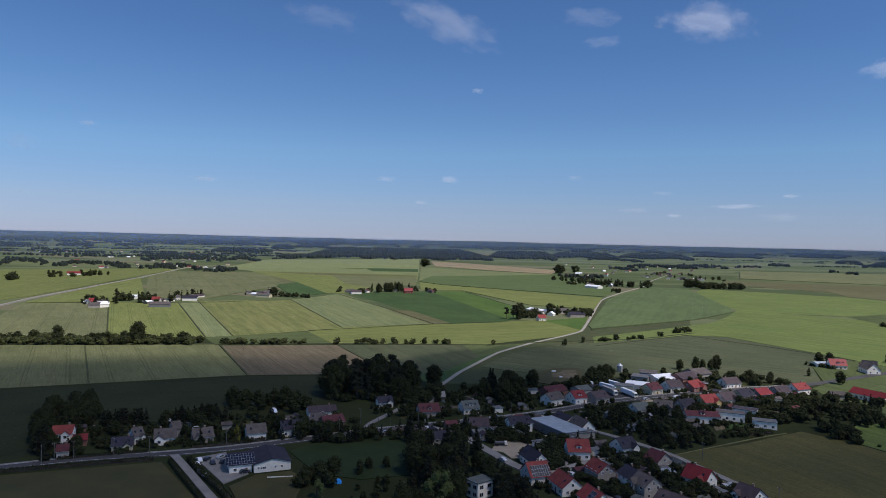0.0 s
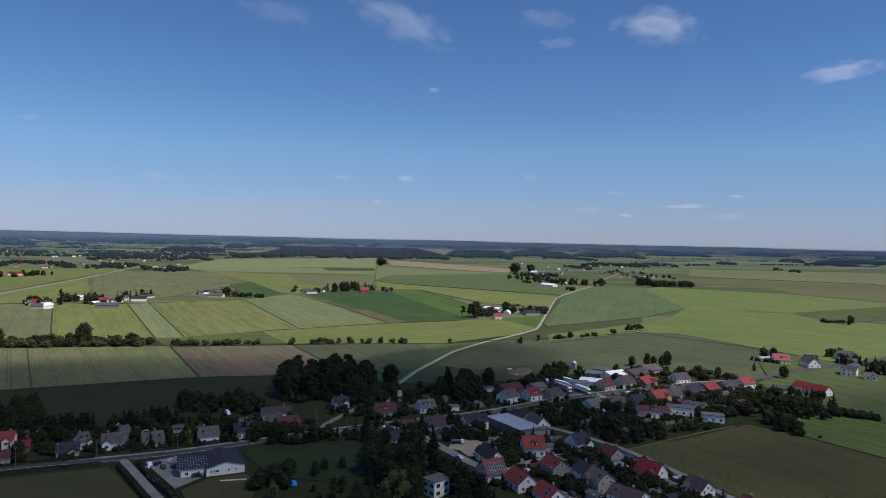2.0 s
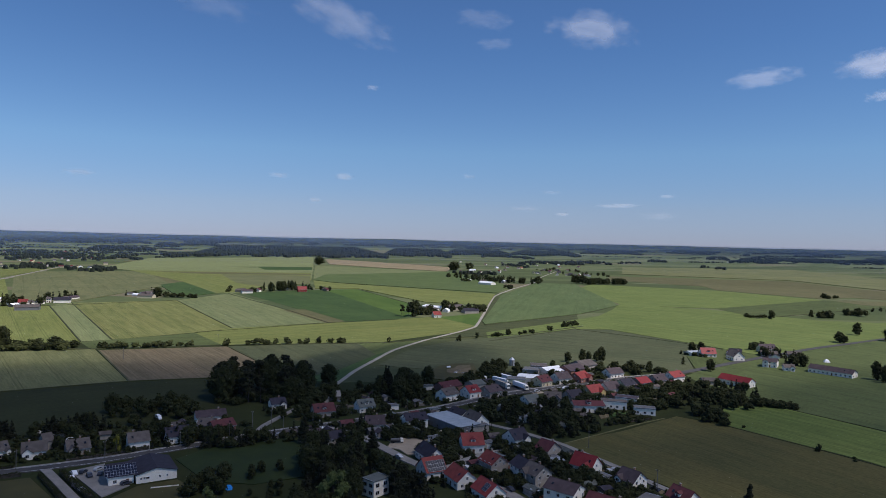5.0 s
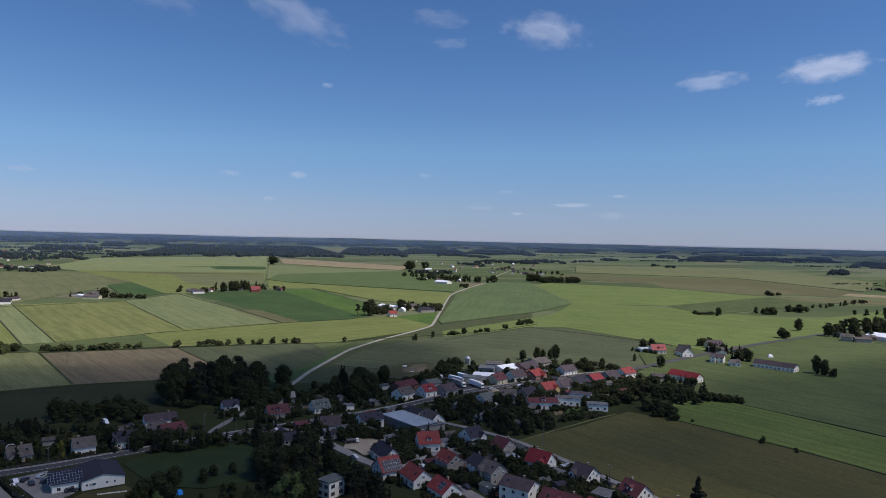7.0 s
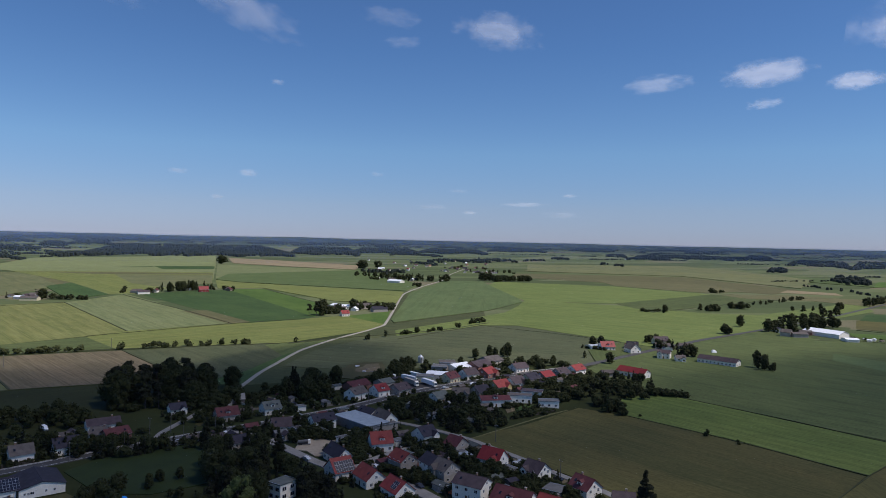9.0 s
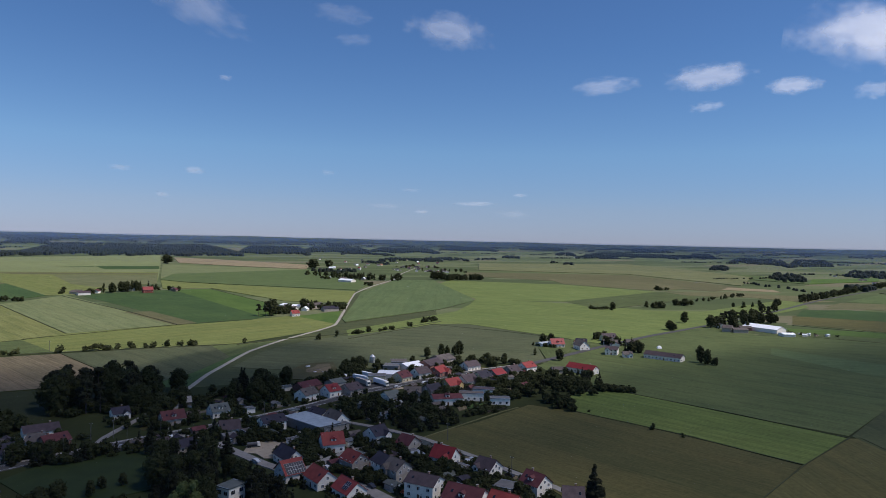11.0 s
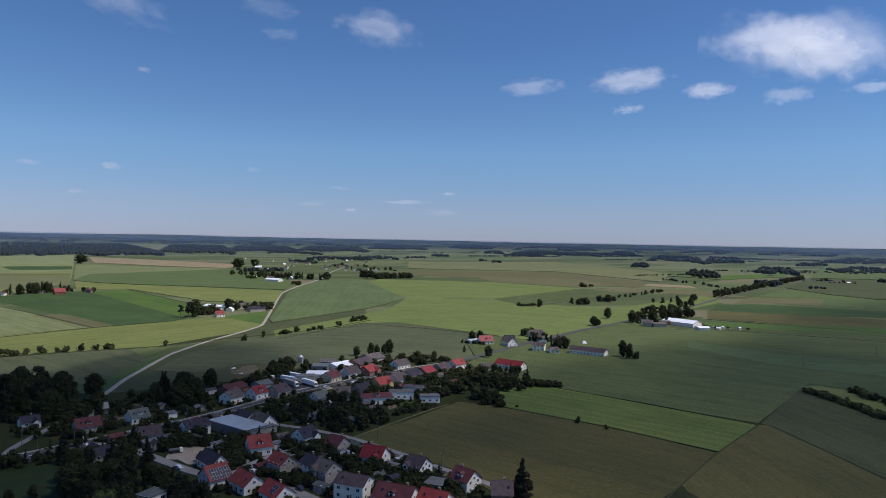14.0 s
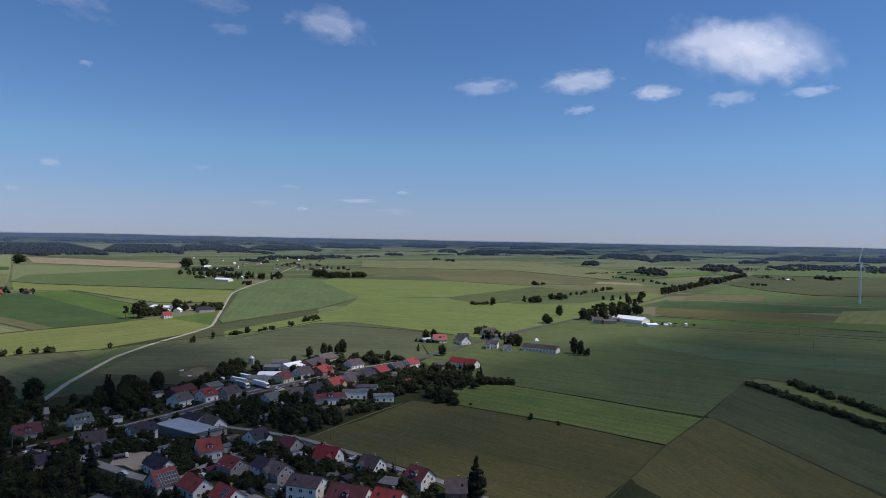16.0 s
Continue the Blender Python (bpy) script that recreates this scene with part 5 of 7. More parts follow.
field("mid", -57, (1469.7, 1073.3), (1649.3, 797), (1761, 696.7), (1392.5, 550.4), (1248.5, 602.7), (1121.5, 746.1), (1278.1, 850.6), (1192.2, 938))
field("dun", -16, (871.8, 2059.8), (1406.1, 1909.7), (1328.4, 1338.5), (1124.3, 1207.1), (936.6, 1583), (767.4, 1855.2))
field("rye", 2, (1300.2, 2937.7), (2186.8, 2971.9), (1888.5, 1844.8), (1370.6, 1381), (1434.5, 1948.4), (984, 2222.1))
field("dun", -35, (964, 1693.8), (1205.5, 1527.7), (1127.2, 1291.8), (982.6, 1244.6), (884.2, 1465.8))
field("tan", 136, (1275, 1326.1), (1332, 1240.7), (1276.4, 1166.8), (1187.2, 1254.5))
field("dun", -52, (996.4, 1241), (1145.9, 1050.5), (1179.3, 942), (1090.1, 939.5), (1066.2, 1073.7))

field("mid", -8, (1537.5, 2581.0), (2010.3, 2305.9), (1867.7, 1562.6), (1672.1, 1431.1), (1682.6, 1961.6), (1306.5, 2192.8))
field("dun", -10, (971.4, 1189.2), (1137.6, 1182.6), (1243.3, 1039.3), (1195.8, 984.3), (963.1, 1103.1))
field("lush", -20, (1957.4, 1662.9), (2369.7, 1731.4), (2123.0, 1555.6), (1661.8, 1433.2))
field("dun", -20, (1150.8, 905.1), (1296.8, 858.9), (1192.1, 795.2), (1004.7, 832.9))
field("mid", -28, (3432.0, 2294.3), (3582.7, 1733.2), (3497.4, 1518.0), (2469.8, 1071.3), (2525.0, 1220.8), (2143.8, 1475.4))
# darker crop tone in place of cloud shade on the far fields
field("dusk", -28, (2102.0, 1446.6), (2476.3, 1197.2), (2425.3, 1051.9), (1538.1, 666.2), (1513.0, 730.5), (1392.8, 813.4), (1420.6, 934.1), (1534.1, 1120.0))
field("lush", -28, (704.8, 636.5), (800.6, 574.9), (900.2, 512.9), (969.2, 461.7), (881.2, 419.5), (833.6, 474.8), (745.8, 535.4), (682.1, 606.8))

# ---- roads ----
ribbon("road", "paving", 3.0, [(-39.6, 349.4), (-37.4, 364.8), (-22.1, 401.1), (-9.5, 438.2), (-3.1, 455.8)], "narrow worn lane under the village trees", z=0.42)
ribbon("road", "gravel", 3.1, [(-3.1, 455.8), (3.5, 474.8), (14.4, 513), (30.8, 555.8), (51.5, 609.7), (87.3, 669.2), (135.6, 733.6), (162.8, 775.4), (200.8, 907.8), (292.5, 1232.6), (377.6, 1421.6), (499.1, 1659.9), (602, 1938.3), (783.4, 2346.5)], "pale gravel farm road winding between the fields")
ribbon("road", "asphalt", 6.2, [(-217.6, 264.8), (-184.5, 282.4), (-156.2, 296.2), (-126.9, 303.9), (-99.5, 314.3), (-78.5, 325.7), (-39.9, 347.3), (-9.6, 361.7), (7.3, 368.8), (29.8, 379), (50.2, 389.5), (70.4, 401.8), (109.6, 430), (148.1, 448.1), (203.9, 472.9), (218.2, 478.6), (262, 490.8), (326.3, 528.5), (378.2, 558.9), (478.1, 614.3), (627.1, 683), (898.7, 823.2), (1168.5, 976.9), (1758.6, 1265.7), (2144.2, 1476.3)], "grey asphalt main road through the village", z=0.42)
ribbon("pavement", "paving", 1.1, [(-219.5, 268.2), (-186.3, 285.8), (-157.6, 299.9), (-128.1, 307.6), (-101.1, 317.9), (-80.4, 329.1), (-41.7, 350.8), (-11.2, 365.2), (5.7, 372.3), (28.1, 382.5), (48.3, 392.9), (68.2, 405.1), (107.6, 433.3), (146.4, 451.7), (202.4, 476.5), (217, 482.3), (260.9, 494.5)], "pale concrete pavement along the main road", z=0.5, category="pavement")
ribbon("road_marking", "frame", 0.15, [(-219, 267.2), (-185.8, 284.8), (-157.2, 298.8), (-127.8, 306.6), (-100.7, 316.9), (-79.8, 328.2), (-41.2, 349.8), (-10.8, 364.2), (6.1, 371.3), (28.6, 381.5), (48.9, 392), (68.8, 404.2), (108.1, 432.4), (146.9, 450.7), (202.8, 475.5), (217.4, 481.2), (261.2, 493.5)], "white edge line on the main road", z=0.43, category="road marking")
ribbon("road_marking", "frame", 0.15, [(-216.3, 262.3), (-183.3, 279.9), (-155.2, 293.6), (-126.1, 301.3), (-98.4, 311.8), (-77.1, 323.3), (-38.6, 344.8), (-8.4, 359.1), (8.4, 366.2), (31, 376.5), (51.6, 387.1), (72, 399.5), (111, 427.6), (149.2, 445.6), (205, 470.3), (219, 475.9), (262.7, 488.1)], "white edge line on the main road", z=0.43, category="road marking")
ribbon("road", "paving", 3.6, [(-120, 304.4), (-110.2, 290.5), (-96.9, 270.9), (-81.4, 248.6), (-55.6, 211.5)], "pale concrete drive between two clipped hedges", z=0.42)
ribbon("road", "paving", 5.0, [(-3.5, 360), (7, 349.2), (16.8, 336.1), (25.4, 318.7), (33.3, 303.1), (37.9, 296.3), (43.6, 279.3)], "pale paved side street with a parked car", z=0.42)
ribbon("road", "paving", 3.6, [(78.9, 364.8), (92.7, 349.5), (101.2, 338.3), (112, 321.8), (121.7, 297.4), (128.4, 280), (133.7, 261.7), (142.1, 241.6), (148.7, 213.7)], "pale lane behind the last houses", z=0.42)
ribbon("path", "dun", 1.0, [(113.7, 321.6), (131.8, 332.3), (151.1, 343.8), (171.9, 356.1), (189.6, 364.6)], "pale trodden path along the field edge", z=0.3)
ribbon("road", "paving", 5.0, [(44.6, 285.7), (56.6, 298), (72, 309.2), (83.5, 314.3)], "pale garden lane between houses", z=0.42)
ribbon("road", "paving", 6.0, [(63.2, 270.3), (69.1, 259.2), (76.5, 239.9)], "paved yard street among houses", z=0.42)
ribbon("road", "gravel", 4.4, [(-563.8, 777.6), (-588.4, 894.3), (-614.9, 1011.9), (-643.5, 1209.3), (-693.0, 1546.0), (-746.8, 1837.6), (-817.5, 2217.4)], "straight pale dirt road between fields", z=1.7)
field("asphalt", 69, (118.6, 428.4), (102.3, 441.7), (116.8, 479.7), (136.8, 461.7), (133.7, 435.6), height=0.1, label='dark asphalt lorry park')
field("sand", 69, (25.5, 322.0), (28.5, 333.0), (36.0, 337.6), (40.0, 342.9), (48.1, 338.4), (51.5, 328.3), (43.5, 322.1), (39.5, 309.9), (33.9, 310.9), (31.0, 319.1), height=0.1)
field("paving", 126, (-109, 300.5), (-97.9, 309.4), (-87.5, 282.9), (-79.6, 282), (-86.3, 269.7), height=0.1, label='grey paved car park beside the shop')
for place in ((84, 531, 13, 7), (90, 520, 16, 9), (99, 508, 15, 8), (88, 505, 12, 8), (106, 515, 11, 6)):
    patch("ditch", *place, 40 * place[2], "rough grass with bare sandy spots")
field("ditch", 40, (68, 499), (78, 522), (85, 534), (97, 541), (112, 541), (108, 500), (90, 488), (78, 477), (71, 482), height=0.14, label="rough trodden grass around a builders' heap")
field("plough", 40, (84, 504), (86, 516), (93, 522), (98, 533), (108, 534), (105, 514), (101, 503), (94, 498), height=0.2, label="bare sandy ground beside the field")

# ---- houses along the west road ----
gabled("house", -178.4, 318.6, 17, 8.5, 9, 5.6, 2.6, "white", "red")
gabled("outbuilding", -169.4, 317.1, 23, 5.6, 7, 3.0, 1.6, "brickwall", "crimson", windows=False, chimney=False, category='shed')
gabled("house", -146.5, 310.8, 22, 8.7, 9, 3.0, 2.8, "cream", "navy")
gabled("house", -145.4, 322.3, 44, 4.4, 8, 4.0, 3.0, "white", "greyroof")
gabled("house", -132.3, 324.3, 22, 9.5, 9, 3.0, 3.2, "white", "greyroof")
gabled("barn", -131.8, 335.2, 37, 3.8, 8, 4.2, 2.6, "greywall", "greyroof", category='barn', windows=False, chimney=False)
gabled("house", -115.3, 326.9, 29, 9.1, 9, 3.0, 3.2, "greywall", "greyroof")
gabled("house", -90.9, 332.8, 24, 8.9, 9, 4.0, 3.2, "white", "greyroof")
gabled("house", -75.5, 341.9, 27, 10.6, 9, 3.6, 3.4, "white", "navy")
gabled("barn", -66.7, 379.7, 19, 15.4, 11, 3.2, 2.2, "white", "brownroof", category='barn')
gabled("house", -65, 361.9, -13, 7.4, 8, 3.0, 2.6, "white", "greyroof")
gabled("house", -57.3, 358.8, 34, 11.4, 9, 3.0, 2.6, "brickwall", "maroon")
gabled("shed", -81.3, 360.9, 16, 5.9, 6, 2.8, 1.2, "woodwall", "greyroof", category='shed', windows=False, chimney=False)
# white van shape put here in place of a white roof gable
car(-93.7, 381.3, -54, surf='tarp', van=True)
car(-144, 357.7, 5, surf='tarp')
car(-125.4, 358.8, 33, surf='tarp', van=True)
gabled("house", -6.4, 385.0, 17, 11.6, 10, 3.4, 3.4, "greywall", "maroon", dormer=True)
gabled("barn", -1.5, 423.0, 10, 9.0, 7, 2.8, 2.4, "woodwall", "paving", category='barn', windows=False, chimney=False, label='low wooden barn with a pale tan roof among trees')
gabled("house", -33.4, 406.0, 20, 8.5, 8, 2.8, 2.6, "white", "navy")
gabled("house", 17.4, 394.0, 21, 9.8, 9, 3.6, 3.2, "white", "teal", dormer=True)
gabled("house", 21.3, 357.6, 3, 9.8, 10, 3.2, 3.4, "white", "brownroof")
gabled("house", -0.4, 334.6, 28, 9.0, 8, 2.8, 2.4, "greywall", "navy")
gabled("house", 42.5, 357.9, 17, 12.3, 9, 5.0, 2.6, "white", "navy")

# ---- middle of the village ----
gabled("house", 75.7, 355.5, -69, 12.4, 9, 4.2, 4.0, "white", "greyroof")
gabled("house", 65.4, 315.4, 2, 10.1, 10, 4.2, 4.2, "white", "orange", dormer=True)
gabled("house", 43.5, 302.5, -72, 13.9, 8, 3.6, 3.6, "white", "navy")
gabled("house", 41.5, 283.2, 19, 9.2, 10.5, 3.4, 4.4, "white", "orange", solar=(8, 3, 0.4, 0.7), label='house with an orange-red roof covered in solar panels')
gabled("house", 52, 271.6, -72, 11.8, 9, 3.6, 3.6, "white", "red")
gabled("house", 60.2, 255.2, -71, 11.1, 9, 3.6, 3.6, "white", "orange", solar=(3, 2, 2.0, 2.0))
gabled("house", 69.5, 286.6, -68, 9.7, 9, 4.6, 3.2, "greywall", "red")
gabled("house", 83.8, 268.6, -66, 8.5, 9, 5.4, 3.2, "greywall", "greyroof")
gabled("house", 81, 276.8, -75, 10.3, 9, 5.4, 2.8, "white", "navy")
gabled("house", 88.6, 247.9, -49, 12.7, 10, 6.0, 2.6, "white", "brownroof", label='long white two-storey double house with a brown roof')
gabled("house", 100, 232.7, -51, 15.2, 11, 4.0, 4.0, "white", "maroon", dormer=True)
gabled("house", 121.1, 259.3, -62, 8.7, 9, 4.8, 3.4, "white", "brownroof")
gabled("house", 131.7, 236.5, -70, 9.4, 9, 5.0, 3.6, "white", "maroon", dormer=True)
gabled("house", 112.1, 224.1, -56, 11.3, 9, 3.6, 3.4, "white", "orange")
gabled("house", 89.9, 324.9, 26, 9.2, 10, 3.6, 3.6, "white", "navy")
gabled("house", 99.7, 303.3, -60, 7.9, 9, 4.4, 3.2, "greywall", "maroon")
gabled("house", 109.7, 280.4, -53, 10.6, 9, 4.0, 4.2, "white", "crimson")
canopy(92.7, 297.1, -5, L=8.0, W=5.0, high=2.6, surf='bluesheet', label='lean-to roof of pale blue sheets')
canopy(98.6, 290.2, 11, L=9.0, W=5.0, high=2.6, surf='bluesheet', label='lean-to roof of pale blue sheets')
flat_roofed("garage", 121.9, 240.5, -49, 10.2, 8, 3.0, "greywall", "tar", category='garage')
gabled("house", 139.1, 220.5, -28, 7.8, 9, 4.0, 3.6, "brickwall", "brownroof")
flat_roofed("house", 16.7, 264.4, -50, 6.6, 8.2, 6.4, "white", "teal", category='house', pane_size=2.0, label='white two-storey cube house with a flat grey-green roof')

# ---- upper village ----
gabled("house", 119.5, 401.5, 28, 10.7, 10, 3.4, 3.0, "white", "teal")
gabled("house", 136.6, 408.9, -17, 10.3, 9, 3.4, 3.0, "greywall", "greyroof")
gabled("house", 151.3, 412.8, 23, 10.8, 10, 3.4, 3.2, "greywall", "navy")
gabled("house", 168.9, 423.4, 22, 11.9, 11, 3.8, 3.6, "ochre", "orange")
gabled("house", 183.9, 431.2, 25, 12.2, 11, 4.0, 3.6, "white", "brownroof")
flat_roofed("apartment_house", 169.9, 390.9, -20, 15.1, 7, 4.6, "white", "greyroof", category='building')
flat_roofed("building", 181.6, 398.1, -33, 13.1, 8, 5.0, "white", "brownroof")
gabled("house", 151, 386.4, -7, 18, 11, 4.2, 1.6, "white", "maroon", dormer=True)
flat_roofed("garage", 182.5, 375.4, -19, 11.9, 6.5, 4.0, "white", "tar", category='garage')
gabled("barn", 75.1, 444.6, 33, 16.6, 10, 3.6, 2.6, "brickwall", "maroon", category='barn', windows=False, chimney=False)
gabled("house", 70.7, 419.7, 35, 11.3, 10, 4.0, 3.2, "white", "greyroof")
gabled("house", 87, 426.2, 28, 9.3, 10, 3.8, 3.4, "white", "crimson", dormer=True)
gabled("barn", 94.5, 447.9, 28, 10.4, 10, 4.0, 2.0, "greywall", "teal", category='barn', windows=False, chimney=False)
gabled("house", 100.8, 428.2, 30, 11.2, 11, 3.6, 3.2, "greywall", "brownroof")
flat_roofed("depot", 126.3, 458.4, -17, 12.2, 9, 5.0, "cream", "tar", label='tan flat-roofed depot building in the lorry yard')
gabled("hall", 137.9, 468, -25, 14.2, 14, 4.5, 0.9, "white", "whiteroof", category='building', windows=False, chimney=False, label='low hall with a bright white sheet roof')
gabled("house", 144.5, 457.4, 34, 11.2, 10, 3.6, 3.4, "cream", "maroon")
gabled("house", 161.9, 467.1, 21, 11.4, 11, 3.6, 3.6, "white", "brownroof")
gabled("hall", 162.2, 492.9, 27, 17.2, 15, 4.2, 2.2, "white", "whiteroof", category='building', windows=False, chimney=False, label='storage hall with a bright white roof')
gabled("barn", 179.7, 495.9, 35, 19.3, 14, 4.5, 3.0, "brickwall", "brownroof", category='barn', windows=False, chimney=False)
gabled("barn", 196.5, 513.8, 28, 16.4, 15, 4.5, 3.0, "greywall", "greyroof", category='barn', windows=False, chimney=False)
gabled("house", 176.9, 469.2, 35, 12.4, 11, 3.6, 3.4, "brickwall", "orange")
gabled("house", 208.6, 483.9, 21, 13.3, 10, 3.6, 3.2, "white", "brownroof")
flat_roofed("depot", 147.1, 491.8, -25, 11.8, 12, 5.0, "greywall", "tar", label='grey flat-roofed depot building near the silo')
flat_roofed("depot", 157.9, 508.1, -14, 12.6, 12, 5.0, "greywall", "greyroof", label='grey flat-roofed depot building near the silo')
gabled("house", 201.3, 445.1, 30, 12.5, 10, 3.4, 3.2, "cream", "navy")
gabled("house", 216, 451.3, 25, 11.2, 10, 3.4, 3.0, "bluewall", "crimson")
gabled("house", 231.8, 457.4, 25, 11.8, 10, 3.6, 3.4, "greywall", "brownroof")
gabled("house", 249.8, 467.4, 25, 12.7, 10, 4.0, 3.2, "white", "orange")
gabled("barn", 290.6, 451.7, -64, 23.3, 10, 3.6, 3.0, "white", "crimson", category='barn')
gabled("shed", 270.3, 455.2, -10, 9.5, 8, 3.0, 1.6, "greywall", "greyroof", category='shed', windows=False, chimney=False)

# ---- roadside farms to the east ----
gabled("house", 337.2, 570.6, -11, 13.0, 10, 3.6, 4.4, "white", "crimson", dormer=True)
gabled("garage", 327.5, 579.4, 14, 12.4, 9, 3.0, 1.0, "white", "bluesheet", category='garage', chimney=False, windows=False)
gabled("house", 354.3, 553.7, -97, 15.0, 10, 4.0, 4.6, "white", "greyroof")
gabled("house", 413.4, 595, -6, 15.2, 10, 3.6, 4.0, "cream", "brownroof")
gabled("house", 365.9, 520.3, -43, 10.7, 11, 5.0, 2.2, "white", "brownroof")
gabled("house", 370.6, 503.9, -24, 8, 9, 3.0, 2.0, "white", "greyroof")
gabled("barn", 395.9, 485.1, -60, 32.9, 11, 3.6, 2.6, "white", "brownroof", category='barn', chimney=False, label='long barn with a purplish-brown roof and white gable')
gabled("barn", 654.9, 621.8, -79, 44.2, 19, 4.6, 3.2, "white", "whiteroof", category='barn', windows=False, chimney=False, label='big farm hall with a bright white roof')
gabled("shed", 613, 618.4, -22, 16.4, 12, 4.0, 1.5, "greywall", "greyroof", category='shed', windows=False, chimney=False)
gabled("barn", 604.3, 627.7, -56, 10.6, 12, 5.0, 3.0, "greywall", "greyroof", category='barn', windows=False, chimney=False)
gabled("shed", 644.1, 579, -22, 13.2, 14, 3.0, 1.0, "white", "whiteroof", category='shed', windows=False, chimney=False)

# ---- scattered farms to the north ----
gabled("barn", -467.9, 905, 14, 13.8, 12, 4.0, 3.0, "greywall", "greyroof", category='barn', windows=False, chimney=False)
gabled("house", -493.1, 945, 67, 11, 10, 4.5, 4.0, "white", "crimson")
gabled("barn", -461, 912.2, 55, 12.4, 12, 4.5, 3.0, "white", "whiteroof", category='barn', windows=False, chimney=False)
gabled("barn", -478.8, 1040.8, 16, 12.8, 12, 4.0, 2.0, "white", "whiteroof", category='barn', windows=False, chimney=False)
gabled("barn", -441.6, 1000.4, 16, 9.3, 12, 4.0, 2.0, "white", "greyroof", category='barn', windows=False, chimney=False)
gabled("house", -421.5, 990.6, 15, 10.8, 12, 4.5, 4.0, "white", "orange")
gabled("barn", -391.7, 933.6, 14, 26.9, 14, 4.0, 3.0, "bluewall", "greyroof", category='barn', windows=False, chimney=False)
gabled("house", -407.4, 1037.2, 16, 5.7, 9, 5.0, 2.5, "white", "greyroof")
gabled("barn", -388.9, 1036.3, 16, 21.2, 14, 4.0, 3.5, "white", "navy", category='barn', windows=False, chimney=False)
gabled("barn", -297.4, 1121.9, -11, 24.3, 12, 4.0, 2.5, "cream", "greyroof", category='barn', windows=False, chimney=False)
gabled("house", -304.4, 1169.6, 17, 13.3, 12, 4.5, 3.0, "white", "greyroof")
gabled("barn", -169.9, 1251.3, -27, 19.1, 12, 4.0, 2.5, "greywall", "greyroof", category='barn', windows=False, chimney=False)
gabled("barn", -158.2, 1235.9, 18, 18.8, 12, 4.0, 2.5, "white", "brownroof", category='barn', windows=False, chimney=False)
gabled("house", -64.5, 1280, 18, 16.7, 10, 5.0, 5.0, "orange", "crimson")
gabled("barn", 137.1, 979.8, -61, 24.6, 14, 4.0, 2.0, "white", "whiteroof", category='barn', windows=False, chimney=False)
gabled("barn", 143.2, 969.5, -15, 16.2, 14, 4.0, 2.0, "white", "whiteroof", category='barn', windows=False, chimney=False)
gabled("house", 130.5, 876.4, 12, 10.1, 10, 4.0, 3.5, "white", "orange")
gabled("barn", 171.7, 972.8, 30, 26.2, 16, 4.5, 3.0, "greywall", "greyroof", category='barn', windows=False, chimney=False)
gabled("barn", 186.8, 930.3, 12, 21.7, 12, 4.0, 3.0, "greywall", "navy", category='barn', windows=False, chimney=False)
gabled("barn", -868.2, 1581.9, 27, 27.9, 16, 5.0, 4.0, "white", "crimson", category='barn', windows=False, chimney=False)
gabled("barn", 351.3, 1555.8, -53, 38.6, 18, 5.0, 3.0, "white", "whiteroof", category='barn', windows=False, chimney=False)
farmstead(51, -488.8, 952.9, 39.6, 40, 3, 8)
farmstead(52, -483, 1049.8, 38.9, 40, 4, 10)
farmstead(53, -419, 988.9, 45.1, 40, 4, 10)
farmstead(54, -414.8, 1091, 43.2, 40, 3, 8)
farmstead(55, -308.9, 1169.3, 61, 40, 5, 12)
farmstead(56, -164.2, 1266.8, 47.2, 40, 4, 8)
farmstead(57, -52.3, 1316.6, 88.6, 40, 3, 12)
farmstead(58, 135.9, 957.2, 48.8, 40, 4, 14)
farmstead(59, 190.6, 969.4, 49.8, 40, 4, 14)
farmstead(60, 628.0, 650.0, 50, 20, 2, 4)
for sx, sy, sa, sl in ((656.0, 583.0, 20, 6.0), (664.0, 572.0, -60, 4.5), (676.0, 577.0, 35, 5.0), (692.0, 566.0, 10, 4.0)):
    gabled("shed", sx, sy, sa, sl, 3.6, 2.3, 0.7, "white", "whiteroof", windows=False, chimney=False, category="shed")
for sx, sy, sh in ((661.0, 590.0, 4.5), (671.0, 583.0, 3.5), (683.0, 574.0, 4.0), (700.0, 560.0, 3.0)):
    tree("bush", sx, sy, sh, 1.1, group="farm trees")
farmstead(62, 356.8, 589.3, 34.7, 26, 2, 5)
farmstead(63, 400.9, 561.6, 34.8, 30, 3, 4)
farmstead(64, -885.4, 1612.6, 92.8, 50, 2, 8)
farmstead(65, 377.9, 1679.9, 130.3, 80, 6, 16)
farmstead(66, 798.7, 2077.2, 130.9, 100, 8, 10)
farmstead(67, 823.2, 2405.3, 149.6, 150, 8, 8)
farmstead(68, 1990.2, 1333.3, 55, 40, 4, 7)
farmstead(69, 1932.0, 1225.1, 70, 40, 5, 8)
farmstead(70, 2611.0, 1797.5, 170, 110, 6, 26)

# ---- banks between fields ----
ribbon("bank", "verge", 0.70, [(215.9, 350.4), (247.5, 285.9), (268.5, 229.9)], "grassy bank between two fields", z=0.5, category="bank")
ribbon("bank", "verge", 0.50, [(188.9, 189.2), (216, 203.5), (269.7, 230.3), (331.2, 255.8)], "grassy bank between two fields", z=0.5, category="bank")
ribbon("bank", "verge", 1.00, [(336.9, 252.9), (311.1, 185.2), (292.6, 139.4)], "grassy bank between two fields", z=0.5, category="bank")
ribbon("bank", "verge", 0.75, [(275.1, 391.2), (308.1, 318.2), (330, 256.4)], "grassy bank between two fields", z=0.5, category="bank")
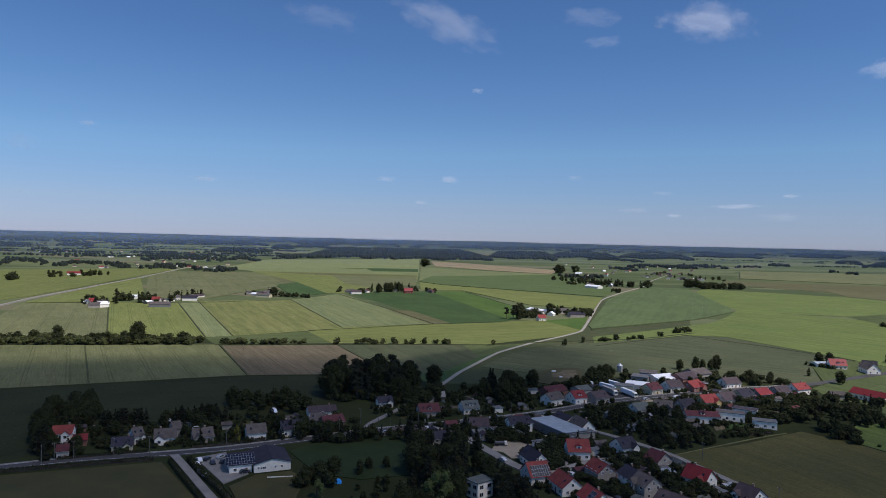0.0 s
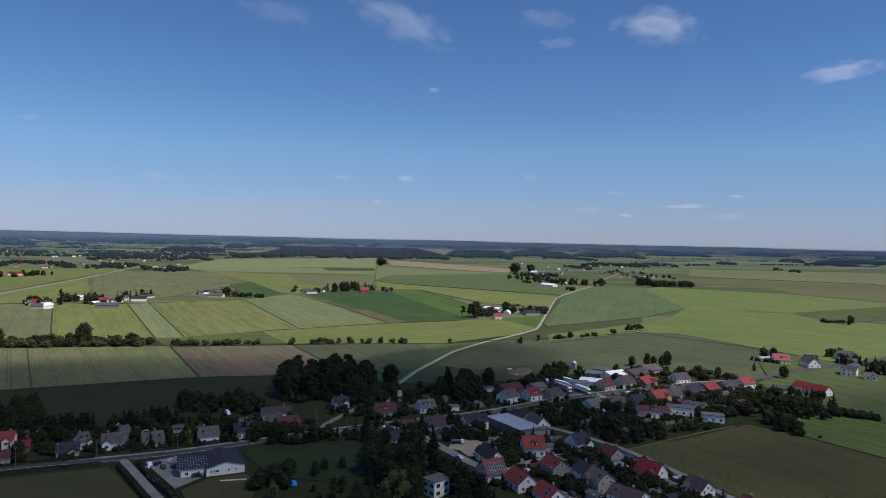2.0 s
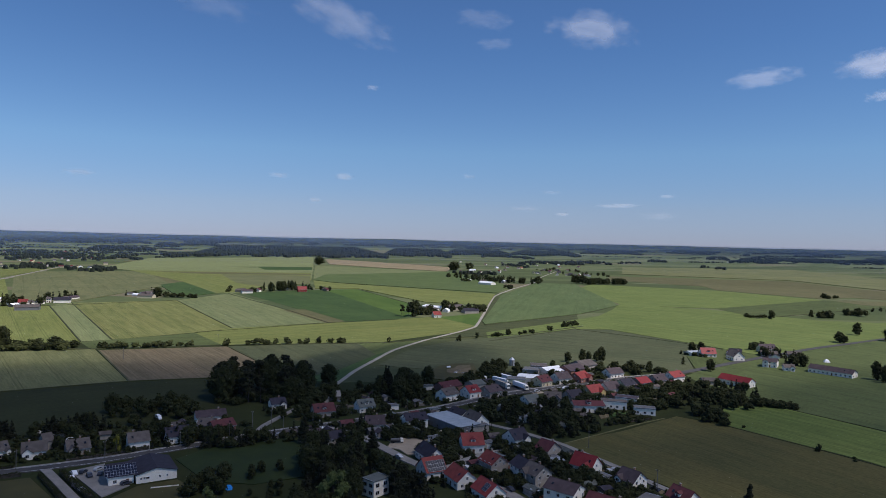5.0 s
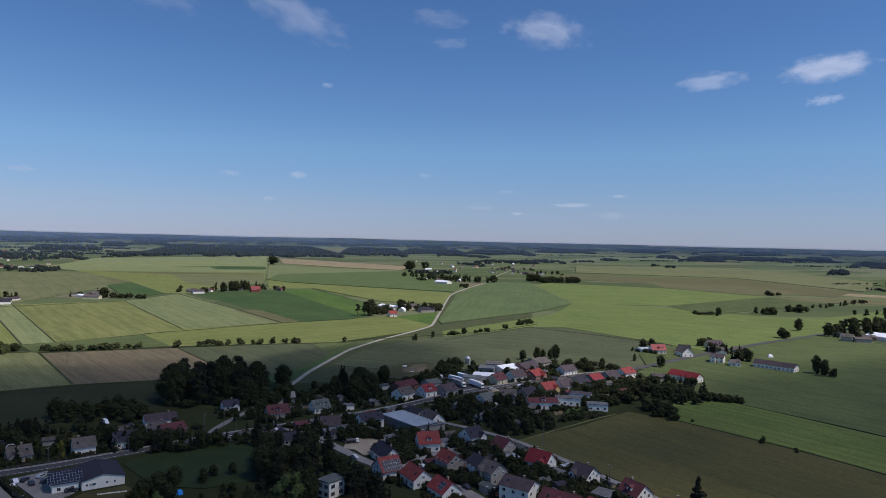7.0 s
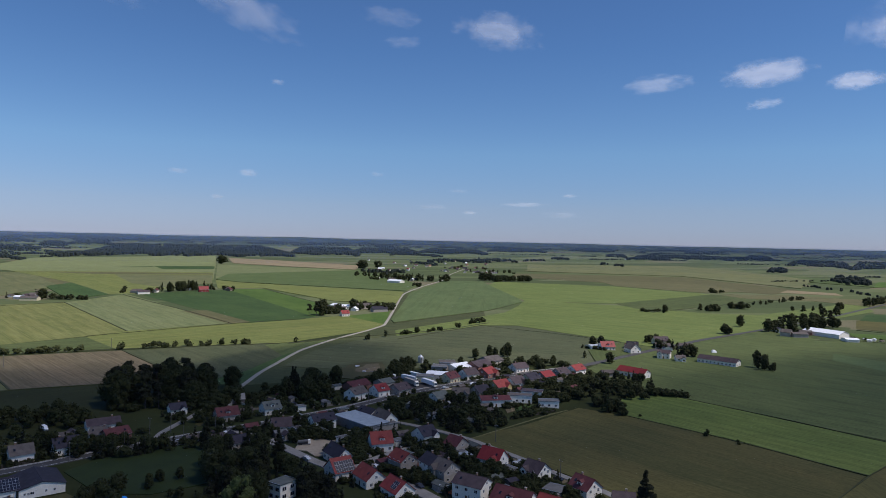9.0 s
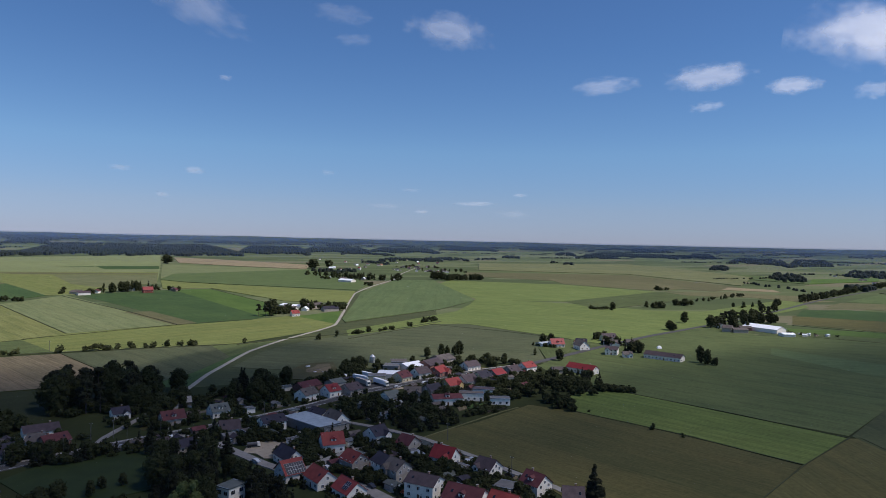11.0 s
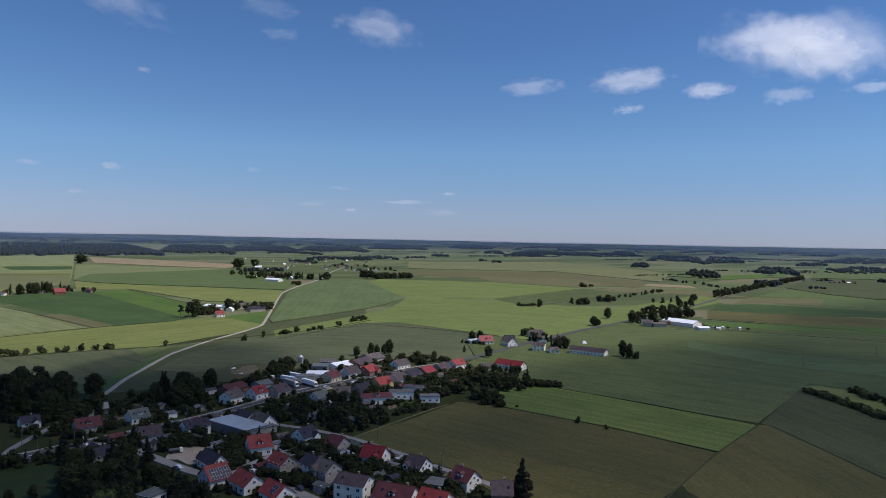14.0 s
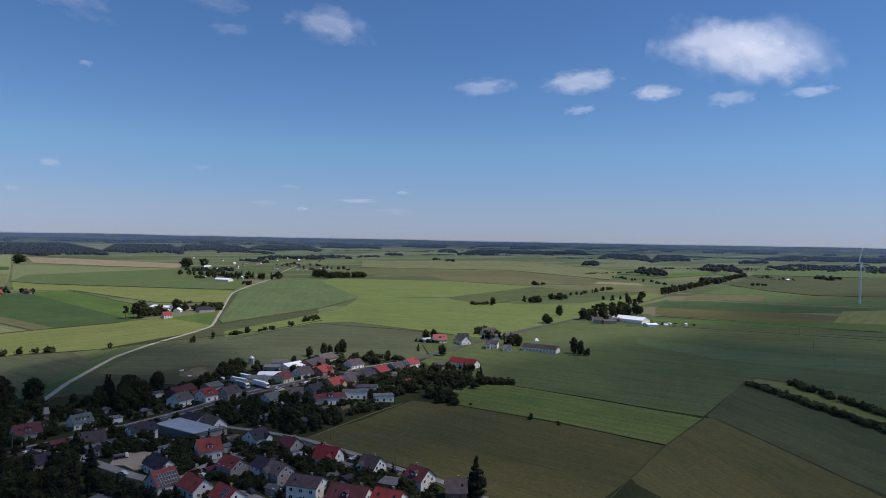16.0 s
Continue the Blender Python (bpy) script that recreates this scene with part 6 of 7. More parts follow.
ribbon("bank", "verge", 1.50, [(-278.1, 424.2), (-234.2, 442.5), (-139.2, 483.8), (-66.1, 494.7)], "grassy bank between two fields", z=0.5, category="bank")
ribbon("bank", "verge", 1.00, [(-316.1, 596.1), (-232.6, 444.5)], "grassy bank between two fields", z=0.5, category="bank")
ribbon("bank", "verge", 1.25, [(-201.5, 613.8), (-138.8, 483.9)], "grassy bank between two fields", z=0.5, category="bank")
ribbon("bank", "verge", 1.50, [(-97, 633.3), (-57.2, 546.8)], "grassy bank between two fields", z=0.5, category="bank")
ribbon("bank", "verge", 2.00, [(587.4, 1610.7), (467.7, 1108.7), (353.2, 939.3), (179, 798.3)], "grassy bank between two fields", z=0.5, category="bank")
ribbon("bank", "verge", 1.50, [(-186.7, 1219.1), (-74.7, 971.3), (-8.8, 811.1)], "grassy bank between two fields", z=0.5, category="bank")
ribbon("bank", "verge", 1.50, [(-482.3, 972.2), (-320.8, 644.5)], "grassy bank between two fields", z=0.5, category="bank")
ribbon("bank", "verge", 1.50, [(-387.1, 988.1), (-232.9, 663.1)], "grassy bank between two fields", z=0.5, category="bank")
ribbon("bank", "verge", 1.25, [(-143.8, 725.2), (-8.8, 811.1), (78.1, 851.3)], "grassy bank between two fields", z=0.5, category="bank")
ribbon("bank", "verge", 1.50, [(-3.3, 1559.9), (182.6, 1376), (304.1, 1272.9)], "grassy bank between two fields", z=0.5, category="bank")
ribbon("bank", "verge", 1.50, [(41, 1361.6), (111.9, 1078.3)], "grassy bank between two fields", z=0.5, category="bank")
ribbon("bank", "verge", 1.50, [(279.8, 756.8), (342.2, 676.1), (377.4, 611.9)], "grassy bank between two fields", z=0.5, category="bank")
ribbon("bank", "verge", 1.50, [(209.4, 515), (241.2, 518), (270.5, 486.9)], "grassy bank between two fields", z=0.5, category="bank")
ribbon("bank", "verge", 1.50, [(177.8, 793), (360.7, 934), (463.8, 1063.1)], "grassy bank between two fields", z=0.5, category="bank")
ribbon("bank", "verge", 2.00, [(593.1, 878.4), (898.2, 1028.7), (1120.9, 1111.2)], "grassy bank between two fields", z=0.5, category="bank")
ribbon("bank", "verge", 2.00, [(658.3, 579.4), (744.9, 460.6), (793.6, 382.2)], "grassy bank between two fields", z=0.5, category="bank")
ribbon("bank", "verge", 2.00, [(743.4, 659.7), (825.8, 510.9), (868.7, 418.6)], "grassy bank between two fields", z=0.5, category="bank")
ribbon("bank", "verge", 2.50, [(43.9, 651.6), (103.5, 683.1), (212.2, 720.7), (296.7, 784.4)], "grassy bank between two fields", z=0.5, category="bank")
ribbon("bank", "verge", 4.50, [(-454.9, 581.1), (-209.7, 622.7)], "grassy bank between two fields", z=0.5, category="bank")
ribbon("bank", "verge", 2.50, [(-208.6, 619.4), (-97, 640.3), (35.8, 653.9)], "grassy bank between two fields", z=0.5, category="bank")
ribbon("bank", "verge", 1.50, [(280.5, 762.4), (153.2, 664.9)], "grassy bank between two fields", z=0.5, category="bank")
ribbon("bank", "verge", 1.50, [(-581.1, 937.6), (-486.3, 980.3), (-387.1, 988.1), (-243.6, 1085.1)], "grassy bank between two fields", z=0.5, category="bank")
ribbon("bank", "verge", 1.25, [(-209.3, 675), (-373.9, 1029.3)], "grassy bank between two fields", z=0.5, category="bank")
ribbon("bank", "verge", 1.25, [(-243.6, 1085.1), (-112.3, 759.8)], "grassy bank between two fields", z=0.5, category="bank")
BUILT.append((37.5, 325.2, 11))
BUILT.append((21.1, 303.1, 8))
BUILT.append((31.9, 317.4, 8))

# ---- trees of the fields ----
tree("broad", -4, 464.6, 15.2, 1.1)
grove("broad broad pine", 34, -46, 444.3, 57.7, 70, 6, 14, 24, wide=1.0, group='trees of the village grove')
grove("bush", 44, -45.7, 424.9, 55.3, 26, 6, 3.5, 6, wide=1.2, group='trees of the village grove')
grove("broad conifer", 34, 39.5, 436.9, 34, 46, -5, 9, 16, group='trees behind the main road')
tree("broad", 63.5, 459.5, 14, 0.9)
for k, (sx, sy) in enumerate(((-58, 328), (-54, 330), (-49, 328), (-45, 332), (-41, 334.5), (-37, 336), (-33.5, 338), (-29, 339.5), (-24.5, 342), (-20, 343.5))):
    tree(("conifer", "conifer", "bush")[k % 3], sx, sy, 5.5 + 0.9 * (k * 7 % 4), 1.0, group="trees along the main road")
grove("broad broad bush", 14, -11.4, 416.4, 25.2, 16, 2, 6, 11, group='trees of the village grove')
grove("broad", 10, -27.8, 425.2, 22.1, 20, 4, 10, 16, group='trees of the village grove')
row("scrub scrub bush broad", 70, -435.2, 587.4, -223.6, 620.5, 5, 9, loose=5, wide=1.3, group='hedge trees')
row("scrub bush broad", 60, -428, 605.2, -237, 639.6, 5, 10, loose=8, wide=1.3, group='hedge trees')
tree("broad", -279.6, 618.6, 20.2, 1.0)
tree("broad", -354.8, 620.6, 15.2, 1.0)
tree("broad", -374.3, 617.4, 10.4, 1.4)
row("scrub bush", 26, -202.2, 623.9, -125.8, 635.8, 4, 7, loose=4, wide=1.3, group='hedge bushes', gap=0.2)
row("bush", 22, -102.3, 639.5, 11.1, 657.3, 4, 7, loose=3, wide=1.2, group='hedge bushes', gap=0.35)
tree("broad", 51.4, 656.3, 5.6, 1.0)
tree("bush", 123, 663.8, 8, 0.8)
row("bush broad", 12, 145.6, 678.4, 213.4, 725.1, 3.5, 7, loose=4, group='roadside bushes', gap=0.1)
row("bush", 4, 266.9, 774.4, 299.1, 799.7, 6, 8, group='roadside bushes')
tree("bush", 241.5, 738.3, 7.9, 0.7)
tree("bush", 216.6, 721.4, 5.1, 0.9)
tree("broad", 195.3, 547, 8.9, 1.0)
tree("broad", 207.9, 546.1, 12, 0.75)
tree("broad", 213.7, 546.8, 9.5, 0.75)
tree("broad", 221, 547.8, 9.6, 0.75)
tree("broad", 225.8, 548.4, 13.1, 0.75)
grove("broad pine", 6, 96.1, 886.1, 22.6, 20, -6, 14, 22, group='farm trees')
grove("broad bush", 10, 124.8, 905.3, 34.8, 14, -8, 7, 12, group='farm trees')
tree("broad", 155.1, 961.5, 16.5, 1.0)
grove("broad bush", 10, 192.9, 940.5, 40.6, 14, -12, 7, 12, group='farm trees')
tree("broad", 166.3, 995.1, 10.2, 1.0)
row("broad poplar", 16, -131.2, 1277.2, -74.9, 1324.3, 14, 20, loose=6, group='farm trees')
tree("conifer", -65, 1327.5, 16.8, 1.2)
tree("broad", -30.3, 1323.6, 8.9, 1.4)
tree("bush", -49.5, 1332.5, 5.6, 1.5)
tree("broad", -285.7, 1139.9, 16.9, 1.3)
row("bush", 10, -280.4, 1141.5, -221.2, 1124, 6, 10, loose=6, group='farm trees')
row("broad bush", 8, -511.1, 964.7, -474.5, 956.6, 7, 12, loose=8, group='farm trees')
tree("poplar", -505.5, 1043.4, 14.7, 1.6)
grove("broad bush", 9, -474.7, 1011.7, 22.6, 14, 25, 8, 12, group='farm trees')
grove("broad bush", 7, -433.8, 1003.6, 24, 12, 23, 8, 12, group='farm trees')
tree("broad", -417.2, 1124.7, 11.1, 1.3)
tree("broad", -412.3, 1150.3, 8.2, 1.2)
tree("poplar", -425.1, 1066.2, 9.7, 1.4)
row("broad bush", 9, -868.3, 1469.2, -797.7, 1627.4, 9, 14, loose=10, group='field trees')
tree("broad", -819.2, 1564.1, 13.4, 1.5)
row("broad bush", 8, -890.9, 1353.6, -879.5, 1398.8, 10, 18, loose=10, group='field trees')
tree("broad", -68, 2591.3, 34.9, 1.6)
tree("broad", 396.5, 2277.5, 33.1, 1.7)
tree("broad", 474.2, 2400.2, 26.8, 1.4)
row("broad poplar", 26, 314.5, 1848.4, 471.7, 1590.6, 12, 18, loose=10, wide=1.2, group='village edge trees')
tree("broad", 488.1, 1596.2, 21.1, 1.4)
grove("broad bush", 6, 374.2, 1436.3, 25, 20, -15, 6, 10)
row("broad", 30, 616.9, 1620.7, 751.4, 1646.4, 13, 17, loose=10, wide=1.2, group='wood edge trees')
grove("broad", 7, 618.1, 1660.6, 32.8, 20, -20, 18, 24)
tree("bush", 589.3, 896.5, 8.2, 1.0)
tree("broad", 612.2, 871.6, 13.5, 1.0)
row("bush", 6, 589.7, 889.4, 617.1, 889.7, 4, 6)
grove("broad bush", 10, 708.7, 899.8, 32.9, 24, -38, 8, 12)
grove("broad bush", 10, 791.7, 929.2, 30.9, 24, -40, 8, 13)
row("bush broad", 14, 876, 978.8, 1106.7, 1097.1, 6, 10, loose=6, gap=0.2)
grove("bush", 6, 1016.9, 1255.8, 32.7, 30, -39, 7, 11)
tree("broad", 611.3, 710.8, 15.9, 0.9)
grove("broad", 4, 539.1, 652, 15.8, 10, -40, 9, 13)
row("broad", 20, 614.6, 667.1, 753.4, 695.1, 10, 17, loose=8, group='farm trees')
row("broad pine", 12, 649.5, 696.1, 795.2, 739.5, 12, 18, loose=8, group='farm trees')
row("broad", 9, 846.5, 875.2, 986.3, 889.9, 8, 15, loose=8, group='roadside trees')
tree("broad", 873.5, 810.1, 16.1, 1.0)
tree("broad", 831, 793.7, 15.5, 0.9)
row("broad", 90, 1077.9, 943.3, 2033.7, 1425.3, 10, 15, loose=7, wide=1.2, group='avenue trees')
tree("broad", 416.1, 463.0, 15.5, 0.7)
tree("broad", 414.0, 452.0, 12.5, 0.7)
tree("bush", 420.0, 449.0, 8.0, 1.0)
tree("broad", 419.5, 458.0, 13.0, 0.7)
grove("broad conifer conifer bush", 15, 405.6, 568.2, 29.6, 26, -36, 5, 10, group='garden trees')
row("bush", 12, 319.3, 584.6, 331.5, 563.3, 3, 4, group='garden hedge')
grove("broad conifer", 10, 391.8, 525.1, 16.7, 12, -37, 6, 12, group='garden trees')
row("bush broad", 8, 402.5, 606, 424.3, 616.2, 6, 10)
tree("broad", 300.4, 503.3, 10, 1.0)
tree("poplar", 293, 532.9, 6.2, 1.6)
row("scrub bush", 110, 440.3, 303.3, 394.2, 179.7, 2.8, 5.2, loose=2.2, wide=1.35, group='bush row', gap=0.1)
row("scrub bush", 64, 469.4, 289.3, 430.2, 196.4, 2.8, 5.4, loose=2.2, wide=1.35, group='bush row', gap=0.22)
tree("bush", 237.8, 298.7, 4, 0.9)
tree("bush", 244.6, 283.5, 2.6, 1.0)
tree("bush", 225.3, 342.6, 2.1, 1.0)
tree("conifer", 147, 217.9, 16, 1.25)
row("broad bush bush", 34, 239.2, 430.1, 263.6, 388.4, 5, 8.5, loose=10, group='garden trees')
row("bush", 14, 216.3, 377.1, 217.6, 351.2, 5, 9, loose=6, group='garden trees')
row("bush", 10, 267.8, 394.7, 283.4, 378.9, 4, 6, loose=2, wide=1.4)
gardens("conifer conifer conifer broad", 130, 3.5, 5.5, (108.3, 373.1), (127.5, 382), (148, 356), (145.1, 344), (115.8, 328.6), (103.8, 337), group='young spruce plantation', wide=1.2)
gardens("broad broad conifer", 38, 3.5, 6.5, (97.2, 426.9), (113.1, 427.6), (117.5, 405.4), (107.8, 362.8), (90.2, 362.8), (86.7, 380))
gardens("broad broad bush", 40, 4, 7, (111.6, 518.6), (132.7, 536.7), (136.4, 527.1), (127.1, 497), (110.2, 485))
grove("broad conifer broad", 34, -196.1, 355.3, 32.3, 40, 29, 9, 14, group='trees behind the west houses')
row("conifer", 30, -170.5, 340.4, -154, 352.4, 8, 10, loose=3, wide=1.2, group='spruce row')
row("conifer conifer broad", 30, -137.4, 349.5, -116, 357.9, 8, 11, loose=3, wide=1.2, group='spruce row')
grove("conifer broad", 9, -180.3, 304.8, 4.9, 34, 31, 7, 12, group='trees behind the west houses')
hedge([(-208.9, 267.9), (-180.6, 276.4), (-153.5, 286.7), (-126, 296.9)], 1.3, 1.7)
hedge([(-118.3, 295.2), (-105.4, 276.2), (-91.6, 256.2), (-76.5, 233.8)], 1.5, 1.9, "clipped hedge along the concrete drive")
hedge([(-111.1, 298), (-99.1, 280.7), (-84.6, 261.3), (-65.1, 232.1)], 1.9, 2.2, "tall clipped hedge between drive and car park")
hedge([(-166.9, 293.1), (-150.9, 300.5), (-132.8, 306.7)], 1.2, 1.5, "garden hedge along the main road")
hedge([(-115.3, 314), (-101.5, 320.3), (-85.1, 329.8)], 1.2, 1.6, "garden hedge along the main road")
grove("conifer broad", 14, -76.3, 340.2, 33.5, 20, 13, 6, 12, group='garden trees')
tree("gold", -97.5, 323.3, 8.6, 0.7)
grove("conifer broad", 14, -49.6, 334.6, 38.5, 14, 8, 5, 8, group='garden trees')
grove("broad broad bush", 15, -50.1, 277.3, 17.6, 26, 10, 4, 8, group='orchard trees')
grove("broad", 5, -25, 288.6, 23.2, 14, 5, 4, 7, group='orchard trees')
gardens("conifer broad conifer", 64, 7, 10.5, (-10, 316.1), (2.6, 321.3), (5.1, 302.6), (7.9, 274.7), (6.5, 236.1), (-14.3, 235), (-16, 258.1), (-6.7, 273.7), group='dark spruces')
gardens("conifer conifer pine", 50, 7, 11, (26.8, 290.8), (33.4, 292.6), (40.8, 283.4), (39.6, 250.5), (30, 224), (20.2, 232.3), group='dark spruces')
tree("willow", 1.1, 248.2, 15.1, 1.1)
tree("willow", -46.7, 259, 7.1, 1.2)
grove("broad bush", 20, -99.3, 396.4, 53, 30, 14, 7, 12, group='garden trees')
tree("broad", -16.2, 392.3, 9.2, 1.1)
tree("broad", -11.1, 406.4, 10.2, 1.1)
tree("broad", -6.2, 421.3, 11.3, 1.1)
tree("broad", -20.3, 381.8, 7.6, 1.1)
tree("broad", -1, 434.3, 10.1, 1.1)
tree("broad", -14.2, 399.2, 8.3, 1.1)

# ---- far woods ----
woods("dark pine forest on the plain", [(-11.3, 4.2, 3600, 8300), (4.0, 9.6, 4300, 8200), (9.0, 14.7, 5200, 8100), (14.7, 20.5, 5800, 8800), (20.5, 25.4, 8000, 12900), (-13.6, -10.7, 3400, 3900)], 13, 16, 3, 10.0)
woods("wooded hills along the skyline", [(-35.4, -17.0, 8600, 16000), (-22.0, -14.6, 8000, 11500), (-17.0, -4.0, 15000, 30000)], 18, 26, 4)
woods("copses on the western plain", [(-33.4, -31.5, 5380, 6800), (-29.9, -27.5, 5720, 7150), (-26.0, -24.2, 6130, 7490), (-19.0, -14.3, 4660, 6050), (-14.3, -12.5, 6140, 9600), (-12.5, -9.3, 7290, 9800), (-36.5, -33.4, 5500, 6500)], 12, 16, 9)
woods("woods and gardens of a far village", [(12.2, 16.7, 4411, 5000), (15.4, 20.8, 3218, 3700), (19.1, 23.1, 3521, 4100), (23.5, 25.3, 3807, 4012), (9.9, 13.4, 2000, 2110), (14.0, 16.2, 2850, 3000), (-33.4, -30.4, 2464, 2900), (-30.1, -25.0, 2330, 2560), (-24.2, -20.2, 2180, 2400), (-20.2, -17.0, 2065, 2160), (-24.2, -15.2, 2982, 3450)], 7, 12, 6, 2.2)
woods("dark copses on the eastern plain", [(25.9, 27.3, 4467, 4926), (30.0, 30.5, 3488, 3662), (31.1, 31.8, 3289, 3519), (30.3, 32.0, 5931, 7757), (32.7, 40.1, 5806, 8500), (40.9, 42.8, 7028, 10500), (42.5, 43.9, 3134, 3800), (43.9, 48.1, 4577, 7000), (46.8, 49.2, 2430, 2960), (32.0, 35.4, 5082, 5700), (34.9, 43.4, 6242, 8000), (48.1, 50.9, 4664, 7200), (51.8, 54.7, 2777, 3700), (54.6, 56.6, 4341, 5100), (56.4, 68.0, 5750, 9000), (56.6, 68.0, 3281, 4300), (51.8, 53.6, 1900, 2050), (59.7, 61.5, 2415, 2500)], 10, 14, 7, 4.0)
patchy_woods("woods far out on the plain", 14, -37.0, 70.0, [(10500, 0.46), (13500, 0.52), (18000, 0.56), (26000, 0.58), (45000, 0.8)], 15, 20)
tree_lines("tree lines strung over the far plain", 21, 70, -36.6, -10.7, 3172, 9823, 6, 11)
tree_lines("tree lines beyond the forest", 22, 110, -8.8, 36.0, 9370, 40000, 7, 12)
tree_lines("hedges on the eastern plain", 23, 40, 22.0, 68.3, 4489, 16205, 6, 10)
tree_lines("bushes along the field banks", 24, 5, 38.7, 58.2, 1783, 3114, 4, 7)
hamlet(31, 26, 10.3, 18.9, 2168, 3542)
hamlet(32, 10, 18.5, 21.8, 2157, 3189)
hamlet(33, 30, -28.8, -17.0, 2145, 3211)
hamlet(34, 16, -32.4, -17.0, 3247, 5159)
hamlet(35, 6, 50.5, 58.9, 2082, 4000)
hamlet(36, 24, -13.4, 23.4, 12751, 60000)
hamlet(37, 10, 31.5, 61.8, 4847, 21910)

# ---- shop with solar roof ----
shop = gabled("shop", -74.6, 295.7, 113, 20.0, 15.4, 3.6, 1.9, "white", "navy", windows=False, chimney=False, label="white shop hall with a dark blue roof and wide gable", category="shop")
for wy, wide in ((-0.38, 0.8), (-0.3, 0.8), (-0.22, 1.4), (0.08, 0.8), (0.26, 0.8)):
    window(shop, -10.0, -15.4 * wy, 1.4, wide, 1.0, -90)
gabled("shop", -86.3, 290.5, 22, 9.2, 16, 3.6, 2.8, "white", "navy", category='shop', windows=True, chimney=False, solar=(11, 4, 0.0, 1.0), label='white shop wing with solar panels on its dark roof')

# ---- blue hall ----
flat_roofed("hall", 62.9, 355.2, -63, 30.3, 14, 4.6, "bluewall", "bluesheet", windows=False, label="long low hall with a pale blue sheet roof")
flat_roofed("annex", 71.4, 346.1, 20, 17.6, 7, 3.6, "greywall", "tar", windows=False, label='low grey annex with a flat roof')
gabled("house", 69.5, 369.6, -61, 11.8, 9, 4.0, 2.6, "white", "navy")

# ---- vehicles and small things ----
lorry(123.6, 471.2, -62)
lorry(116.3, 462.4, -60)
lorry(125.9, 446.1, -71)
lorry(114.2, 450.7, -71, surf='greywall', label='grey articulated lorry in the yard')
tanker(30.6, 329, 4)
silo(142.5, 532.1, high=5.0, r=2.3)
storage_tank(104.5, 477.2, -26)
car(29.8, 306.2, -54, surf='carpaint', label='white car on the paved side street')
car(79.8, 255.8, -38, surf='tarp', van=True)
car(81.8, 250.6, -50, surf='orangepaint', label='orange pickup parked between houses')
car(70.8, 261.6, -69, surf='darkpaint')
car(48.3, 337.7, 19, surf='darkpaint')
car(50.9, 338.8, 41, surf='carpaint')
car(129.9, 256.1, -61, surf='darkpaint', label='dark car on the lane beside the field')
car(-94.9, 295, 97, surf='darkpaint')
car(-105.3, 295.8, -57, surf='tarp')
car(-85.7, 285.1, 33, surf='darkpaint')
car(-82.8, 285.3, -37, surf='darkpaint')
tarp_heap(-40.8, 274.7, 4)
canopy(119.6, 373, -27, L=11.0, W=6.0, high=2.6, surf='navy', label='garden shelter with a blue roof')
tarp_heap(433.8, 538.8, -24, size=5.0, surf='tarp', label='white tent beside a barn')
turbine(*(1286.7, 665.4), 74.0, 30.0)
utility_pole(-170.1, 287)
utility_pole(-166.4, 290.2)
utility_pole(-130.9, 303.6)
utility_pole(-99.5, 314.3)
utility_pole(-42.3, 362.1)
utility_pole(-32.8, 365.2)
utility_pole(-145.2, 299.4)
utility_pole(131.1, 256.6)
utility_pole(123.8, 313.6)
utility_pole(-11.2, 364.9)
utility_pole(-160.2, 294.4)
utility_pole(562.8, 309.3)
utility_pole(529.1, 367.7)
utility_pole(-167.6, 569.4)
utility_pole(-108.3, 649.4)
utility_pole(754.8, 456.4)
utility_pole(658.8, 383.6)
street_lamp(-70.6, 327.3, turn=100.0)
street_lamp(-50.5, 340.4, turn=100.0)
street_lamp(-25.7, 352.7, turn=100.0)
street_lamp(13.6, 371.6, turn=100.0)
street_lamp(41.7, 386.2, turn=100.0)
street_lamp(76.3, 406.5, turn=100.0)
street_lamp(111.4, 430.2, turn=100.0)
street_lamp(161, 452.8, turn=100.0)
street_lamp(73.4, 414.8, turn=100.0)

# ---- gardens ----
stack_of(90.7, 503, 55, "tarp", 3.0, 1.9, 1.2, "covered_bales", "white wrapped bales on rough ground")
stack_of(94.3, 510.2, 35, "post", 4.0, 1.8, 0.9, "timber_stack", "stacked timber on rough ground")
stack_of(97.8, 501.3, 10, "paving", 5.0, 2.4, 1.0, "rubble_heap", "pale rubble heap on rough ground")
patch("sand", 95.0, 513.0, 16, 7, 60, "bare sandy ground beside the field")
patch("sand", 103.0, 498.0, 14, 6, 20, "bare sandy ground beside the field")
stack_of(88.9, 524.2, 20, "tarp", 3.4, 1.6, 1.2, "covered_bales", "white wrapped bales on rough ground")
stack_of(677.4, 589.9, 20, "white", 7.0, 2.4, 1.8, "covered_bales", "white wrapped bales in a farmyard")
stack_of(676.9, 577.8, 20, "tarp", 7.0, 2.4, 1.8, "covered_bales", "white wrapped bales in a farmyard")
stack_of(679.8, 570.6, 20, "post", 7.0, 2.4, 1.8, "timber_stack", "stacked timber in a farmyard")
field("lawn", 22, (-69.6, 313.2), (-59.5, 327.2), (-22, 342.7), (-9.3, 326.6), (-8.3, 286.9), (-31.5, 278.5), (-51.4, 284), height=0.02, label='green lawn behind the gardens, toned dark for shade')
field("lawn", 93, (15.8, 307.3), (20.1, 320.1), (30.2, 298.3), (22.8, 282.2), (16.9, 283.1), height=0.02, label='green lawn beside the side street')
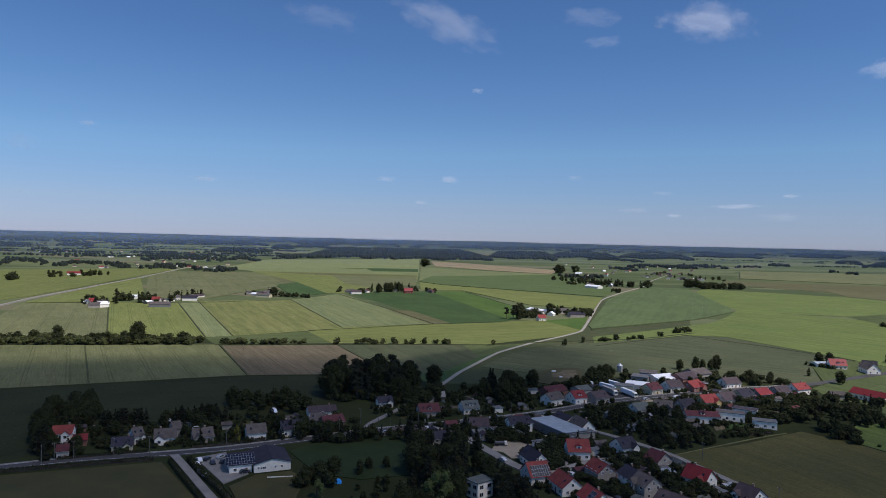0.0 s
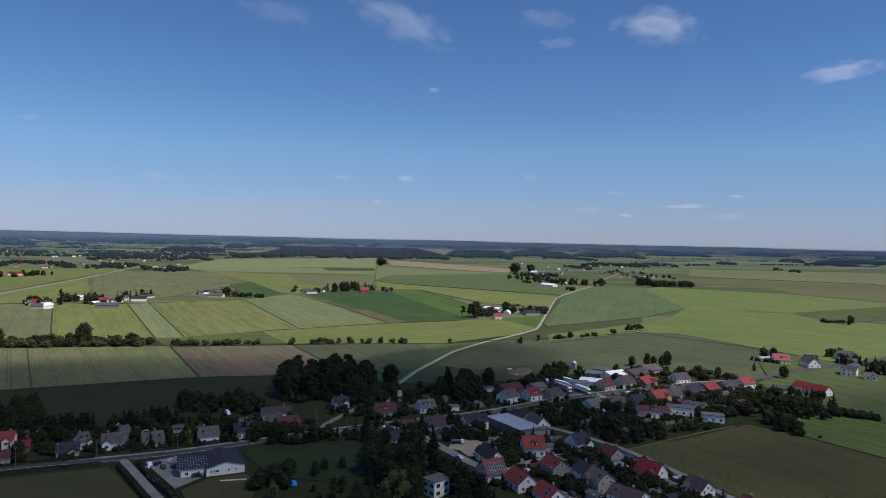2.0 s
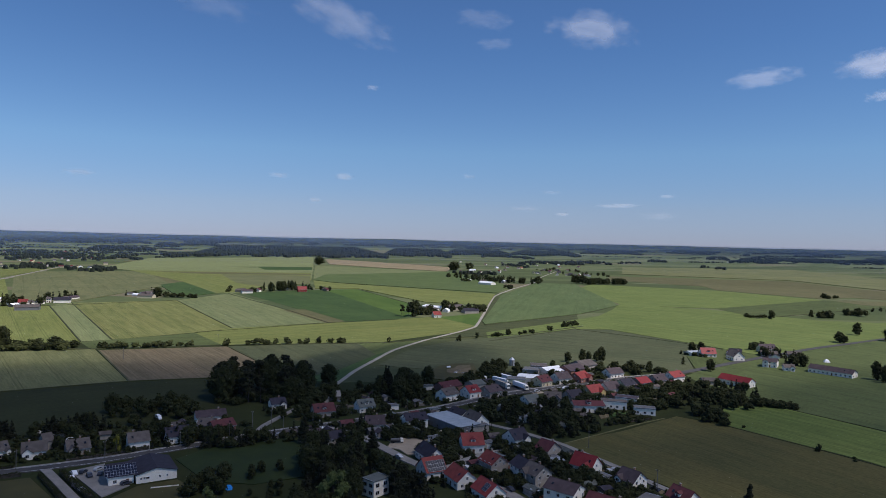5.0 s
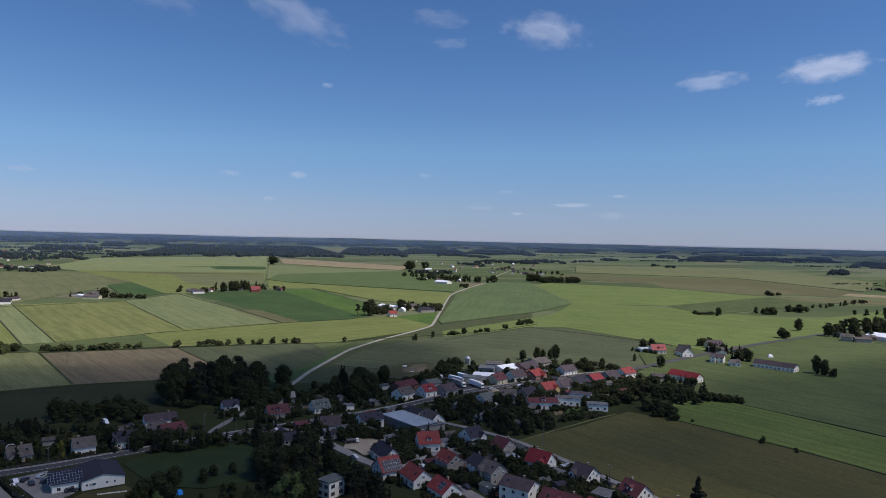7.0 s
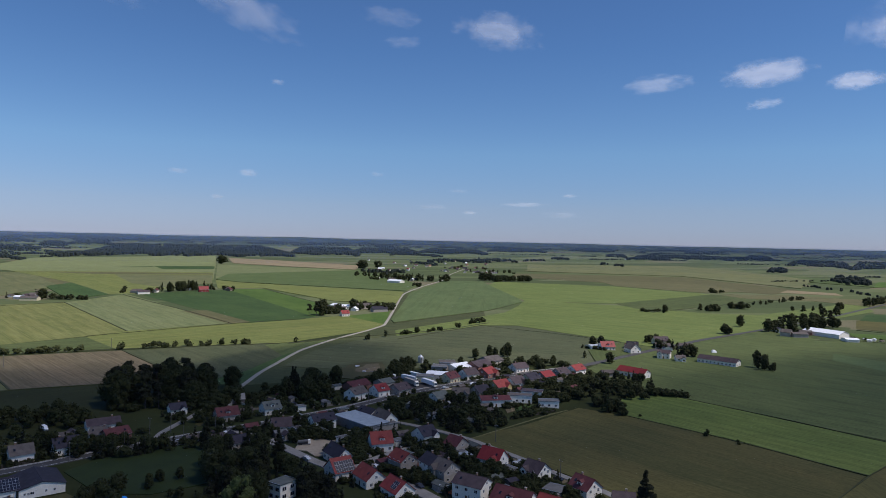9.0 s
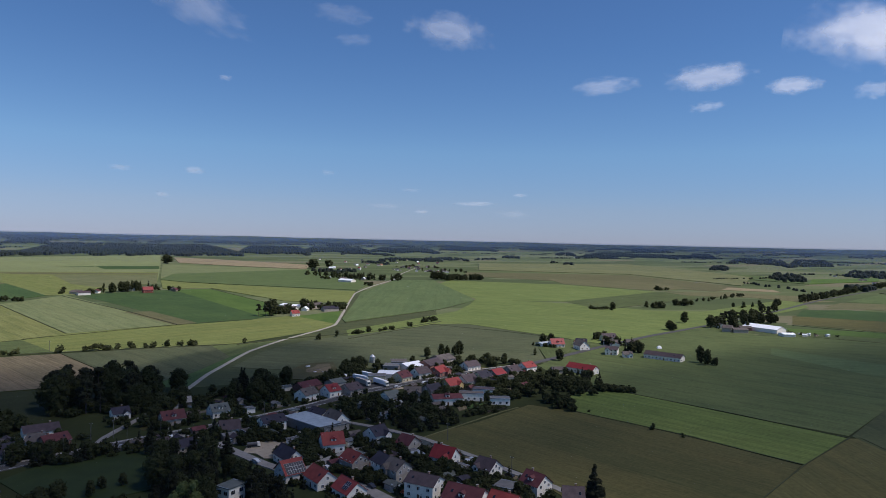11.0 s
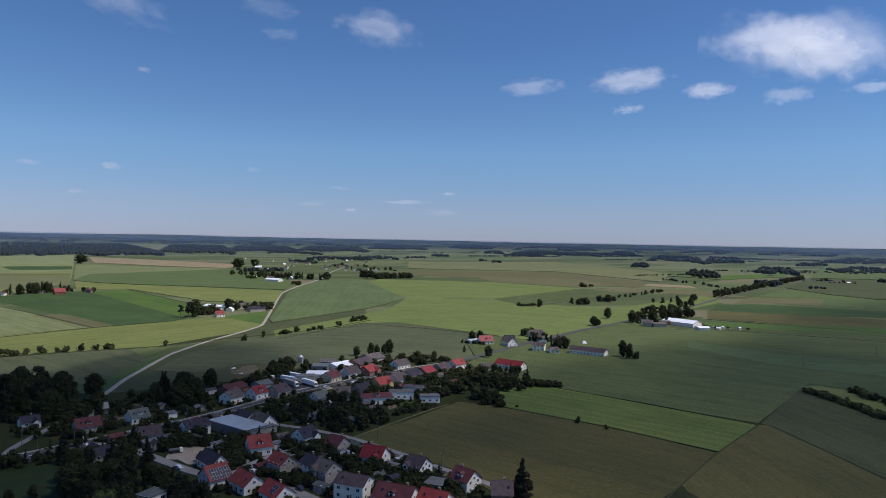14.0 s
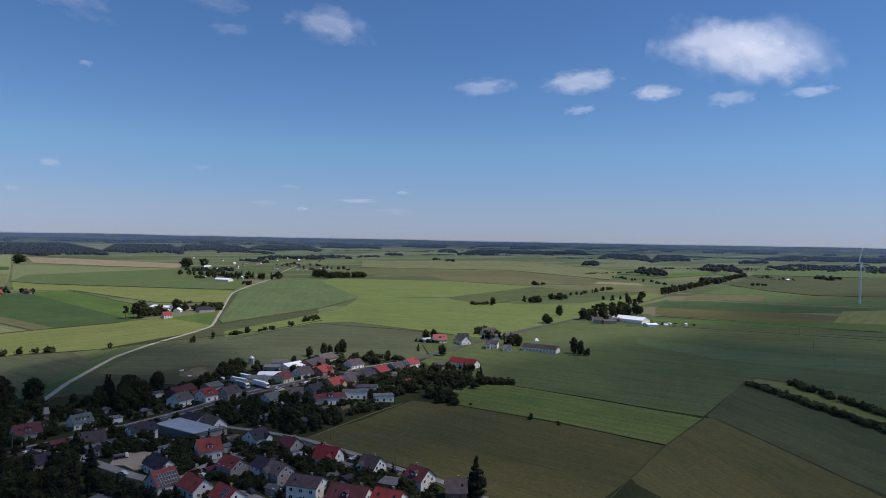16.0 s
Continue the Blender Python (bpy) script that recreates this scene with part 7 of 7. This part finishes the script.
field("ditch", -88, (-83.3, 267.4), (-76.4, 280.9), (-62.8, 286.7), (-54.7, 277), (-54.1, 253), (-75, 251.7), height=0.02, label='rough mown grass beside the shop')
clutter(41, 40, 22, (-63.2, 346.4), (-9.5, 358.4), (60.4, 391.7), (68.4, 362.9), (33.7, 321.1), (15.8, 347.9), (-4.6, 341.2))
clutter(42, 34, 22, (-46.5, 401.5), (23.8, 455.2), (70.5, 460.3), (73.5, 410.4), (26.9, 384.9), (-11.4, 369.4))
clutter(43, 26, -68, (76.3, 413.4), (123.5, 413.9), (154.1, 377.9), (126.3, 340.8), (85.4, 367.7))
clutter(44, 40, -68, (40, 336.7), (70.6, 351.7), (85.7, 322.9), (98.2, 293), (69.8, 279.6), (45.6, 292.3))
clutter(45, 44, -68, (74.3, 319), (114.4, 308.1), (134.8, 253.1), (142.5, 220.3), (103, 228.7), (62.9, 269.1))
clutter(46, 60, 24, (68.1, 441.1), (130.4, 437.2), (177, 396.3), (210.8, 398.2), (268.4, 487.8), (180.4, 488.7), (129.1, 489.2))
clutter(47, 16, 21, (-188.6, 330.9), (-188.6, 346.1), (-142, 353.4), (-82.8, 382.3), (-49.6, 375.4), (-53.8, 361.1), (-86.8, 347.5), (-135.4, 337.3))
gardens("broad broad conifer bush bush", 90, 3, 7.5, (-63.2, 346.4), (-9.5, 358.4), (7.2, 366.5), (60.4, 391.7), (68.4, 362.9), (33.7, 321.1), (15.8, 347.9), (-4.6, 341.2), (-37.7, 328.9))
gardens("broad broad conifer bush", 74, 3.5, 6.5, (-46.5, 401.5), (-13.8, 434.5), (23.8, 455.2), (70.5, 460.3), (73.5, 410.4), (26.9, 384.9), (-11.4, 369.4), (-27.2, 371.5))
gardens("broad conifer broad bush", 60, 4, 9, (76.3, 413.4), (123.5, 413.9), (154.1, 377.9), (126.3, 340.8), (103, 344.3), (85.4, 367.7))
gardens("broad bush conifer bush", 90, 3, 8, (40, 336.7), (70.6, 351.7), (85.7, 322.9), (98.2, 293), (69.8, 279.6), (45.6, 292.3))
gardens("broad bush bush conifer", 100, 3, 8, (74.3, 319), (114.4, 308.1), (134.8, 253.1), (142.5, 220.3), (103, 228.7), (62.9, 269.1))
gardens("conifer broad conifer", 70, 7, 15, (1.8, 356.5), (25.6, 302.8), (32, 266.6), (-1.5, 253.1), (-12.4, 290.2), (-15.1, 347.6))
gardens("broad bush bush", 90, 3, 8, (130.4, 437.2), (162.9, 440.9), (242.9, 459.4), (253.2, 442.2), (206.4, 382), (143.5, 387.8))
gardens("broad bush", 90, 3, 8, (71.8, 465.6), (110.7, 446.7), (176.6, 478.3), (259.9, 491.8), (261.1, 515), (192.8, 522.6), (134.6, 510.2))
gardens("broad bush conifer", 70, 3, 9, (-179.1, 296.9), (-217.6, 360.2), (-145.1, 361), (-84.8, 391.1), (-50.5, 381.5), (-40.6, 353.5), (-82.3, 330), (-124.6, 310.7))
gardens("bush broad", 24, 2, 5, (-35.5, 273.1), (-17.7, 282.8), (-3.2, 273.9), (1.5, 235.9), (-30.1, 234.1))
gardens("broad conifer bush", 50, 4, 8, (219.3, 394), (258.8, 451.9), (294.9, 435), (269.3, 389.8), (229.5, 370.7))
gardens("broad conifer pine", 10, 8, 12, (-179.5, 298.4), (-212.6, 354.9), (-207.5, 355.4), (-177.8, 305))
gardens("bush bush bush broad", 110, 1.8, 4.5, (-63.2, 346.4), (-9.5, 358.4), (60.4, 391.7), (68.4, 362.9), (33.7, 321.1), (15.8, 347.9), (-4.6, 341.2), group='garden shrubs', wide=1.3)
gardens("bush bush bush broad", 80, 1.8, 4.5, (-46.5, 401.5), (23.8, 455.2), (70.5, 460.3), (73.5, 410.4), (26.9, 384.9), (-11.4, 369.4), group='garden shrubs', wide=1.3)
gardens("bush bush bush broad", 150, 1.8, 4.5, (40, 336.7), (70.6, 351.7), (85.7, 322.9), (98.2, 293), (69.8, 279.6), (45.6, 292.3), group='garden shrubs', wide=1.3)
gardens("bush bush bush broad", 190, 1.8, 4.5, (74.3, 319), (114.4, 308.1), (134.8, 253.1), (142.5, 220.3), (103, 228.7), (62.9, 269.1), group='garden shrubs', wide=1.3)
gardens("bush bush bush broad", 170, 1.8, 4.5, (68.1, 441.1), (130.4, 437.2), (177, 396.3), (210.8, 398.2), (268.4, 487.8), (180.4, 488.7), (129.1, 489.2), group='garden shrubs', wide=1.3)
gardens("bush bush bush broad", 90, 1.8, 4.5, (-178.2, 295.4), (-214.3, 354.8), (-143.7, 357.7), (-50.5, 381.5), (-40.6, 353.5), (-82.8, 331.9), (-125.2, 312.3), group='garden shrubs', wide=1.3)
gardens("bush bush bush broad", 60, 1.8, 4.5, (76.3, 413.4), (123.5, 413.9), (154.1, 377.9), (126.3, 340.8), (85.4, 367.7), group='garden shrubs', wide=1.3)
field("deep", 73, (162.9, 383), (174, 379.2), (169.3, 370.4), (159.2, 370.8), height=0.03, label='garden plot with beds below the houses')
field("meadow", -39, (174.7, 378.9), (184.6, 370.7), (177.8, 364.6), (169.9, 370.1), height=0.03, label='garden plot with beds below the houses')
field("lawn", 87, (158.6, 369.5), (168.7, 369.1), (168.3, 360.2), (158.1, 356.6), height=0.03, label='garden plot with beds below the houses')
field("plough", 75, (155.2, 380.5), (162.6, 383.2), (158, 369.8), (151.3, 365.7), height=0.03, label='garden plot with beds below the houses')
gardens("bush bush broad", 50, 1.5, 4, (154.2, 387.3), (172.1, 385.1), (190.6, 371), (179, 359.4), (150, 350.9), group='garden shrubs')
hedge([(148.2, 353.1), (163.7, 358.1), (180.9, 363.1)], 1.0, 1.6, "low hedge along the field edge")
field("green", 67, (374.1, 608.7), (362.3, 578.3), (330.5, 537.3), (288.6, 502.4), (318.1, 573.1))
gabled("house", -166.6, 297.2, 25, 4.5, 7, 4.0, 1.8, "greywall", "maroon")
car(-99.4, 280.7, -51, surf='darkpaint')
car(-95.3, 275.9, -42, surf='carpaint')
car(-98.5, 292.9, -60, surf='darkpaint')
car(-104.2, 289.9, -54, surf='tarp')
car(-97.4, 300.6, 59, surf='carpaint')
car(-81.4, 282.6, 38, surf='darkpaint')
car(-102.5, 297.5, 79, surf='darkpaint')
fence(-70.6, 277.5, -60.6, 279.5, 0.8, "white")

front_gardens(8)
plant((100.0, 380.0), 300)

# ---- clouds ----
def cloud_material(name, thick, scale, soft, shine=0.2, passing=0.85, edge=(0.05, 0.8)):
    """White vapour: lit through, thinning out towards ragged edges; shine adds a made-up glow."""
    m, t, b = nodes_of(name)
    coord = t.nodes.new("ShaderNodeTexCoord").outputs["Object"]
    info = t.nodes.new("ShaderNodeObjectInfo")
    size = t.nodes.new("ShaderNodeVectorMath")
    size.operation = "LENGTH"
    t.links.new(coord, size.inputs[0])
    shift = t.nodes.new("ShaderNodeVectorMath")
    shift.operation = "ADD"
    comb = t.nodes.new("ShaderNodeCombineXYZ")
    for k in range(3):
        t.links.new(calc(t, "MULTIPLY", info.outputs["Random"], 40.0), comb.inputs[k])
    drawn = t.nodes.new("ShaderNodeMapping")
    drawn.inputs["Scale"].default_value = (1.7, 0.9, 1.0)
    drawn.inputs["Rotation"].default_value = (0, 0, radians(-14))
    t.links.new(coord, drawn.inputs["Vector"])
    t.links.new(drawn.outputs[0], shift.inputs[0])
    t.links.new(comb.outputs[0], shift.inputs[1])
    wisps = noised(t, shift.outputs[0], scale, 5.0, 0.5)
    level = calc(t, "ADD", calc(t, "SUBTRACT", 1.0, size.outputs["Value"]), calc(t, "MULTIPLY", calc(t, "SUBTRACT", wisps, 0.5), soft))
    alpha = ramp(t, level, *edge)
    alpha.node.interpolation_type = "SMOOTHSTEP"
    alpha = calc(t, "MULTIPLY", alpha, thick)
    d = t.nodes.new("ShaderNodeBsdfDiffuse")
    d.inputs["Color"].default_value = (0.97, 0.97, 0.97, 1)
    tl = t.nodes.new("ShaderNodeBsdfTranslucent")
    tl.inputs["Color"].default_value = (0.97, 0.97, 0.97, 1)
    body = t.nodes.new("ShaderNodeMixShader")
    body.inputs[0].default_value = passing
    t.links.new(d.outputs[0], body.inputs[1])
    t.links.new(tl.outputs[0], body.inputs[2])
    # emission stands in for sunlight scattered within the cloud
    glow = t.nodes.new("ShaderNodeEmission")
    glow.inputs["Color"].default_value, glow.inputs["Strength"].default_value = (1.0, 0.95, 0.86, 1), shine
    lit = t.nodes.new("ShaderNodeAddShader")
    t.links.new(body.outputs[0], lit.inputs[0])
    t.links.new(glow.outputs[0], lit.inputs[1])
    clear = t.nodes.new("ShaderNodeBsdfTransparent")
    mx = t.nodes.new("ShaderNodeMixShader")
    t.links.new(alpha, mx.inputs[0])
    t.links.new(clear.outputs[0], mx.inputs[1])
    t.links.new(lit.outputs[0], mx.inputs[2])
    t.links.new(mx.outputs[0], t.nodes["Material Output"].inputs["Surface"])
    return m


def cloud_mesh(name, material):
    """A lumpy dome of unit radius with a flat base line."""
    verts, faces, n = [], [], 36
    for i in range(n + 1):
        for j in range(n + 1):
            x, y = 2 * i / n - 1, 2 * j / n - 1
            r2 = x * x + y * y
            verts.append((x, y, 0.12 * max(0.0, 1 - r2) + 0.05 * noise.noise((3 * x, 3 * y, 1.7)) * max(0.0, 1 - r2)))
    for i in range(n):
        for j in range(n):
            a = i * (n + 1) + j
            faces.append((a, a + n + 1, a + n + 2, a + 1))
    return mesh_from(name, verts, faces, material, True)


THICK = cloud_mesh("cloud", cloud_material("cumulus_vapour", 0.46, 1.9, 1.0, 0.04, 0.85, (0.0, 0.75)))
THIN = cloud_mesh("cloud", cloud_material("thin_cloud_vapour", 0.24, 1.7, 1.4))
SOFT = cloud_mesh("cloud", cloud_material("soft_cloud_vapour", 0.33, 1.6, 1.3, 0.1))
FAINT = cloud_mesh("cloud", cloud_material("faint_cloud_vapour", 0.1, 1.7, 1.4))
VEIL = cloud_mesh("cloud", cloud_material("shading_cloud_vapour", 0.735, 1.6, 0.5, 0.0, 0.85, (0.02, 0.45)))
LIGHT_VEIL = cloud_mesh("cloud", cloud_material("lighter_shading_vapour", 0.54, 1.6, 0.5, 0.0, 0.85, (0.0, 0.42)))


def cloud(bearing, up, wide, high, shape, lean=0.0, label="small white fair-weather cloud"):
    """A cloud in the far sky: bearing and height in degrees, its breadth and height in degrees too."""
    d = 4300.0
    a, b = radians(bearing), radians(up)
    ob = new("cloud", shape)
    ob.matrix_world = Matrix.Translation((d * math.cos(b) * math.sin(a), d * math.cos(b) * math.cos(a), EYE + d * math.sin(b))) @ pose(0, 0, 0, 0, 0, -bearing) @ pose(0, 0, 0, -50, 0, 0) @ pose(0, 0, 0, 0, 0, lean)
    k = d * radians(1) / 2 * 1.25
    ob.scale = (wide * k, high * k / math.sin(radians(50 + up)), 0.5 * high * k)
    return tagged(ob, label, "cloud", "clouds", kind="structure")


def overhead_cloud(x, y, rx, ry, turn, high, shape):
    """An unseen cloud between the sun and the land, placed so that its shade lies at x, y with the half axes rx, ry."""
    ob = new("cloud", shape)
    ob.location = (x + S_TO.x / S_TO.z * high, y + S_TO.y / S_TO.z * high, high)
    ob.rotation_euler = (0, 0, radians(turn))
    ob.scale = (rx, ry, 500)
    return tagged(ob, "broad unseen cloud that shades the land beneath", "cloud", "clouds", kind="structure")


overhead_cloud(-205.0, 300.0, 555.0, 295.0, 11.0, 1250.0, VEIL)
# three more unseen clouds, added to darken the ground beneath them
overhead_cloud(420.0, 264.0, 370.0, 265.0, 30.0, 1280.0, LIGHT_VEIL)
overhead_cloud(55.0, 530.0, 165.0, 95.0, 52.0, 1290.0, LIGHT_VEIL)
overhead_cloud(980.0, 320.0, 1000.0, 425.0, 28.0, 1300.0, LIGHT_VEIL)
cloud(53.0, 15.5, 7.4, 3.3, THICK, 4)
cloud(56.2, 14.1, 7.0, 3.3, THICK, 10)
cloud(54.6, 14.9, 11.5, 4.6, THIN, 10)
cloud(42.03, 13.27, 5.77, 1.78, THICK, -4)
cloud(48.07, 12.21, 3.41, 1.22, THICK, -3)
cloud(42.08, 11.05, 2.54, 0.77, THIN, -5)
cloud(53.74, 11.47, 3.66, 1.19, THIN, -3)
cloud(59.09, 11.58, 3.16, 0.81, THIN, -2)
cloud(33.90, 12.95, 5.26, 1.27, THIN, -8)
cloud(21.07, 17.36, 6.29, 2.57, SOFT, 12)
cloud(-0.05, 17.89, 9.0, 2.5, THIN, 24)
cloud(11.93, 18.30, 4.72, 1.42, FAINT, 5)
cloud(12.83, 16.39, 3.04, 0.92, FAINT, 0)
cloud(-10.38, 17.93, 6.03, 1.70, FAINT, 8)
cloud(2.64, 12.66, 0.93, 0.44, THIN, 0)
cloud(-32.30, 6.47, 2.40, 1.20, FAINT, 5)
cloud(0.40, 5.27, 1.50, 0.57, THIN, 0)
cloud(10.73, 5.58, 0.64, 0.40, FAINT, 0)
cloud(-19.61, 4.58, 2.18, 0.49, THIN, 0)
cloud(0.39, 5.23, 1.44, 0.48, FAINT, 0)
cloud(-4.94, 5.16, 1.53, 0.43, THIN, 0)
cloud(15.69, 2.93, 2.68, 0.42, FAINT, 0)
cloud(23.56, 3.27, 3.64, 0.35, THIN, 0)
cloud(26.64, 2.46, 2.88, 0.60, FAINT, 0)
cloud(-1.97, 3.24, 0.96, 0.34, THIN, 0)
cloud(17.96, 4.32, 1.52, 0.32, FAINT, 0)
cloud(27.26, 4.06, 1.14, 0.30, THIN, 0)
cloud(-32.34, 2.98, 0.86, 0.28, FAINT, 0)
cloud(-27.98, 8.23, 1.20, 0.37, THIN, 0)
cloud(11.07, 5.55, 0.93, 0.33, FAINT, 0)
cloud(18.90, 2.51, 1.12, 0.32, THIN, 0)


# ---- haze over the plain, as tinted sheets ----
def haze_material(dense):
    """Bluish see-through sheet in place of hazy air: scatters a little of the light that falls on it and lets the rest
    through.
    """
    m, t, b = nodes_of("haze_sheet")
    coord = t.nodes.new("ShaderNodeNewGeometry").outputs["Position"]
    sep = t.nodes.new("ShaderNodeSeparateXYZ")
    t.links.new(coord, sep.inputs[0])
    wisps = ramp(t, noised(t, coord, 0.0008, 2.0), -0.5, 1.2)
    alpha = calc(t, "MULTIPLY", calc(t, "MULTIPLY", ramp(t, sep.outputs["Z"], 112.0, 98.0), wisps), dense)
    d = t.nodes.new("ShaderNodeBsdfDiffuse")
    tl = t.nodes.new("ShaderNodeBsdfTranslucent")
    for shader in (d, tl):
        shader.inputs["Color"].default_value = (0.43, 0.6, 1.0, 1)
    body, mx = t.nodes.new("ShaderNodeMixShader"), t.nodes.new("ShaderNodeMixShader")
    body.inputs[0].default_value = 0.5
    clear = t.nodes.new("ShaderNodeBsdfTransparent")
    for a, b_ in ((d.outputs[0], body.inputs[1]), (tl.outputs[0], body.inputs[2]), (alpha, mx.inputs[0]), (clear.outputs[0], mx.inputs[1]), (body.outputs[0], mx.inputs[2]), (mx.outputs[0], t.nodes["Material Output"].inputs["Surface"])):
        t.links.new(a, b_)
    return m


# the sheet at 190 is added to lift the village's dark tones
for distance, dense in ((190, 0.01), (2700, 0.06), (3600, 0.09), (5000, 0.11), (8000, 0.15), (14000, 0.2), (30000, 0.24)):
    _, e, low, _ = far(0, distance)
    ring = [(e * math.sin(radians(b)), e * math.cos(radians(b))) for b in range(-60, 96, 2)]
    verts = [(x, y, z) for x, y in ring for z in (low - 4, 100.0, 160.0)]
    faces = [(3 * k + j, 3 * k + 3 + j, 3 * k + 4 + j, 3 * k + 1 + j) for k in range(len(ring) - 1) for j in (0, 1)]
    tagged(new("haze", mesh_from("haze", verts, faces, haze_material(dense), True)), "see-through bluish sheet standing in for haze over the plain", "haze", kind="structure")
